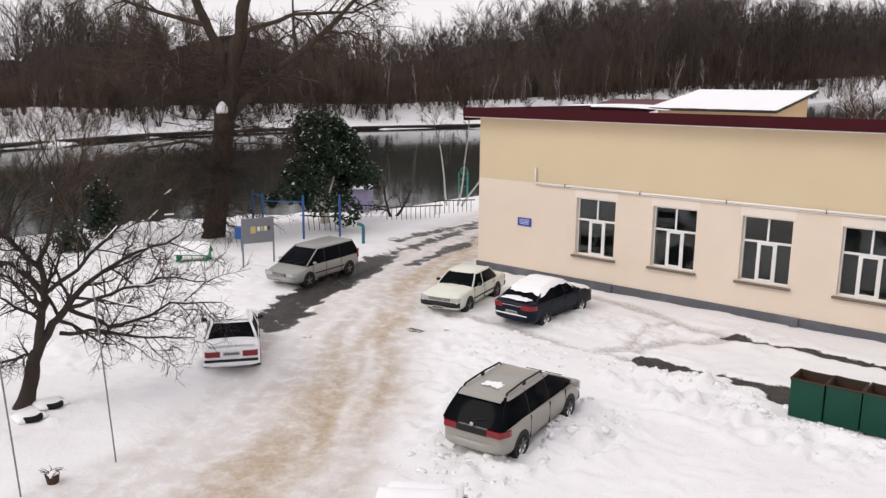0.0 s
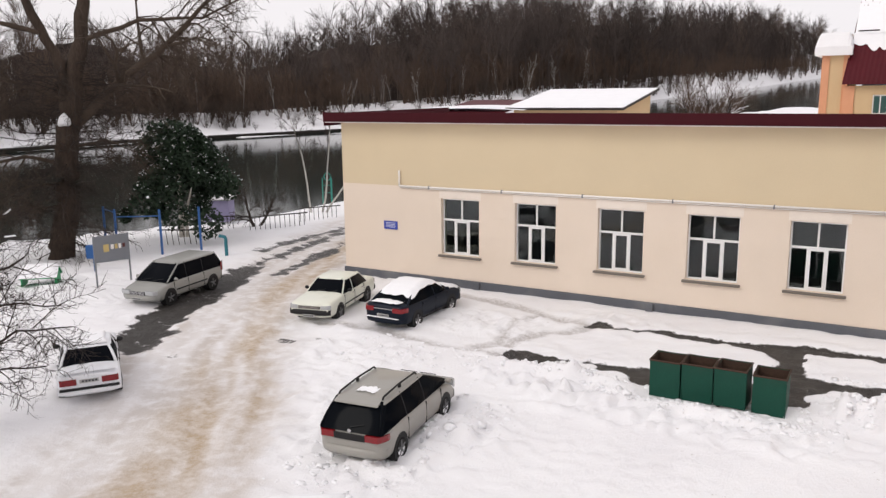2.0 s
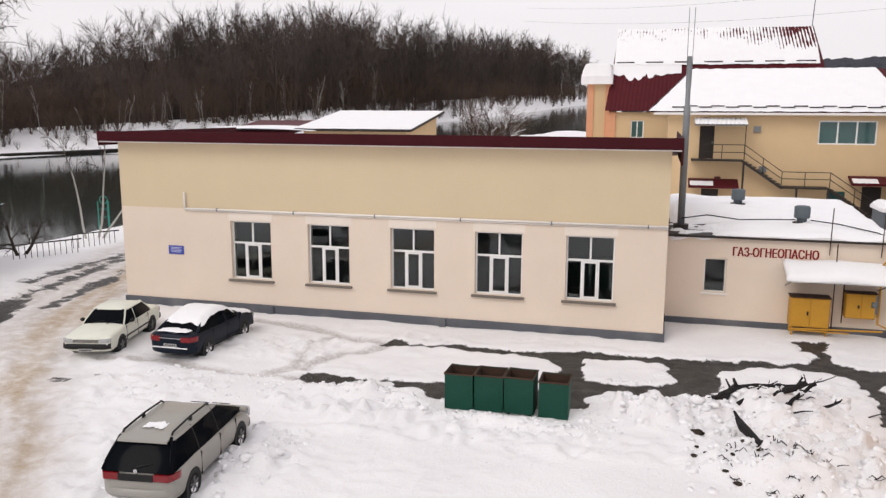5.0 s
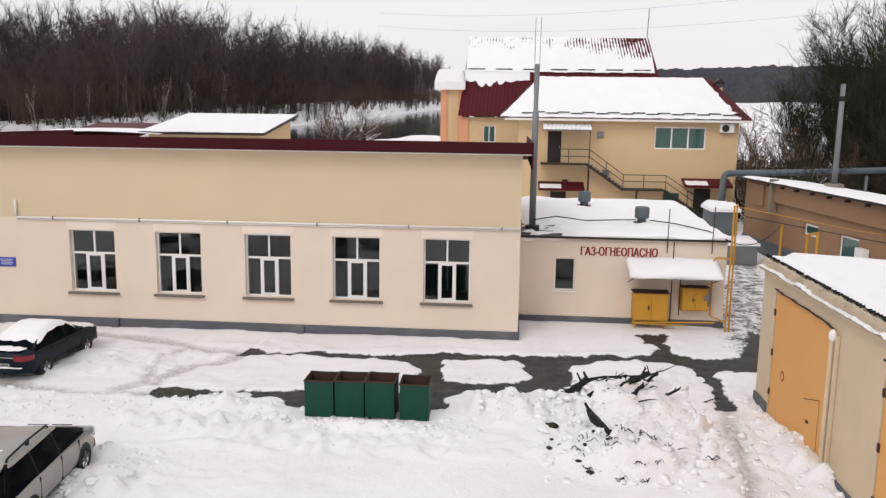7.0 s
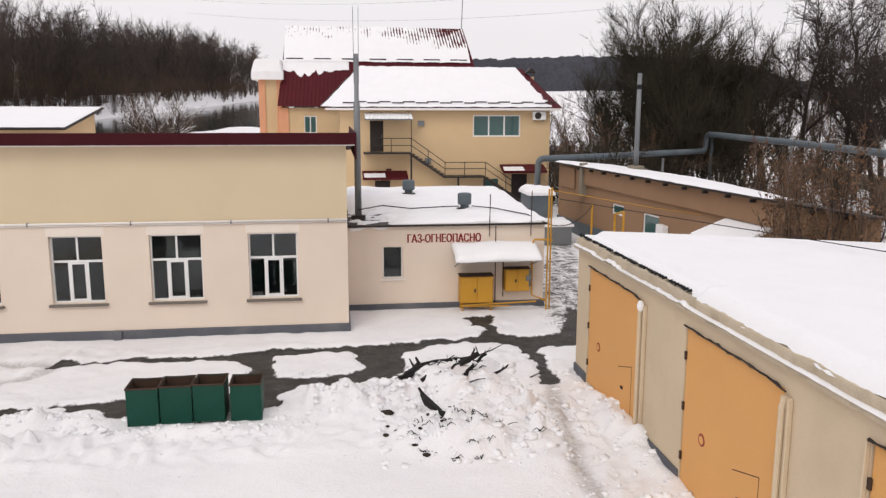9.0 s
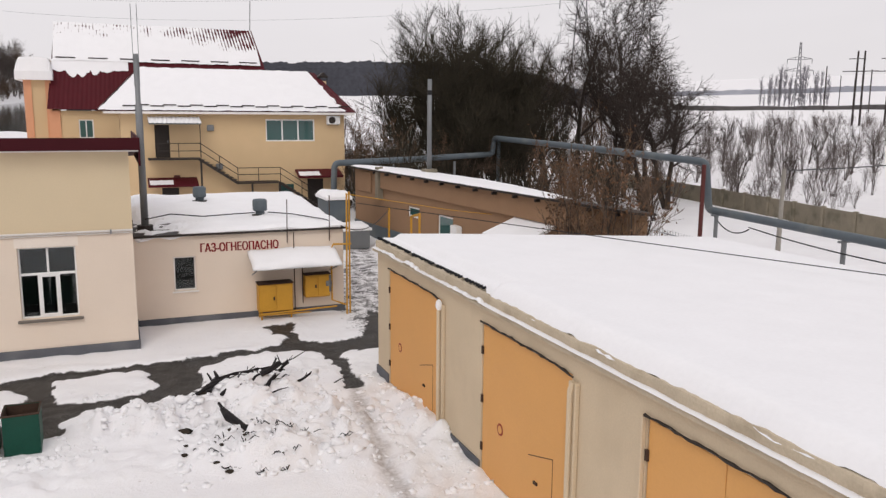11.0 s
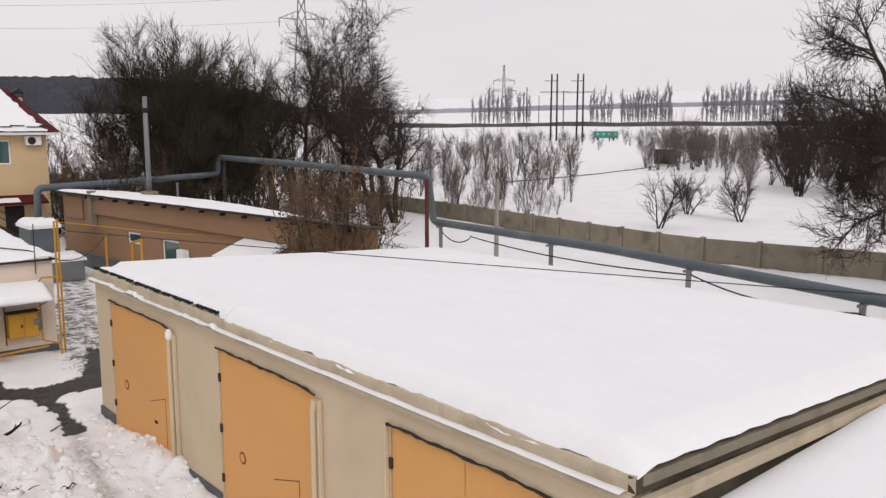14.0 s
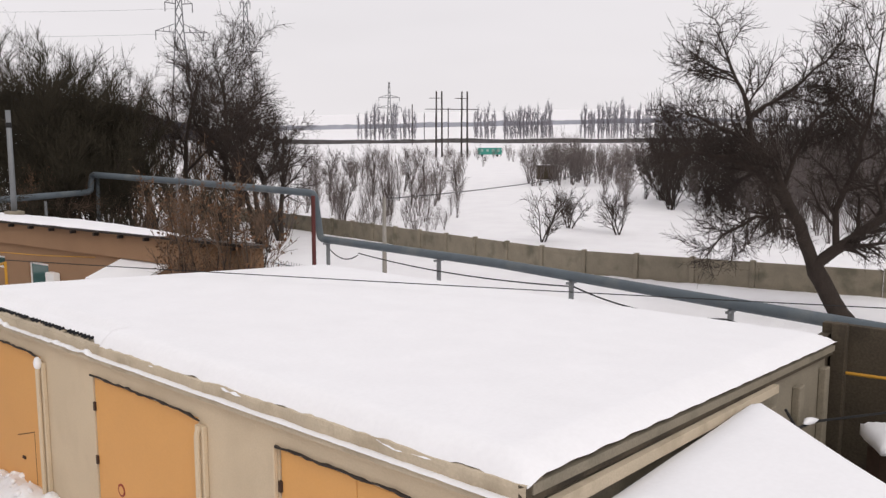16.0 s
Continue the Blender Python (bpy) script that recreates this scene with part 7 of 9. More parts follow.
rt = limb_tree("ash_tree", (51.81, -16.52, -0.2), "leaning dark bare ash tree with drooping twigs by the fence", [
    ([(51.85, -16.6, -0.4), (51.64, -15.86, 1.19), (51.5, -15.33, 2.2)], 0.42, 0.36),
    ([(51.5, -15.33, 2.1), (51.33, -14.7, 3.86), (51.11, -13.99, 5.2), (50.9, -13.4, 5.8)], 0.28, 0.22),
    ([(51.0, -13.6, 5.6), (50.73, -12.84, 6.3), (50.36, -11.82, 6.79), (49.72, -10.25, 7.04), (49.3, -9.0, 6.6)], 0.2, 0.03),
    ([(51.22, -14.34, 4.59), (50.99, -13.61, 6.3), (50.67, -12.68, 7.54), (50.58, -12.43, 9.26), (50.34, -11.78, 10.75), (50.1, -11.17, 12.24)], 0.2, 0.03),
    ([(51.5, -15.32, 2.1), (51.77, -16.35, 3.08), (52.04, -17.54, 4.1), (52.3, -18.88, 5.21), (52.6, -20.5, 6.4)], 0.28, 0.12),
    ([(50.61, -12.52, 8.6), (51.14, -14.1, 9.71), (51.5, -15.3, 10.85), (51.8, -16.0, 11.8)], 0.10, 0.02),
    ([(51.72, -16.15, 2.94), (51.7, -16.05, 4.65), (51.87, -16.77, 6.82), (51.94, -17.07, 8.69), (52.0, -17.34, 12.0)], 0.16, 0.03),
    ([(51.1, -13.9, 5.2), (51.6, -14.2, 6.8), (52.2, -14.9, 8.4), (52.5, -15.8, 9.6)], 0.13, 0.02),
    ([(50.8, -13.0, 6.2), (51.4, -11.6, 5.6), (52.0, -10.4, 4.4)], 0.10, 0.02),
    ([(51.3, -14.5, 4.2), (50.3, -13.2, 4.2), (49.6, -12.0, 3.4), (49.3, -11.2, 2.2)], 0.10, 0.02),
    ([(50.9, -13.4, 5.8), (49.9, -13.6, 6.0), (49.2, -14.2, 5.0), (48.9, -14.8, 3.6)], 0.10, 0.02),
    ([(50.67, -12.68, 7.5), (50.0, -11.0, 8.4), (49.7, -9.9, 8.8), (49.6, -9.3, 8.4)], 0.09, 0.02),
    ([(50.4, -12.0, 10.2), (50.2, -10.9, 10.9), (50.1, -10.2, 11.2)], 0.06, 0.015),
    ([(51.94, -17.0, 8.0), (51.6, -15.9, 9.2), (51.5, -15.2, 9.9)], 0.07, 0.015),
    ([(52.1, -17.8, 4.4), (51.8, -17.6, 5.8), (51.7, -18.4, 7.6), (51.7, -19.2, 10.2)], 0.10, 0.02),
], (0, 1), 21, BARK, kids=(13, 6, 0), shrink=0.5, spread=0.72, lift=0.05, droop=0.05, thin=0.014, first_len=0.66, start=0.12, wob=0.14, twig_specs=((6.6, 0.85, 0.013, 0.6, 0.0, 0.32, 2), (3.0, 0.42, 0.010, 0.65, 0.05, 0.38, 1)))


def bare_tree(rng, h, r, kids, spread=0.6, lift=0.12, shrink=0.55, wob=0.14, seg=7, start=0.25, stems=1, lean=0.1, droop=0.0):
    out = []
    for s in range(stems):
        d = Vector((rng.gauss(0, lean), rng.gauss(0, lean), 1))
        grow(rng, (rng.gauss(0, 0.1) * (stems > 1), rng.gauss(0, 0.1) * (stems > 1), -0.3), d, h * (0.75 + 0.25 * rng.random() if stems > 1 else 1), r, 0, out, spread, lift, wob, kids, shrink, seg, start, droop)
    return out


def put_tree(name, at, label, out, bark, group="", thin=0.012, leaves=0, leaf_mat=None, seed=1, twig=None, leaf_size=0.07):
    root = thing(name, at, label, "tree" if "tree" in name else "shrub", group)
    part("trunk", tubes(out, (9,), 0, 0), bark, root, smooth=True)
    part("crown", tubes(out, (6, 5, 4, 3, 2, 2), 1, thin=thin), twig or TWIG, root, "bare twigs")
    if leaves:
        rng = random.Random(seed)
        m = M()
        ends = [(p, lv) for p, r, lv in out if lv >= 2]
        for _ in range(leaves):
            pts, lv = rng.choice(ends)
            p = rng.choice(pts) + Vector((rng.gauss(0, .05), rng.gauss(0, .05), rng.gauss(0, .05)))
            a = Vector((rng.gauss(0, 1), rng.gauss(0, 1), rng.gauss(0, 1))).normalized() * leaf_size
            b = a.cross(Vector((rng.gauss(0, 1), rng.gauss(0, 1), rng.gauss(0, 1)))).normalized() * leaf_size * 0.5
            m.add([p - b * 0.2, p + a * 0.5 + b, p + a, p + a * 0.5 - b], [(0, 1, 2, 3)])
        part("dry_leaves", m, leaf_mat, root, "dry brown hanging leaves", kind="stuff")
    return root


# trees behind the tan workshop: a dense dark clump, then looser crowns
DARK_TWIG = mat("olive_dark_twigs", (0.040, 0.034, 0.023), 0.95, 0.25, 1, 8, 0)
rng_ = random.Random(4)


def bearing(deg, r):
    """A place at a bearing (degrees from +y towards +x) and distance from the window, in the plan."""
    return 14.76 + r * math.sin(radians(deg)), -25.41 + r * math.cos(radians(deg))


def fine_tree(name, at, label, group, bark, twig, out, seed, specs, thin=0.014, leaves=0, leaf_size=0.1, leaf_mat=None):
    root = thing(name, at, label, "tree" if "tree" in name else "shrub", group)
    part("trunk", tubes(out, (8,), 0, 0), bark, root, smooth=True)
    part("crown", twiggy(out, seed, specs, 1, (6, 5, 4, 3), thin), twig, root, "bare crown of fine twigs")
    if leaves:
        rng = np.random.default_rng(seed)
        P = np.concatenate([q.reshape(-1, 3) for q in lines_of(out, 1)])
        p = P[rng.integers(len(P), size=leaves)] + rng.normal(0, 0.16, (leaves, 3))
        a = unit(rng.normal(size=(leaves, 3))) * leaf_size * (0.6 + 0.8 * rng.random((leaves, 1)))
        b = unit(np.cross(a, rng.normal(size=(leaves, 3)))) * leaf_size * 0.45
        m = Arrays()
        m.va = np.stack([p, p + a * 0.5 + b, p + a, p + a * 0.5 - b], 1).reshape(-1, 3)
        m.fa = np.arange(leaves)[:, None] * 4 + [[0, 1, 2, 3]]
        part("dry_leaves", m, leaf_mat, root, "dry brown hanging leaves", kind="stuff")
    return root


for deg, r, h in ((20.9, 64, 10.2), (22.4, 66, 12.6), (24.0, 64, 13.4), (25.6, 66, 12.6), (27.0, 65, 10.2), (22.8, 59, 8.6), (25.2, 59, 8.6)):
    o_t = bare_tree(rng_, h * 0.98, 0.10, (11, 5, 0), 0.55, 0.09, 0.40, 0.07, stems=7, lean=0.34, start=0.26)
    fine_tree("willow_tree", (*bearing(deg, r), 0), "dense dark rounded willow of fine upright twigs", "trees behind the workshop", BARK, DARK_TWIG, o_t, int(h * 10),
              ((6.0, 1.3, 0.018, 0.5, 0.14, 0.14, 1), (1.8, 0.75, 0.015, 0.5, 0.12, 0.15, 1)), 0.015)
for deg, r, h, ln in ((31.6, 68, 14.0, 0.08), (33.8, 66, 13.8, 0.10), (36.6, 60, 11.4, 0.22), (38.0, 64, 10.6, 0.22), (29.6, 70, 10.0, 0.2), (35.0, 72, 12.0, 0.15)):
    o_t = bare_tree(rng_, h, 0.24, (13, 7, 0), 0.75, 0.07, 0.50, 0.13, stems=2 if ln > 0.15 else 1, lean=ln, start=0.38)
    fine_tree("bare_tree", (*bearing(deg, r), 0), "bare spreading tree behind the workshop", "trees behind the workshop", BARK, TWIG, o_t, int(deg * 10),
              ((5.0, 1.1, 0.016, 0.6, 0.06, 0.15, 1), (2.6, 0.55, 0.013, 0.6, 0.05, 0.1, 1)))
for deg, r, h in ((28.2, 60, 7.5), (15.4, 62, 4.6), (16.6, 66, 5.0), (20.6, 60, 5.5), (22.0, 56, 4.6), (31.2, 60, 5.5), (33.6, 60, 5.0), (18.6, 58, 5.5), (17.2, 54, 4.5), (19.6, 50, 5.0)):
    o_t = bare_tree(rng_, h, 0.10, (8, 5, 0), 0.65, 0.08, 0.5, 0.13, stems=5, lean=0.34)
    fine_tree("bare_shrub", (*bearing(deg, r), 0), "tangled brown bare shrub behind the workshop", "shrubs behind the workshop", BARK, DARK_TWIG, o_t, int(deg * 10),
              ((2.2, 0.9, 0.013, 0.6, 0.1, 0.2, 1),))
for k in range(18):
    deg, r = 14.8 + 23.2 * (k + rng_.random()) / 18, (46 if k > 6 else 55) + 14 * rng_.random() + (6 if k % 3 == 0 else 0)
    h = 2.6 + 2.8 * rng_.random() + (1.2 if k < 5 else 0)
    o_t = bare_tree(rng_, h, 0.06, (7, 4, 0), 0.65, 0.06, 0.5, 0.14, stems=5, lean=0.36)
    fine_tree("brown_shrub", (*bearing(deg, r), 0), "low tangled reddish brown shrub in snow", "brown shrubs", BARK, REDBUSH if k % 2 else DARK_TWIG, o_t, 300 + k, ((2.6, 0.8, 0.012, 0.6, 0.06, 0.15, 1),))
for deg, r, h in ((28.4, 74, 11.0), (30.6, 78, 11.5), (32.8, 80, 10.5), (27.2, 78, 11.5), (35.2, 82, 9.5)):
    o_t = bare_tree(rng_, h, 0.12, (12, 6, 0), 0.62, 0.14, 0.46, 0.10, stems=4, lean=0.24, start=0.10)
    fine_tree("willow_tree", (*bearing(deg, r), 0), "brown rounded bare willow further behind", "willows further behind", BARK, REDBUSH, o_t, int(h * 10 + deg), ((3.6, 1.2, 0.015, 0.6, 0.16, 0.2, 1),), 0.013)
LEAFY = mat("brown_leafy_twigs", (0.13, 0.088, 0.062), 0.95, 0.25, 2, 10, 0)
for x, y, h, n in ((29.9, -4.0, 5.6, 700), (29.6, -2.8, 6.4, 900), (29.3, -1.6, 5.4, 600), (36.5, 9.5, 5.6, 900), (37.0, 13, 5.4, 700), (37, 29, 6.0, 900), (34, 33, 5.5, 700), (31.2, 33.5, 7.2, 700), (32.4, 36.0, 7.6, 800), (33.8, 30.5, 6.6, 700), (34.9, 38.0, 7.8, 800), (30.9, 29.6, 4.6, 500)):
    o_t = bare_tree(rng_, h, 0.04, (7, 4, 0), 0.5, 0.14, 0.42, 0.10, stems=5, lean=0.20)
    fine_tree("dry_leaf_shrub", (x, y, 0), "tall shrub with dry brown leaves beside the workshop", "leafy shrubs", BARK, LEAFY, o_t, int(h * 10 + x),
              ((2.0, 0.55, 0.008, 0.55, 0.15, 0.2, 1),), 0.009, n * 2 // 3, 0.10, DEADLEAF)
# snowy conifer-like bush by the house corner
for x, y, h in ((32.5, 29, 3.4), (31.8, 27, 2.4)):
    o_t = bare_tree(rng_, h, 0.08, (9, 5, 3, 0), 0.8, 0.02, 0.5, 0.14, stems=4, lean=0.4)
    sb = put_tree("snowy_shrub", (x, y, 0), "bare shrub loaded with snow by the house", o_t, BARK, "", 0.02)
    m = M()
    for pts, rad, lv in o_t:
        if lv >= 1:
            for a, b in zip(pts[:-1], pts[1:]):
                if rng_.random() < 0.6:
                    s = Vector((0.05, 0.03, 0))
                    up = Vector((0, 0, 0.05))
                    m.add([a - s, b - s, b + up, a + up, a + s, b + s], [(0, 1, 2, 3), (3, 2, 5, 4)])
    part("snow_on_branches", m, SNOW, sb, "snow on the twigs", kind="stuff")


# ---------------------------------------------------------------- evergreen by the river
def evergreen(at, h, rad, label, seed, n_leaf, n_snow):
    rng = random.Random(seed)
    root = thing("evergreen_tree", at, label, "tree")
    part("trunk", M().tube([(0, 0, -0.3), (0.05, 0, 1.2), (0, 0.1, h * 0.8)], [0.16, 0.13, 0.03], 9).tube([(0.25, 0.15, -0.3), (0.3, 0.1, 1.4), (0.7, 0.3, h * 0.5)], [0.10, 0.08, 0.02], 7), LIME, root, smooth=True)
    leaf, snow_, lob = M(), M(), []
    for _ in range(64):
        t = rng.random() ** 0.8
        z = h * (0.20 + 0.78 * t)
        r = rad * (0.14 + 0.95 * (1 - t) ** 0.6)
        a = rng.random() * 2 * math.pi
        q = rng.random() ** 0.5 * r * 0.85
        lob.append((Vector((q * math.cos(a), q * math.sin(a), z)), 0.35 + 0.45 * rng.random()))
    def card(m, p, size, flat):
        a = Vector((rng.gauss(0, 1), rng.gauss(0, 1), rng.gauss(0, 1) * (0.25 if flat else 0.8))).normalized() * size
        b = a.cross(Vector((rng.gauss(0, 0.4), rng.gauss(0, 0.4), 1)) if flat else Vector((rng.gauss(0, 1), rng.gauss(0, 1), rng.gauss(0, 1)))).normalized() * size * 0.5
        m.add([p - a * 0.5, p + b, p + a * 0.6, p - b], [(0, 1, 2, 3)])
    for _ in range(n_leaf):
        c, r = rng.choice(lob)
        v = Vector((rng.gauss(0, 1), rng.gauss(0, 1), rng.gauss(0, 1))).normalized()
        card(leaf, c + v * r * (0.55 + 0.5 * rng.random()), 0.13 + 0.07 * rng.random(), False)
    for _ in range(n_snow):
        c, r = rng.choice(lob)
        v = Vector((rng.gauss(0, 1), rng.gauss(0, 1), abs(rng.gauss(0, 1)))).normalized()
        card(snow_, c + v * r * (0.95 + 0.2 * rng.random()), 0.07 + 0.10 * rng.random() ** 2, True)
    part("crown", leaf, EVERGREEN, root, "dark glossy leaves", kind="stuff")
    part("snow_flecks", snow_, SNOW, root, "flecks of snow on the leaves", kind="stuff")


EVERGREEN = mat("evergreen_leaves", (0.016, 0.030, 0.016), 0.6, 0.3, 1.5, 12, 0, island=0.5)
evergreen((-17.0, 2.8, -0.1), 5.7, 3.7, "dark evergreen tree flecked with snow near the river", 3, 22000, 1300)
evergreen((-22.5, -6.4, -0.3), 2.6, 0.7, "small dark evergreen on the river bank", 6, 1500, 50)
evergreen((-19.5, -9.5, -0.3), 1.0, 0.55, "low dark evergreen bush on the bank", 8, 700, 20)
o_t = bare_tree(random.Random(8), 3.0, 0.10, (8, 6, 4, 0), 0.8, 0.05, 0.5, 0.16, stems=2, lean=0.25)
put_tree("bare_tree", (-16.6, 7.6, -0.1), "small round bare tree on the snowy bank", o_t, BARK, "", 0.012)
for dx, dy, h in ((0, 0, 6.5), (0.5, 0.4, 7.2), (0.9, 0.2, 5.5)):
    o_t = bare_tree(random.Random(int(h * 10)), h, 0.07, (9, 4, 3, 0), 0.5, 0.02, 0.35, 0.06, stems=1, lean=0.25, droop=0.1)
    put_tree("birch_tree", (-17.5 + dx, 13.8 + dy, -0.1), "thin leaning pale birch on the river bank", o_t, BIRCH, "birches", 0.010)


for x, y, h in ((-27.0, -9.5, 7.2), (-26.6, -12.6, 6.4), (-26.2, -6.4, 6.6), (-28.0, -15.8, 6.0)):
    o_t = bare_tree(random.Random(int(h * 10)), h, 0.07, (9, 5, 0), 0.6, 0.04, 0.5, 0.11, stems=6, lean=0.34, start=0.15)
    fine_tree("bank_willow", (x, y, ground_z(x, y)), "brown bare willow hanging over the near water's edge", "willows at the water", BARK, REDBUSH, o_t, int(h * 10), ((2.6, 0.8, 0.009, 0.55, 0.0, -0.1, 1),), 0.009)


# ---------------------------------------------------------------- far woods
def as_arrays(m):
    return m.va.astype(np.float32), m.fa.astype(np.int32)


def scatter(name, variants, places, material, label, category, seed=1):
    """Many plants joined in one mesh. places: x, y, z, scale, stretch."""
    rng = np.random.default_rng(seed)
    V, F, k = [], [], 0
    for x, y, z, s, st in places:
        v, f = variants[rng.integers(len(variants))]
        a = rng.random() * 6.283
        c, si = math.cos(a), math.sin(a)
        w = np.empty_like(v)
        w[:, 0], w[:, 1], w[:, 2] = (v[:, 0] * c - v[:, 1] * si) * s + x, (v[:, 0] * si + v[:, 1] * c) * s + y, v[:, 2] * s * st + z
        V.append(w)
        F.append(f + k)
        k += len(v)
    me = mesh_np(name, np.concatenate(V), np.concatenate(F), False)
    return tagged(part(name, me, material), label, category, kind="stuff")


rv = random.Random(31)
tall = []
for i in range(8):
    o_t = bare_tree(rv, 17.0, 0.15, (11, 4, 0), 0.55, 0.16, 0.36, 0.09, seg=5, start=0.30, lean=0.08)
    tall.append(as_arrays(twiggy(o_t, i, ((4.2, 1.8, 0.028, 0.5, 0.14, 0.15, 1),), 1, (4, 2, 2, 2), 0.024, 0)))
coarse = []
for i in range(6):
    o_t = bare_tree(rv, 17.0, 0.17, (9, 3, 0), 0.6, 0.15, 0.38, 0.09, seg=4, start=0.25, lean=0.07)
    coarse.append(as_arrays(twiggy(o_t, i + 20, ((3.4, 2.2, 0.034, 0.5, 0.16, 0.15, 1),), 1, (3, 2, 2, 2), 0.04, 0)))
bush = []
for i in range(6):
    o_t = bare_tree(rv, 4.0, 0.04, (5, 0), 0.6, 0.12, 0.55, 0.14, seg=4, stems=6, lean=0.30)
    bush.append(as_arrays(twiggy(o_t, i + 40, ((3.4, 0.9, 0.012, 0.55, 0.15, 0.2, 1),), 0, (3, 2, 2, 2), 0.013, 0)))


def bank_places(y0, y1, n, depth0, depth1, smin, smax, seed, lift=0.0):
    rng = np.random.default_rng(seed)
    ys = y0 + (y1 - y0) * rng.random(n)
    xs = np.interp(ys, *FARBANK) - depth0 - (depth1 - depth0) * rng.random(n) ** 1.2
    zs = height(xs, ys)[0]
    return [(x, y, z + lift, (smin + (smax - smin) * rng.random()) * np.interp(y, [-60, 36, 52, 66, 122, 150, 165, 180, 200, 240, 290, 330, 700], [0.58, 0.62, 1.0, 1.12, 0.90, 0.84, 0.97, 1.16, 1.31, 1.50, 1.60, 1.62, 1.85]), 0.85 + 0.3 * rng.random()) for x, y, z in zip(xs, ys, zs)]


scatter("river_forest", tall, bank_places(-25, 300, 450, 8, 60, 0.55, 1.2, 1), FOREST, "dense bare winter forest on the far river bank", "forest", 2)
scatter("river_forest_beyond", coarse, bank_places(260, 760, 380, 6, 80, 0.8, 1.15, 3), FOREST, "bare forest further along the river", "forest", 4)
scatter("river_forest_depth", coarse, bank_places(-30, 320, 250, 40, 70, 0.9, 1.2, 13), FOREST, "darker trees deep in the winter forest", "forest", 5)
scatter("bank_thicket", bush, bank_places(-40, 330, 190, 0.3, 15, 0.4, 1.5, 7) + bank_places(-40, 110, 190, 1.5, 12, 0.8, 1.7, 71), mat("dark_bank_bush", (0.062, 0.047, 0.038), 0.95, 0.3, 0.5, 4, 0, island=0.3), "brown bare bushes along the far bank", "thicket", 6)
scatter("forest_understorey", bush, bank_places(-30, 330, 260, 9, 36, 1.6, 3.0, 27) + bank_places(0, 140, 90, 5, 14, 1.5, 2.6, 28) + bank_places(330, 760, 130, 1, 30, 1.2, 2.0, 29), REDBUSH, "brown undergrowth between the forest trunks", "thicket", 16)
# dark strip drawn as the shadow line under the far bank's edge
edge_ = M()
ys_ = np.arange(-60, 420, 2.0)
for a_, c_ in zip(ys_[:-1], ys_[1:]):
    xa, xc = float(np.interp(a_, *FARBANK)) + 2.4, float(np.interp(c_, *FARBANK)) + 2.4
    edge_.add([(xa, a_, -2.3), (xc, c_, -2.3), (xc, c_, -1.45 + 0.15 * nz(c_, 0, 3, 4)), (xa, a_, -1.45 + 0.15 * nz(a_, 0, 3, 4)), (xa - 1.2, a_, -1.3), (xc - 1.2, c_, -1.3)], [(0, 1, 2, 3), (3, 2, 5, 4)])
tagged(part("river_edge", edge_, mat("bank_edge_shadow", (0.02, 0.018, 0.015), 0.9, 0.3, 0.5, 5, 0.3)), "dark strip for the shadow under the far bank's undercut edge", "bank", kind="structure")
pale = [(x, y, z, s * 0.8, st) for x, y, z, s, st in bank_places(-10, 260, 46, 7, 16, 0.6, 0.9, 17)]
thin_tree = [as_arrays(tubes(bare_tree(rv, 13.0, 0.09, (7, 4, 0), 0.45, 0.1, 0.3, 0.06, seg=5, lean=0.12), (4, 3, 3), thin=0.03)) for i in range(3)]
scatter("pale_saplings", thin_tree, pale, BIRCH, "pale thin trunks at the forest edge", "trees", 8)


# solid dark sheet standing for the twigs and shade deep in the wood
def wood_mass(name, line, h, label, seed, material, thick=24.0, step=2.5):
    m = M()
    pts = []
    for (ax, ay), (bx, by) in zip(line[:-1], line[1:]):
        k = max(1, int(math.hypot(bx - ax, by - ay) / step))
        pts += [(ax + (bx - ax) * i / k, ay + (by - ay) * i / k) for i in range(k)]
    n = len(pts)
    def fn(u, v):
        i = min(int(u * (n - 1)), n - 1)
        x, y = pts[i]
        j = min(i + 1, n - 1)
        i0 = max(i - 1, 0)
        dx, dy = pts[j][0] - pts[i0][0], pts[j][1] - pts[i0][1]
        l_ = math.hypot(dx, dy) or 1
        s = math.sin(math.pi * v)
        top = h * float(np.interp(y, [-60, 36, 62, 105, 130, 150, 180, 240, 330, 700], [0.8, 0.85, 1.6, 1.65, 1.3, 1.25, 1.85, 2.3, 2.4, 2.6])) * (0.82 + 0.22 * nz(x, y, 22, seed) + 0.16 * nz(x, y, 5, seed + 1))
        o = (v - 0.5) * thick + 2.0 * nz(x, y, 6, seed + v * 5)
        return (x - dy / l_ * o, y + dx / l_ * o, ground_z(x, y) - 1 + top * min(1, s * 1.5) + 0.8 * nz(x * 3, y * 3, 4, seed + 7 * v))
    m.grid(fn, n - 1, 6)
    return tagged(part(name, m, material), label, "forest", kind="stuff")


# dark brown that puts the wood's inner shade into the backing sheet
MASS = mat("dark_wood_backing", (0.046, 0.036, 0.032), 1.0, 0.5, 0.35, 2.8, 0.6, streak=0.18, stain=(0.062, 0.043, 0.032), stain_amount=0.8, stain_scale=0.08, spec=0.05)
fb = lambda y, d: (float(np.interp(y, *FARBANK)) - d, y)  # noqa: E731
wood_mass("forest_depth", [fb(y, 44) for y in (-60, 0, 40, 80, 130, 220, 330)], 11.2, "dark sheet for the shaded depth of the forest across the river", 2, MASS)
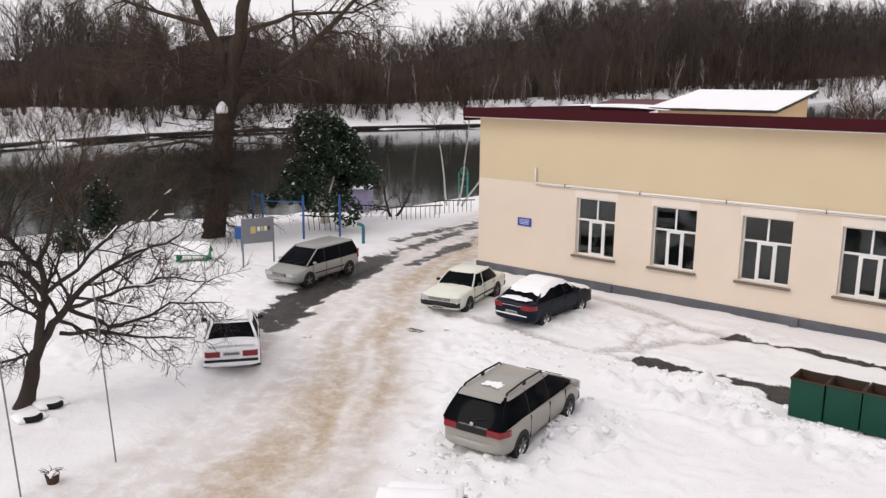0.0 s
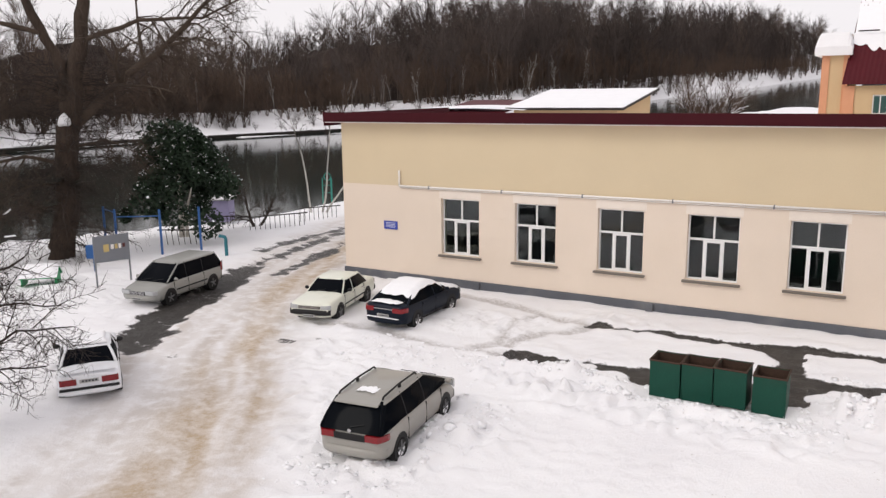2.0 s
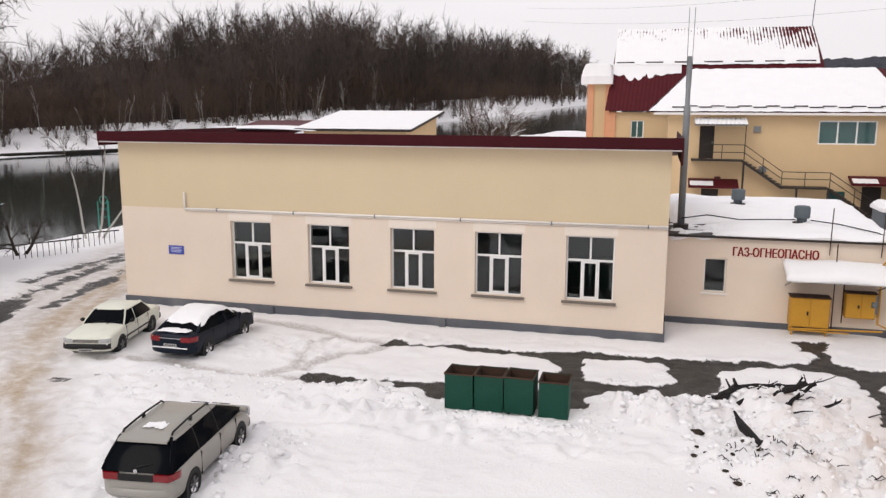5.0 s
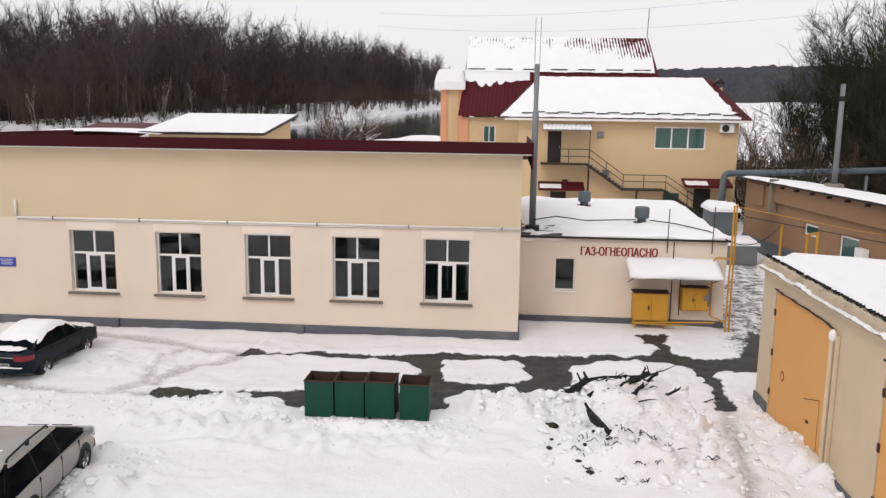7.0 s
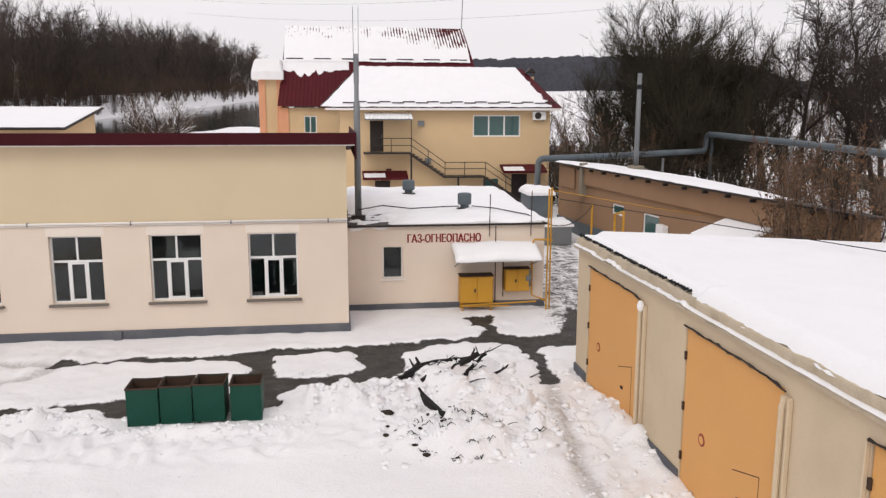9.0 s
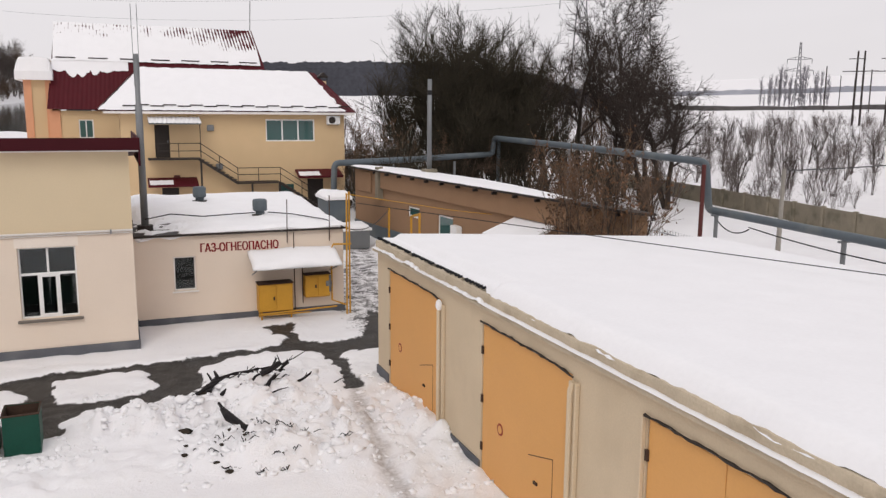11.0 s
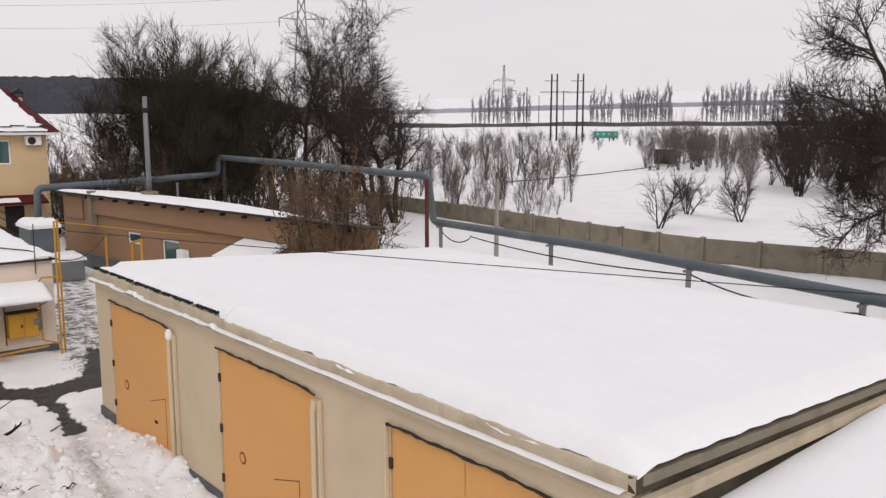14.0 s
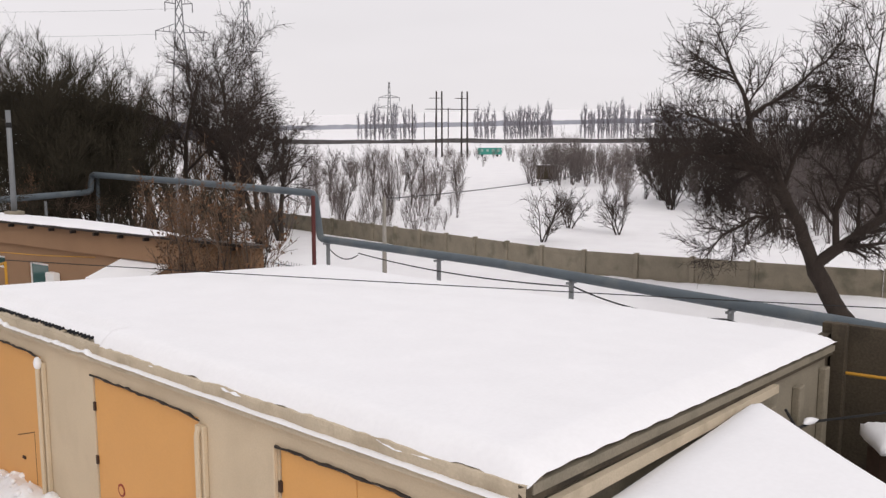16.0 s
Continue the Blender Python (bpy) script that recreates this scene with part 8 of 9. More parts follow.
wood_mass("forest_depth_beyond", [fb(y, 38) for y in (330, 400, 480, 560, 700)], 11.2, "dark sheet for the shaded depth of the forest up the river", 3, MASS, 30, 6)
# haze of distance is mixed into both wood colours
FARWOOD = mat("haze_tinted_far_wood", (0.062, 0.064, 0.076), 1.0, 0.25, 0.02, 0.3, 0.3, spec=0.05)
PALEWOOD = mat("haze_pale_tree_line", (0.30, 0.31, 0.35), 1.0, 0.15, 0.01, 0.1, 0.0, spec=0.05)


def ridge(name, line, h, label, material, seed, thick=30.0, step=2.0, rough=0.06):
    """A far wood seen as a low ridge with a fine uneven top."""
    m, pts = M(), []
    for (ax, ay), (bx, by) in zip(line[:-1], line[1:]):
        k = max(1, int(math.hypot(bx - ax, by - ay) / step))
        pts += [(ax + (bx - ax) * i / k, ay + (by - ay) * i / k) for i in range(k)]
    n = len(pts)
    vs = []
    for i, (x, y) in enumerate(pts):
        g_ = ground_z(x, y)
        t_ = h * (1 + rough * nz(x, y, 40, seed) + rough * 0.8 * nz(x, y, 9, seed + 1) + rough * 0.6 * nz(x, y, 3, seed + 2)) * min(1, 0.25 + 4.0 * (1 - i / n))
        vs += [(x, y - thick * 0.5, g_ - 2), (x, y - thick * 0.4, g_ + t_ * 0.8), (x, y, g_ + t_), (x, y + thick * 0.5, g_ - 2)]
    fs = [(4 * i + j, 4 * i + 4 + j, 4 * i + 5 + j, 4 * i + 1 + j) for i in range(n - 1) for j in range(3)]
    m.add(vs, fs)
    return tagged(part(name, m, material), label, "forest", kind="stuff")


ridge("far_wood", [(-20, 720), (120, 760), (270, 700), (380, 660), (470, 640)], 31, "dark woods on the horizon with haze in their colour", FARWOOD, 5)
ridge("far_hills", [bearing(a, 1500) for a in (26, 34, 42, 50, 58, 66, 74)], 8, "tree line on the horizon coloured pale for haze", PALEWOOD, 9, 40, 6.0, 0.25)

# poplars along the far road, bushes in the field
rng2 = np.random.default_rng(12)
pop = []
for i in range(6):
    o_t = bare_tree(rv, 24, 0.22, (18, 0), 0.34, 0.32, 0.28, 0.012, seg=5, start=0.06, lean=0.004)
    pop.append(as_arrays(twiggy(o_t, i + 60, ((2.6, 3.0, 0.085, 0.42, 0.35, 0.3, 1),), 0, (4, 2, 2), 0.09, 0)))


pl_ = []
for b0, b1, n, r in ((43.5, 47.6, 20, 640), (51.8, 53.2, 9, 650), (53.8, 57.3, 26, 660), (59.2, 62.6, 22, 670), (62.6, 66, 18, 700)):
    for k in range(n):
        x, y = bearing(b0 + (b1 - b0) * (k + rng2.random() * 0.9) / n, r + 30 * rng2.random())
        pl_.append((x, y, ground_z(x, y) - 0.5, (0.8 + 0.35 * rng2.random()) * (1.0 if rng2.random() > 0.12 else 0.5), 1.0))
# pale grey-violet puts the far haze into the poplars' colour
HAZY = mat("haze_tinted_poplars", (0.235, 0.225, 0.25), 1.0, 0.2, 0.02, 0.5, 0, spec=0.05)
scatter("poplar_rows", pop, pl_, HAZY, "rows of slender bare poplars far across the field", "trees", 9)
em = M()
ea = [bearing(a, 610 - 2.2 * abs(a - 50)) for a in np.linspace(38, 70, 60)]
em.add([(x, y, ground_z(x, y) + dz) for x, y in ea for dz in (-1.0, 3.2)], [(2 * i, 2 * i + 2, 2 * i + 3, 2 * i + 1) for i in range(59)])
tagged(part("railway_bank", em, mat("dark_bank", (0.09, 0.085, 0.085), 1.0, 0.4, 0.2, 2, 0.2)), "long dark railway bank across the field", "embankment", kind="structure")
fs_ = []
for b0, b1, r0, r1, n, s0, s1 in ((37, 46, 85, 200, 30, 0.7, 1.2), (40, 51, 78, 190, 34, 0.6, 1.2), (44, 56, 200, 330, 60, 0.5, 1.0), (57, 64, 120, 230, 60, 0.7, 1.3), (60, 74, 85, 200, 60, 0.6, 1.2), (36, 52, 60, 90, 26, 0.4, 0.9), (55.6, 59.6, 126, 150, 24, 0.9, 1.6), (70, 80, 62, 95, 40, 0.9, 1.7)):
    for k in range(n):
        x, y = bearing(b0 + (b1 - b0) * rng2.random(), r0 + (r1 - r0) * rng2.random())
        fs_.append((x, y, ground_z(x, y), s0 + (s1 - s0) * rng2.random() ** 1.5, 1.0 + 0.5 * rng2.random()))
# grey-brown scrub, lightened to carry the field's haze in its colour
scatter("field_thicket", bush, fs_, mat("haze_lightened_scrub", (0.155, 0.132, 0.125), 1.0, 0.25, 0.1, 2, 0, island=0.3), "bare scrub scattered over the snowy field", "scrub", 10)
dw_ = []
for k in range(64):
    x, y = bearing(63.5 + 15.5 * rng2.random(), 84 + 36 * rng2.random())
    dw_.append((x, y, ground_z(x, y), 1.5 + 1.2 * rng2.random(), 0.9 + 0.3 * rng2.random()))
scatter("dark_thicket", bush, dw_, BARK, "dark tangled thicket at the edge of the field", "thicket", 11)
rng3 = random.Random(77)
for b_, r, h in ((41.5, 105, 6.0), (44.6, 112, 6.4), (43.2, 130, 6.0), (46.8, 118, 5.4), (48.2, 122, 5.6), (49.2, 104, 4.6), (47.2, 96, 4.2), (45.6, 82, 3.6), (50.6, 108, 4.4), (42.6, 78, 3.8)):
    x, y = bearing(b_, r)
    o_t = bare_tree(rng3, h, 0.07, (7, 4, 0), 0.5, 0.14, 0.45, 0.10, stems=3, lean=0.16)
    fine_tree("field_tree", (x, y, ground_z(x, y)), "slender bare shrub tree standing in the snowy field", "field trees", BARK, TWIG, o_t, int(b_ * 10), ((3.0, 0.8, 0.013, 0.5, 0.12, 0.15, 1),))
for b_, r, h in ((56.6, 61, 4.0), (58.6, 70, 3.2), (62.0, 66, 3.4)):
    x, y = bearing(b_, r)
    o_t = bare_tree(rng3, h, 0.07, (8, 5, 0), 0.55, 0.06, 0.55, 0.10, stems=4, lean=0.42, start=0.2)
    fine_tree("field_tree", (x, y, ground_z(x, y)), "low spreading bare tree in the snow beyond the fence", "spreading trees", BARK, TWIG, o_t, int(b_ * 10), ((4.0, 0.7, 0.010, 0.55, 0.08, 0.1, 1),))
# snow-dusted willow on the near river bank
wx_, wy_ = bearing(-11.4, 112)
o_t = bare_tree(random.Random(5), 9.5, 0.24, (9, 5, 0), 0.6, 0.06, 0.5, 0.12, stems=9, lean=0.55, start=0.2)
ww = fine_tree("river_willow", (wx_, wy_, ground_z(wx_, wy_)), "broad bare willow with snow-dusted limbs by the river", "", BARK, REDBUSH, o_t, 5, ((2.4, 1.3, 0.018, 0.55, 0.1, 0.1, 1),))
m = M()
for pts, rad, lv in o_t:
    if lv <= 1:
        for a, b, r in zip(pts[:-1], pts[1:], rad):
            s = (b - a).cross(Vector((0, 0, 1))).normalized() * max(r * 0.9, 0.05)
            up = Vector((0, 0, max(r, 0.05)))
            m.add([a + up * 0.6 - s, b + up * 0.6 - s, b + up * 1.7, a + up * 1.7, a + up * 0.6 + s, b + up * 0.6 + s], [(0, 1, 2, 3), (3, 2, 5, 4)])
part("snow_on_branches", m, SNOW, ww, "snow lying on the limbs", kind="stuff")


# ---------------------------------------------------------------- pylons, poles, trailer
PYLON = mat("galvanised_lattice", (0.14, 0.14, 0.15), 0.6, 0.15, 0.5, 5, 0)


def pylon(at, ztop, arms, rz, label, r=0.12):
    """ztop and the arms (height, reach, sides) in the plan's heights."""
    p = thing("power_pylon", at, label, "pylon", "power pylons", rz=rz)
    h = ztop - at[2]
    w0, w1 = h * 0.075, h * 0.010
    waist = (arms[0][0] - at[2]) / h
    def half(z):
        t = z / h
        return w0 + (w0 * 0.30 - w0) * t / waist if t < waist else w0 * 0.30 + (w1 - w0 * 0.30) * (t - waist) / (1 - waist)
    legs = M()
    for sx, sy in ((1, 1), (1, -1), (-1, 1), (-1, -1)):
        legs.tube([(sx * half(z), sy * half(z), z) for z in (0, h * waist, h)], r, 4)
    part("leg_frame", legs, PYLON, p)
    br = M()
    zs = [h * (1 - (1 - i / 11) ** 1.25) for i in range(12)]
    for z0, z1 in zip(zs[:-1], zs[1:]):
        a, b = half(z0), half(z1)
        for s in (1, -1):
            br.tube([(-a, s * a, z0), (b, s * b, z1)], r * 0.6, 3).tube([(a, s * a, z0), (-b, s * b, z1)], r * 0.6, 3)
            br.tube([(s * a, -a, z0), (s * b, b, z1)], r * 0.6, 3).tube([(s * a, a, z0), (s * b, -b, z1)], r * 0.6, 3)
    part("bracing", br, PYLON, p)
    for za, arm, sides_ in arms:
        z = za - at[2]
        a = half(z)
        for s in sides_:
            m = M().tube([(s * a, 0.3, z), (s * arm, 0, z + 0.3)], r * 0.8, 3).tube([(s * a, -0.3, z), (s * arm, 0, z + 0.3)], r * 0.8, 3).tube([(s * a, 0, z + h * 0.045), (s * arm, 0, z + 0.3)], r * 0.8, 3)
            for q in (0.3, 0.6):
                m.tube([(s * (a + (arm - a) * q), 0, z + 0.1), (s * (a + (arm - a) * q), 0, z + h * 0.045 * (1 - q))], r * 0.6, 3)
            m.tube([(s * arm, 0, z + 0.4), (s * arm, 0, z - 2.6)], r * 0.9, 4)
            part("cross_arm", m, PYLON, p)
    return p


def far_thing(deg, r):
    x, y = bearing(deg, r)
    return (x, y, ground_z(x, y))


pylon(far_thing(31.7, 285), 64, ((45.5, 7.5, (1, -1)), (54.7, 4.3, (1, -1))), -32, "tall steel lattice pylon behind the trees", 0.17)
pylon(far_thing(36.0, 400), 76.4, ((53.2, 7.4, (1, -1)), (64.4, 4.0, (-1,)), (75.6, 2.2, (1, -1))), -36, "steel lattice pylon further along the line", 0.19)
pylon(far_thing(45.73, 600), 56.3, ((37.4, 9.0, (1, -1)), (44.9, 7.6, (1, -1))), -46, "lattice pylon far across the field", 0.24)
vp = thing("power_pylon", (-187.7, 60.5, 3.0), "forked lattice pylon rising over the river forest", "pylon", "power pylons", rz=67)
part("mast", M().tube([(-1.6, 0, 0), (-0.5, 0, 17)], 0.16, 4).tube([(1.6, 0, 0), (0.5, 0, 17)], 0.16, 4), PYLON, vp)
for s_ in (1, -1):
    part("fork_arm", M().tube([(s_ * 0.5, 0, 16.6), (s_ * 2.0, 0, 19.2), (s_ * 4.2, 0, 21.6), (s_ * 4.6, 0, 23.0)], 0.16, 4).tube([(s_ * 0.2, 0, 18.4), (s_ * 2.6, 0, 21.4), (s_ * 4.4, 0, 22.6)], 0.12, 4), PYLON, vp)
part("bracing", M().tube([(-1.4, 0, 3), (1.0, 0, 9), (-0.8, 0, 12), (0.6, 0, 15), (-0.5, 0, 17), (0.5, 0, 17.2)], 0.10, 4), PYLON, vp)
for deg in (49.25, 51.05):
    pp = thing("twin_pole", far_thing(deg, 300), "twin wooden power poles with a cross arm in the field", "pole", "twin poles", rz=-50)
    for s in (-1.1, 1.1):
        part("pole", M().tube([(s, 0, -0.5), (s * 0.9, 0, 24)], [0.40, 0.32], 6), BLACK_STEEL, pp)
    part("cross_arm", M().tube([(-5.2, 0, 17.5), (5.2, 0, 17.5)], 0.14, 4), BLACK_STEEL, pp)
    part("cross_arm", M().tube([(-3.6, 0, 21.5), (1.4, 0, 21.5)], 0.12, 4), BLACK_STEEL, pp)
for deg, r, h in ((47.35, 560, 28), (49.9, 520, 24), (48.2, 700, 24), (49.0, 800, 22)):
    fp = thing("far_pole", far_thing(deg, r), "single dark pole in the far field", "pole", "far poles")
    part("pole", M().tube([(0, 0, 0), (0, 0, h)], 0.35, 5), BLACK_STEEL, fp)
wl_ = thing("power_lines", (0, 0, 0), "thin power lines strung across the sky", "cable")
for a, c in (((far_thing(31.7, 285), 42), ((-60, 420, 20), 36)), ((far_thing(31.7, 285), 50), ((-60, 430, 20), 44))):
    (ax, ay, az), ah = a
    (bx, by, bz), bh = c
    part("line", M().tube(sag((ax, ay, az + ah), (bx, by, bz + bh), 7, 16), 0.045, 3), STEEL, wl_)
tx_, ty_, tz_ = far_thing(52.85, 298)
TEALP = mat("teal_trailer_paint", (0.05, 0.26, 0.21), 0.6, 0.12, 0.5, 5, 0.05)
tr = thing("green_trailer", (tx_, ty_, tz_), "teal green trailer hut standing in the snowy field", "trailer", rz=-53)
part("body", M().box(-4.4, 4.4, -1.3, 1.3, 0.8, 3.3, 0.08), TEALP, tr)
part("roof_snow", snow_slab(-4.5, 4.5, -1.4, 1.4, 3.3, 0.25, 10, 6), SNOW, tr)
for x in (-2.8, 2.8):
    part("wheel", M().tube([(x, -1.2, 0.45), (x, 1.2, 0.45)], 0.45, 10), TYRE, tr)
for x in (-3.2, -1.2, 0.8, 2.8):
    part("window", M().box(x, x + 0.9, -1.33, -1.3, 1.9, 2.7), mat("pale_blind", (0.3, 0.42, 0.38), 0.6), tr)
sx_, sy_, sz_ = far_thing(56.9, 142)
sh = thing("field_shack", (sx_, sy_, sz_), "small grey shack among bare bushes", "shed", rz=-50)
part("wall", M().box(-1.7, 1.7, -1.2, 1.2, 0, 2.4), DARK_WALL, sh)
part("roof", M().box(-1.9, 1.9, -1.4, 1.4, 2.4, 2.5), BLACK_STEEL, sh)
part("roof_snow", snow_slab(-1.9, 1.9, -1.4, 1.4, 2.5, 0.12, 8, 8), SNOW, sh)


# ---------------------------------------------------------------- yard clutter
def stick(m, rng, p, a, ln, r):
    p = Vector(p)
    d = Vector((math.cos(a), math.sin(a), rng.uniform(-0.05, 0.35)))
    q = p + d * ln * 0.5 + Vector((0, 0, rng.uniform(-0.05, 0.08)))
    m.tube([p, q, p + d * ln], [r, r * 0.8, r * 0.4], 5)


rp = random.Random(15)
WETWOOD = mat("wet_black_wood", (0.013, 0.011, 0.012), 0.7, 0.3, 6, 30, 0.2)
CUT = [(16.85, -4.15, 18.55, -4.05, 0.05), (17.2, -4.35, 18.7, -4.2, 0.04), (16.6, -5.3, 17.0, -4.1, 0.08), (16.5, -5.0, 17.2, -4.6, 0.07), (17.9, -5.5, 18.5, -5.3, 0.08), (18.0, -5.8, 18.35, -5.2, 0.06), (16.85, -5.95, 17.35, -5.75, 0.06), (18.2, -4.9, 19.4, -3.75, 0.022),
       (18.9, -5.15, 19.35, -5.05, 0.04), (17.3, -5.4, 17.9, -5.1, 0.03), (18.3, -4.9, 18.6, -4.2, 0.03), (18.6, -4.3, 18.9, -4.1, 0.05), (16.3, -5.35, 16.9, -5.2, 0.04), (17.6, -6.1, 17.95, -5.9, 0.035)]
for x, y, x2, y2, r_ in CUT:
    m, a_ = M(), Vector((x2 - x, y2 - y, 0))
    m.tube([(0, 0, 0.02)] + [a_ * q + Vector((rp.gauss(0, 0.05), rp.gauss(0, 0.05), 0.05 + 0.14 * q + rp.uniform(-0.03, 0.06))) for q in (0.35, 0.7, 1.0)], [r_, r_ * 0.9, r_ * 0.7, r_ * 0.4], 6)
    m.tube([a_ * 0.5 + Vector((0, 0, 0.1)), a_ * 0.62 + Vector((rp.gauss(0, 0.1), rp.gauss(0, 0.12), 0.28))], [r_ * 0.5, r_ * 0.25], 5)
    tagged(part("branch", m, WETWOOD, at=(x, y, ground_z(x, y) + 0.02)), "wet black cut branch sticking out of the snow", "branch", "pile of branches")
for k in range(20):
    x, y = 17.5 + rp.gauss(0, 0.75), -4.9 + rp.gauss(0, 0.5)
    m = M()
    stick(m, rp, (0, 0, 0.02), rp.uniform(-0.6, 0.9), rp.uniform(0.2, 0.6), rp.uniform(0.012, 0.03))
    tagged(part("branch", m, WETWOOD, at=(x, y, ground_z(x, y) - 0.02)), "thin wet twig sticking out of the snow", "branch", "pile of branches")
# crumbled snow about the dug heap, the bins and the edges of the paths
rs = np.random.default_rng(44)
RUBBLE = ((17.5, -5.3, 1.3, 0.9, 260, 0.16), (17.6, -8.3, 1.3, 1.3, 300, 0.12), (15.0, -6.4, 1.2, 0.6, 180, 0.13), (11.5, -7.9, 1.8, 0.25, 170, 0.08), (7.6, -7.0, 1.5, 0.4, 130, 0.10), (20.9, -8.6, 0.5, 2.4, 200, 0.12), (19.2, -9.0, 0.6, 2.0, 90, 0.08),
          (5.9, -13.9, 0.8, 0.7, 120, 0.09), (6.9, -11.6, 0.5, 1.2, 110, 0.09), (3.2, -7.6, 1.8, 0.9, 120, 0.07), (13.6, -4.4, 0.8, 0.2, 60, 0.08))
RV, RF, kr = [], [], 0
ball = [(math.sin(math.pi * j / 4) * math.cos(2 * math.pi * i / 6), math.sin(math.pi * j / 4) * math.sin(2 * math.pi * i / 6), math.cos(math.pi * j / 4)) for j in range(5) for i in range(6)]
ball_f = [(j * 6 + i, j * 6 + (i + 1) % 6, (j + 1) * 6 + (i + 1) % 6, (j + 1) * 6 + i) for j in range(4) for i in range(6)]
for cx, cy, sx_r, sy_r, n_r, big in RUBBLE:
    px_r, py_r = cx + sx_r * np.clip(rs.normal(size=n_r), -1.5, 1.5), cy + sy_r * np.clip(rs.normal(size=n_r), -1.5, 1.5)
    pz_r, bare_r = height(px_r, py_r)[:2]
    keep = bare_r < 0.3
    for x, y, z in zip(px_r[keep], py_r[keep], pz_r[keep]):
        r_ = 0.03 + big * 0.75 * rs.random() ** 3
        j_ = rs.uniform(0.55, 1.35, (30, 1))
        RV.append(np.array(ball) * j_ * r_ * (rs.uniform(0.8, 1.6), rs.uniform(0.8, 1.6), 0.7) + (x, y, z - 0.15 * r_))
        RF.append(np.array(ball_f) + kr)
        kr += 30
tagged(part("snow_rubble", mesh_np("snow_rubble", np.concatenate(RV), np.concatenate(RF)), SNOW), "crumbled lumps of snow about the dug heap and paths", "snow", kind="stuff")
EARTH = mat("frozen_dark_earth", (0.035, 0.027, 0.02), 0.95, 0.35, 4, 25, 0.5)
for k in range(16):
    if k < 2:
        x, y = 16.5 + rp.gauss(0, 0.35), -5.3 + rp.gauss(0, 0.35)
    else:
        x, y = 16.6 + rp.gauss(0, 0.55), -8.9 + rp.gauss(0, 0.65)
    s_ = 0.035 + 0.11 * rp.random() ** 2.5
    q_ = [rp.uniform(0.6, 1.3) for _ in range(8)]
    m = M().grid(lambda u, v: (s_ * 1.5 * math.sin(math.pi * v) * math.cos(2 * math.pi * u) * q_[int(u * 6.99) % 7], s_ * math.sin(math.pi * v) * math.sin(2 * math.pi * u) * q_[int(u * 6.99) % 7], s_ * 0.7 * math.cos(math.pi * v)), 7, 4)
    tagged(part("earth_clod", m, EARTH, at=(x, y, ground_z(x, y) + 0.01)), "dark frozen clod of earth in dug snow", "clod", "earth clods")
lg = thing("fallen_log", (16.75, -7.3, ground_z(16.9, -7.9)), "dark wet log lying in the snow", "log")
part("stem", M().tube([(-0.02, 0.1, 0.20), (0.05, -0.35, 0.18), (0.32, -1.0, 0.12), (0.8, -1.22, 0.08), (1.3, -1.45, 0.0)], [0.06, 0.11, 0.075, 0.05, 0.02], 7), WETWOOD, lg)
part("stub", M().tube([(0.02, -0.1, 0.2), (-0.1, 0.12, 0.36)], [0.06, 0.03], 5), WETWOOD, lg)
for k in range(16):
    x, y = 17.2 + rp.gauss(0, 0.7), -9.4 + rp.gauss(0, 0.6)
    m = M()
    for _ in range(5):
        stick(m, rp, (rp.gauss(0, 0.06), rp.gauss(0, 0.06), 0.0), rp.uniform(0, 6.28), rp.uniform(0.08, 0.25), 0.012)
    tagged(part("twig_tuft", m, WETWOOD, at=(x, y, ground_z(x, y) + 0.005)), "tuft of dark twigs poking through snow", "twigs", "twig tufts")

gb_ = ground_z(-13.7, -7.2)
be = thing("green_bench", (-13.7, -7.2, gb_), "green garden bench under a cap of snow", "bench", rz=42)
GREENP = mat("bright_green_paint", (0.02, 0.27, 0.10), 0.5, 0.1, 3, 30, 0.03)
for x in (-0.62, 0.58):
    part("side_panel", M().prism([(-0.36, 0.0), (0.36, 0.0), (0.36, 0.36), (0, 0.66), (-0.36, 0.36)], 0, x, x + 0.05), GREENP, be)
part("seat", M().box(-0.57, 0.58, -0.3, 0.3, 0.26, 0.31), GREENP, be)
for y in (-0.36, 0.32):
    part("rail", M().box(-0.57, 0.58, y, y + 0.04, 0.30, 0.38, 0.01), GREENP, be)
part("roof_board", M().prism([(-0.46, 0.30), (0, 0.67), (0.46, 0.30), (0.46, 0.33), (0, 0.70), (-0.46, 0.33)], 0, -0.66, 0.68), GREENP, be)
part("snow_cover", M().grid(lambda u, v: (-0.66 + 1.36 * u, -0.48 + 0.96 * v, 0.335 + 0.37 * (1 - abs(2 * v - 1)) + 0.11 * min(1, 8 * min(u, 1 - u, v, 1 - v) + 0.02) + 0.02 * nz(u * 5, v * 4, 1, 3)), 20, 14), SNOW, be, "cap of snow on the sloping top", smooth=True)

bz = ground_z(-11.0, -5.9)
bo = thing("notice_board", (-10.9, -6.05, bz), "grey notice board on thin steel legs", "board", rz=70)
part("panel", M().box(-0.66, 0.66, -0.03, 0.03, 0.95, 1.95, 0.01), mat("grey_board", (0.20, 0.21, 0.23), 0.6, 0.06, 2, 30, 0), bo)
for x in (-0.63, 0.63):
    part("leg", M().tube([(x, 0, -0.3), (x, 0, 1.98)], 0.035, 6), STEEL, bo)
YEL = mat("faded_yellow_print", (0.55, 0.42, 0.18), 0.7, 0.1, 4, 30, 0)
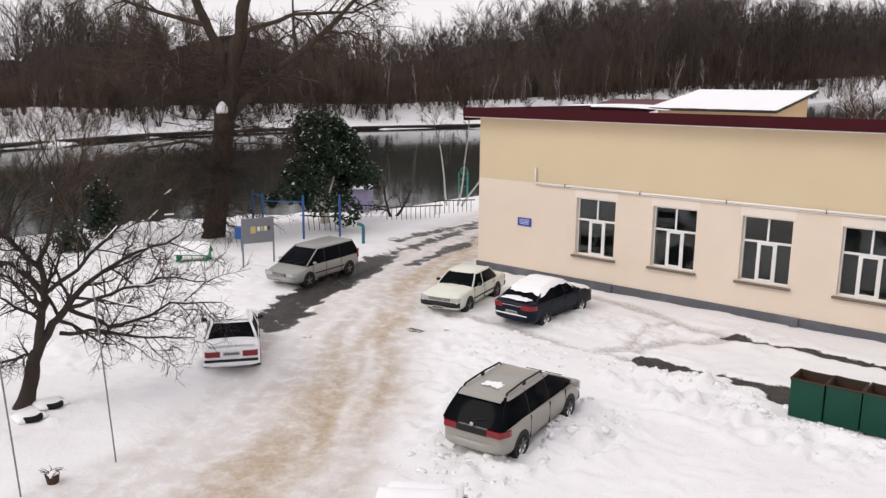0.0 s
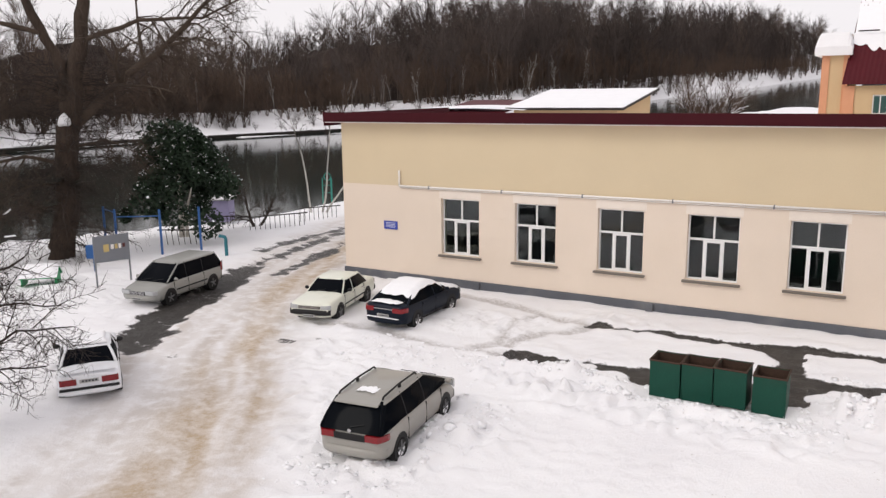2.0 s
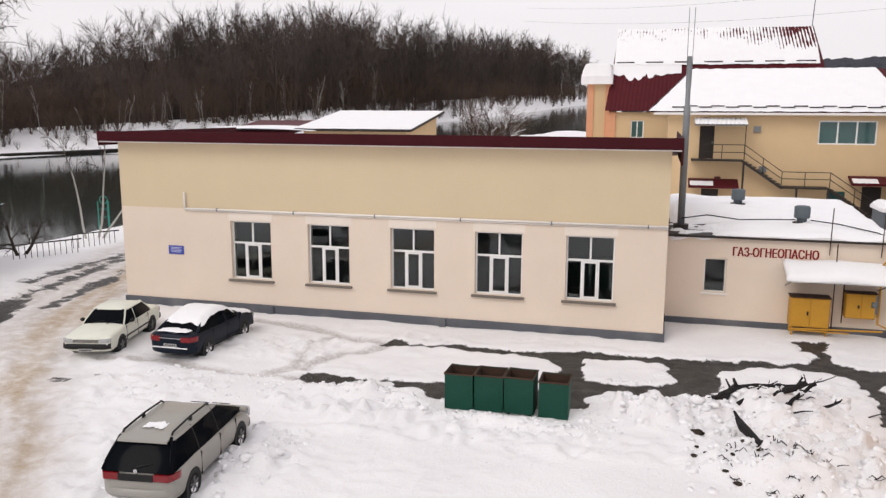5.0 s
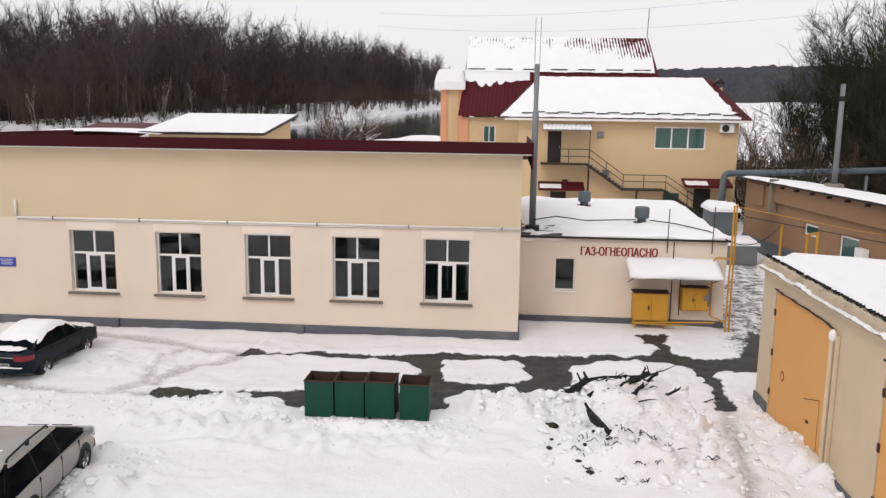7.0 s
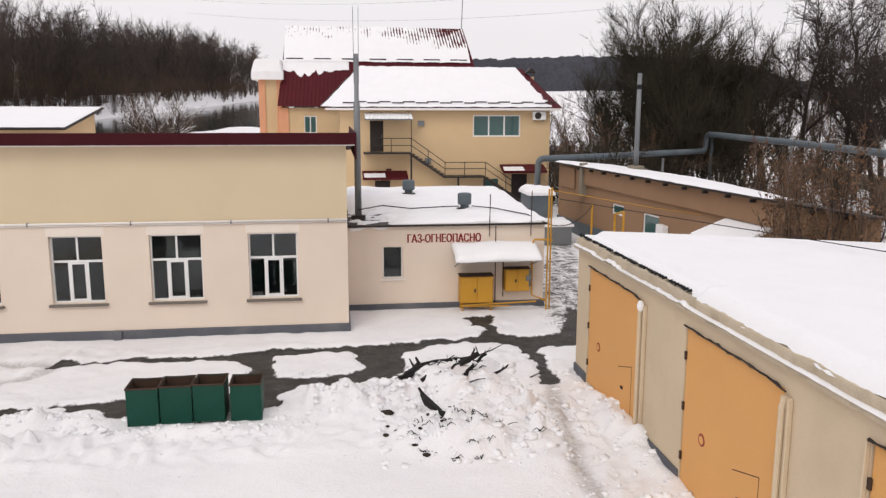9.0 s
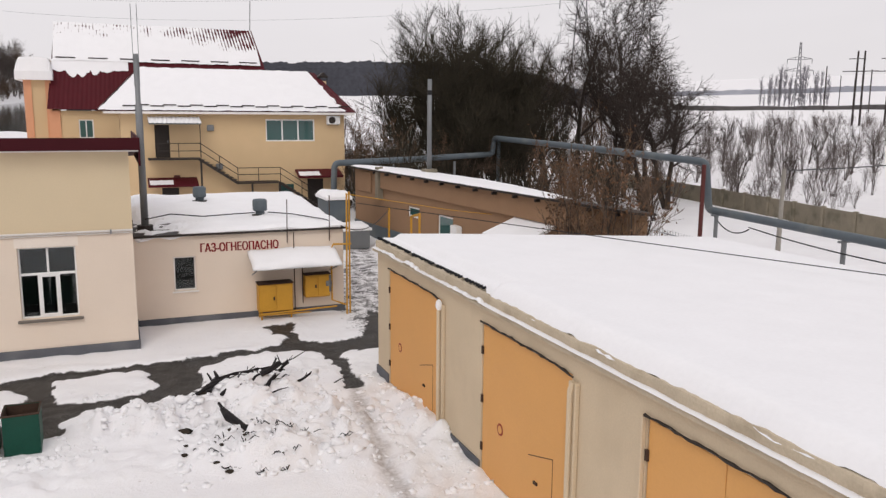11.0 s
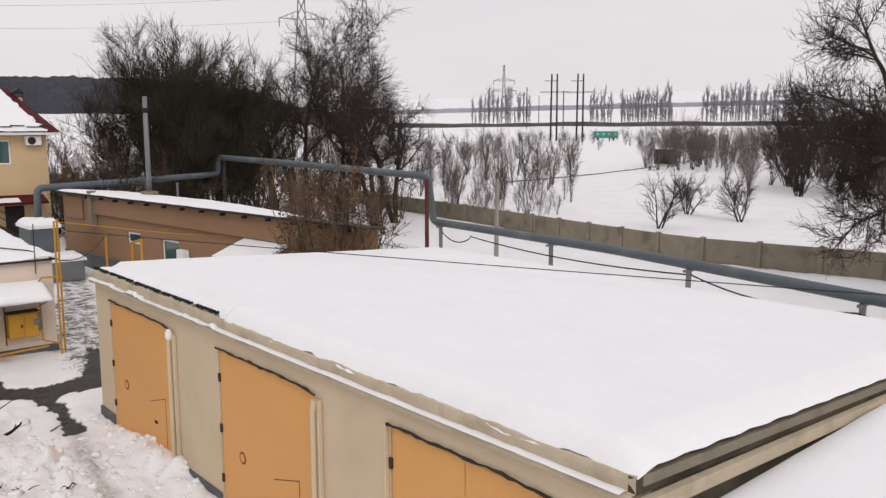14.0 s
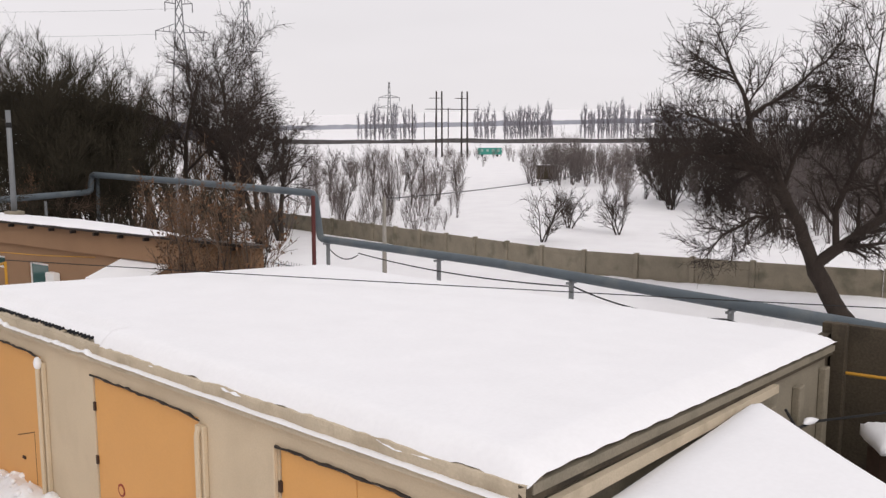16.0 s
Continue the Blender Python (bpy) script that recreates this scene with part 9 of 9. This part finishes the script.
for x0, x1, z0, z1, mt in ((-0.30, -0.10, 1.34, 1.62, YEL), (-0.03, 0.08, 1.42, 1.6, WHITE_PAINT), (0.12, 0.22, 1.42, 1.6, YEL), (0.26, 0.35, 1.42, 1.6, WHITE_PAINT), (0.40, 0.5, 1.45, 1.6, RUST_RED)):
    part("print_block", M().box(x0, x1, -0.036, -0.031, z0, z1), mt, bo)
BLUEP = mat("blue_post_paint", (0.035, 0.11, 0.30), 0.5, 0.12, 3, 30, 0.03)
sw = thing("swing_frame", (-15.2, -0.9, ground_z(-15.2, -0.9)), "blue steel playground frame with four posts", "swing")
for x, y in ((-2.2, -0.5), (-0.9, -0.9), (1.0, 0.0), (2.0, 1.4)):
    part("post", M().tube([(x, y, -0.3), (x, y, 2.1)], 0.055, 8), BLUEP, sw)
part("crossbar", M().tube([(-2.2, -0.5, 2.0), (-0.9, -0.9, 1.95)], 0.03, 6), BLUEP, sw)
part("crossbar", M().tube([(-0.9, -0.9, 1.75), (1.0, 0.0, 1.8)], 0.03, 6), BLUEP, sw)
bs = thing("blue_box", (-14.0, -4.6, ground_z(-14, -4.6)), "small blue box on a post", "box", rz=40)
part("body", M().box(-0.25, 0.25, -0.15, 0.15, 0.55, 1.1, 0.02), BLUEP, bs)
part("post", M().tube([(0, 0, -0.2), (0, 0, 0.56)], 0.03, 6), BLUEP, bs)
bl = thing("street_bollard", (-11.3, 0.2, ground_z(-11.3, 0.2)), "teal steel bollard with a hooked top", "bollard")
part("tube", M().tube(bend([(0, 0, -0.2), (0, 0, 0.85), (-0.25, -0.15, 0.9)], 0.12), 0.075, 8), mat("teal_post_paint", (0.03, 0.16, 0.20), 0.5, 0.1, 3, 30, 0.03), bl)
for k, (x, y, rz_, L_) in enumerate(((-14.4, 7.2, 62, 3.4), (-17.2, 6.0, 50, 1.6), (-15.3, 1.2, 30, 2.2), (-14.6, 11.0, 60, 2.6), (-14.2, 14.5, 60, 2.0))):
    fr = thing("low_rail", (x, y, ground_z(x, y)), "low dark steel rack half buried in snow", "rack", "bank racks", rz=rz_)
    part("top_rail", M().tube([(-L_ / 2, 0, 0.75), (L_ / 2, 0, 0.72)], 0.035, 6), BLACK_STEEL, fr)
    for q in range(int(L_ / 0.28)):
        xx = -L_ / 2 + 0.15 + q * 0.28
        part("picket", M().tube([(xx, 0.1, -0.1), (xx - 0.05, 0, 0.74)], 0.018, 4), BLACK_STEEL, fr)
gt = thing("mooring_stand", (-19.5, 17.5, -0.4), "tall green steel frame by the water", "frame", size=0.72)
GF = mat("sea_green_paint", (0.04, 0.24, 0.19), 0.6, 0.1, 3, 30, 0)
for x, y in ((0, 0), (0.7, 0.5), (0.3, 0.9)):
    part("post", M().tube([(x, y, 0), (x, y, 2.6)], 0.05, 6), GF, gt)
part("hoop", M().tube([(0.3 + 0.4 * math.cos(a), 0.4, 2.7 + 0.35 * math.sin(a)) for a in np.linspace(0, 6.28, 13)], 0.05, 6), GF, gt)
part("rung", M().tube([(0, 0, 1.2), (0.7, 0.5, 1.2)], 0.03, 5).tube([(0, 0, 1.9), (0.7, 0.5, 1.9)], 0.03, 5), GF, gt)
kb = thing("river_kiosk", (-20.2, 8.6, -0.2), "small pale violet kiosk with snowy roof by the water", "kiosk", rz=30, size=0.66)
part("wall", M().box(-1.1, 1.1, -1.0, 1.0, 0, 1.9), mat("pale_violet_paint", (0.24, 0.22, 0.34), 0.7, 0.1, 2, 20, 0.05), kb)
part("roof", M().box(-1.25, 1.25, -1.15, 1.15, 1.9, 2.0), STEEL, kb)
part("roof_snow", snow_slab(-1.25, 1.25, -1.15, 1.15, 2.0, 0.3, 10, 10, edge=0.3), SNOW, kb, smooth=True)
for x, y, h, tilt in ((0.79, -18.4, 0, 0), (0.86, -20.2, 0, 0)):
    z = ground_z(x, y)
    wr_ = thing("stay_rod", (x, y, z), "thin leaning steel stay rod in the snow", "rod", "stay rods")
    part("rod", M().tube([(0, 0, -0.2), (-0.08, -0.16, 3.6)], 0.016, 6), STEEL, wr_)
for x, y in ((-2.5, -18.6), (-2.8, -18.0)):
    ty_ = thing("half_buried_tyre", (x, y, ground_z(x, y)), "old tyre planter filled with snow", "tyre", "tyre planters", size=0.72)
    ring = M()
    ring.grid(lambda u, v: ((0.30 + 0.10 * math.cos(2 * math.pi * v)) * math.cos(2 * math.pi * u), (0.30 + 0.10 * math.cos(2 * math.pi * v)) * math.sin(2 * math.pi * u), 0.07 + 0.10 * math.sin(2 * math.pi * v)), 20, 8)
    part("tread", ring, TYRE, ty_, smooth=True)
    part("snow_fill", snow_slab(-0.42, 0.30, -0.42, 0.42, 0.03, 0.17, 10, 10, 0.03, x, edge=0.2), SNOW, ty_, smooth=True)
px_, py_ = 0.75, -19.6
pt = thing("planter_pot", (px_, py_, ground_z(px_, py_)), "brown pot with a snow-covered plant", "planter", size=0.62)
part("pot", M().tube([(0, 0, -0.1), (0, 0, 0.28)], [0.15, 0.21], 10), RUST, pt)
part("snow_cover", snow_slab(-0.17, 0.17, -0.16, 0.16, 0.25, 0.10, 10, 10, 0.05, 3.0, edge=0.15), SNOW, pt, smooth=True)
m = M()
for k in range(14):
    stick(m, rp, (rp.gauss(0, 0.08), rp.gauss(0, 0.08), 0.3), rp.uniform(0, 6.28), rp.uniform(0.2, 0.4), 0.012)
part("plant", m, WETWOOD, pt)
# rails behind the workshop
mf = thing("metal_fence", (41.0, 9.2, 0), "low grey steel picket fence by the pipeline", "fence", rz=-95)
part("top_rail", M().tube([(-2.5, 0, 1.15), (4.5, 0, 1.15)], 0.03, 5), STEEL, mf)
part("low_rail", M().tube([(-2.5, 0, 0.35), (4.5, 0, 0.35)], 0.03, 5), STEEL, mf)
for k in range(30):
    part("picket", M().tube([(-2.5 + k * 0.24, 0, -0.1), (-2.5 + k * 0.24, 0, 1.35)], 0.016, 4), STEEL, mf)
# clutter and snow heaps beside the lean-to
for k, (x, y, s) in enumerate(((29.6, -22.6, 0.7), (30.8, -23.6, 0.9), (28.6, -23.9, 0.8), (31.8, -22.6, 0.8), (27.4, -25.4, 0.9))):
    ck = thing("scrap_heap", (x, y, ground_z(x, y)), "dark scrap heap topped with lumps of snow", "heap", "scrap heaps", rz=k * 40)
    part("scrap", M().box(-s * 0.7, s * 0.7, -s * 0.6, s * 0.5, -0.1, 0.9 + 0.2 * k, 0.1), RUST, ck)
    part("snow_cover", snow_slab(-s * 0.9, s * 0.8, -s * 0.8, s * 0.7, 0.9 + 0.2 * k, 0.35, 12, 12, 0.15, k + 2.0, edge=0.4), SNOW, ck, smooth=True)
yp_ = thing("yellow_yard_pipe", (32.9, -21.2, 0), "yellow pipe along the dark yard wall", "pipe")
part("pipe", M().tube([(0, 0, 2.45), (-0.1, -4.0, 2.6)], 0.035, 6), GAS_YELLOW, yp_)
bp_ = thing("black_hose", (29.8, -21.3, 0), "black pipe with snow along the yard wall", "pipe")
part("pipe", M().tube([(-1.2, 0.0, 2.75), (-0.7, -0.05, 2.3), (0.4, -0.1, 2.15), (2.8, -1.2, 2.0), (2.8, -6, 1.9)], 0.025, 6), CABLE, bp_)
part("snow", M().tube([(-0.45, -0.1, 2.33), (-0.2, -0.09, 2.30), (0.1, -0.1, 2.24), (0.35, -0.12, 2.2)], [0.02, 0.07, 0.06, 0.015], 7), SNOW, bp_, smooth=True)

YPOSTS = [(26.0, 8.46, 3.0), (26.0, 5.54, 2.95), (26.0, 4.56, 3.16)]
yp = thing("yellow_gas_pipe", (0, 0, 0), "thin yellow gas pipes standing behind the garage", "pipe")
for x, y, z in YPOSTS:
    part("riser", M().tube([(x, y, 0.0), (x, y, z)], 0.05, 8), GAS_YELLOW, yp)
part("run", M().tube([(YPOSTS[1][0], YPOSTS[1][1], YPOSTS[1][2]), (YPOSTS[2][0], YPOSTS[2][1], YPOSTS[2][2])], 0.05, 8), GAS_YELLOW, yp)
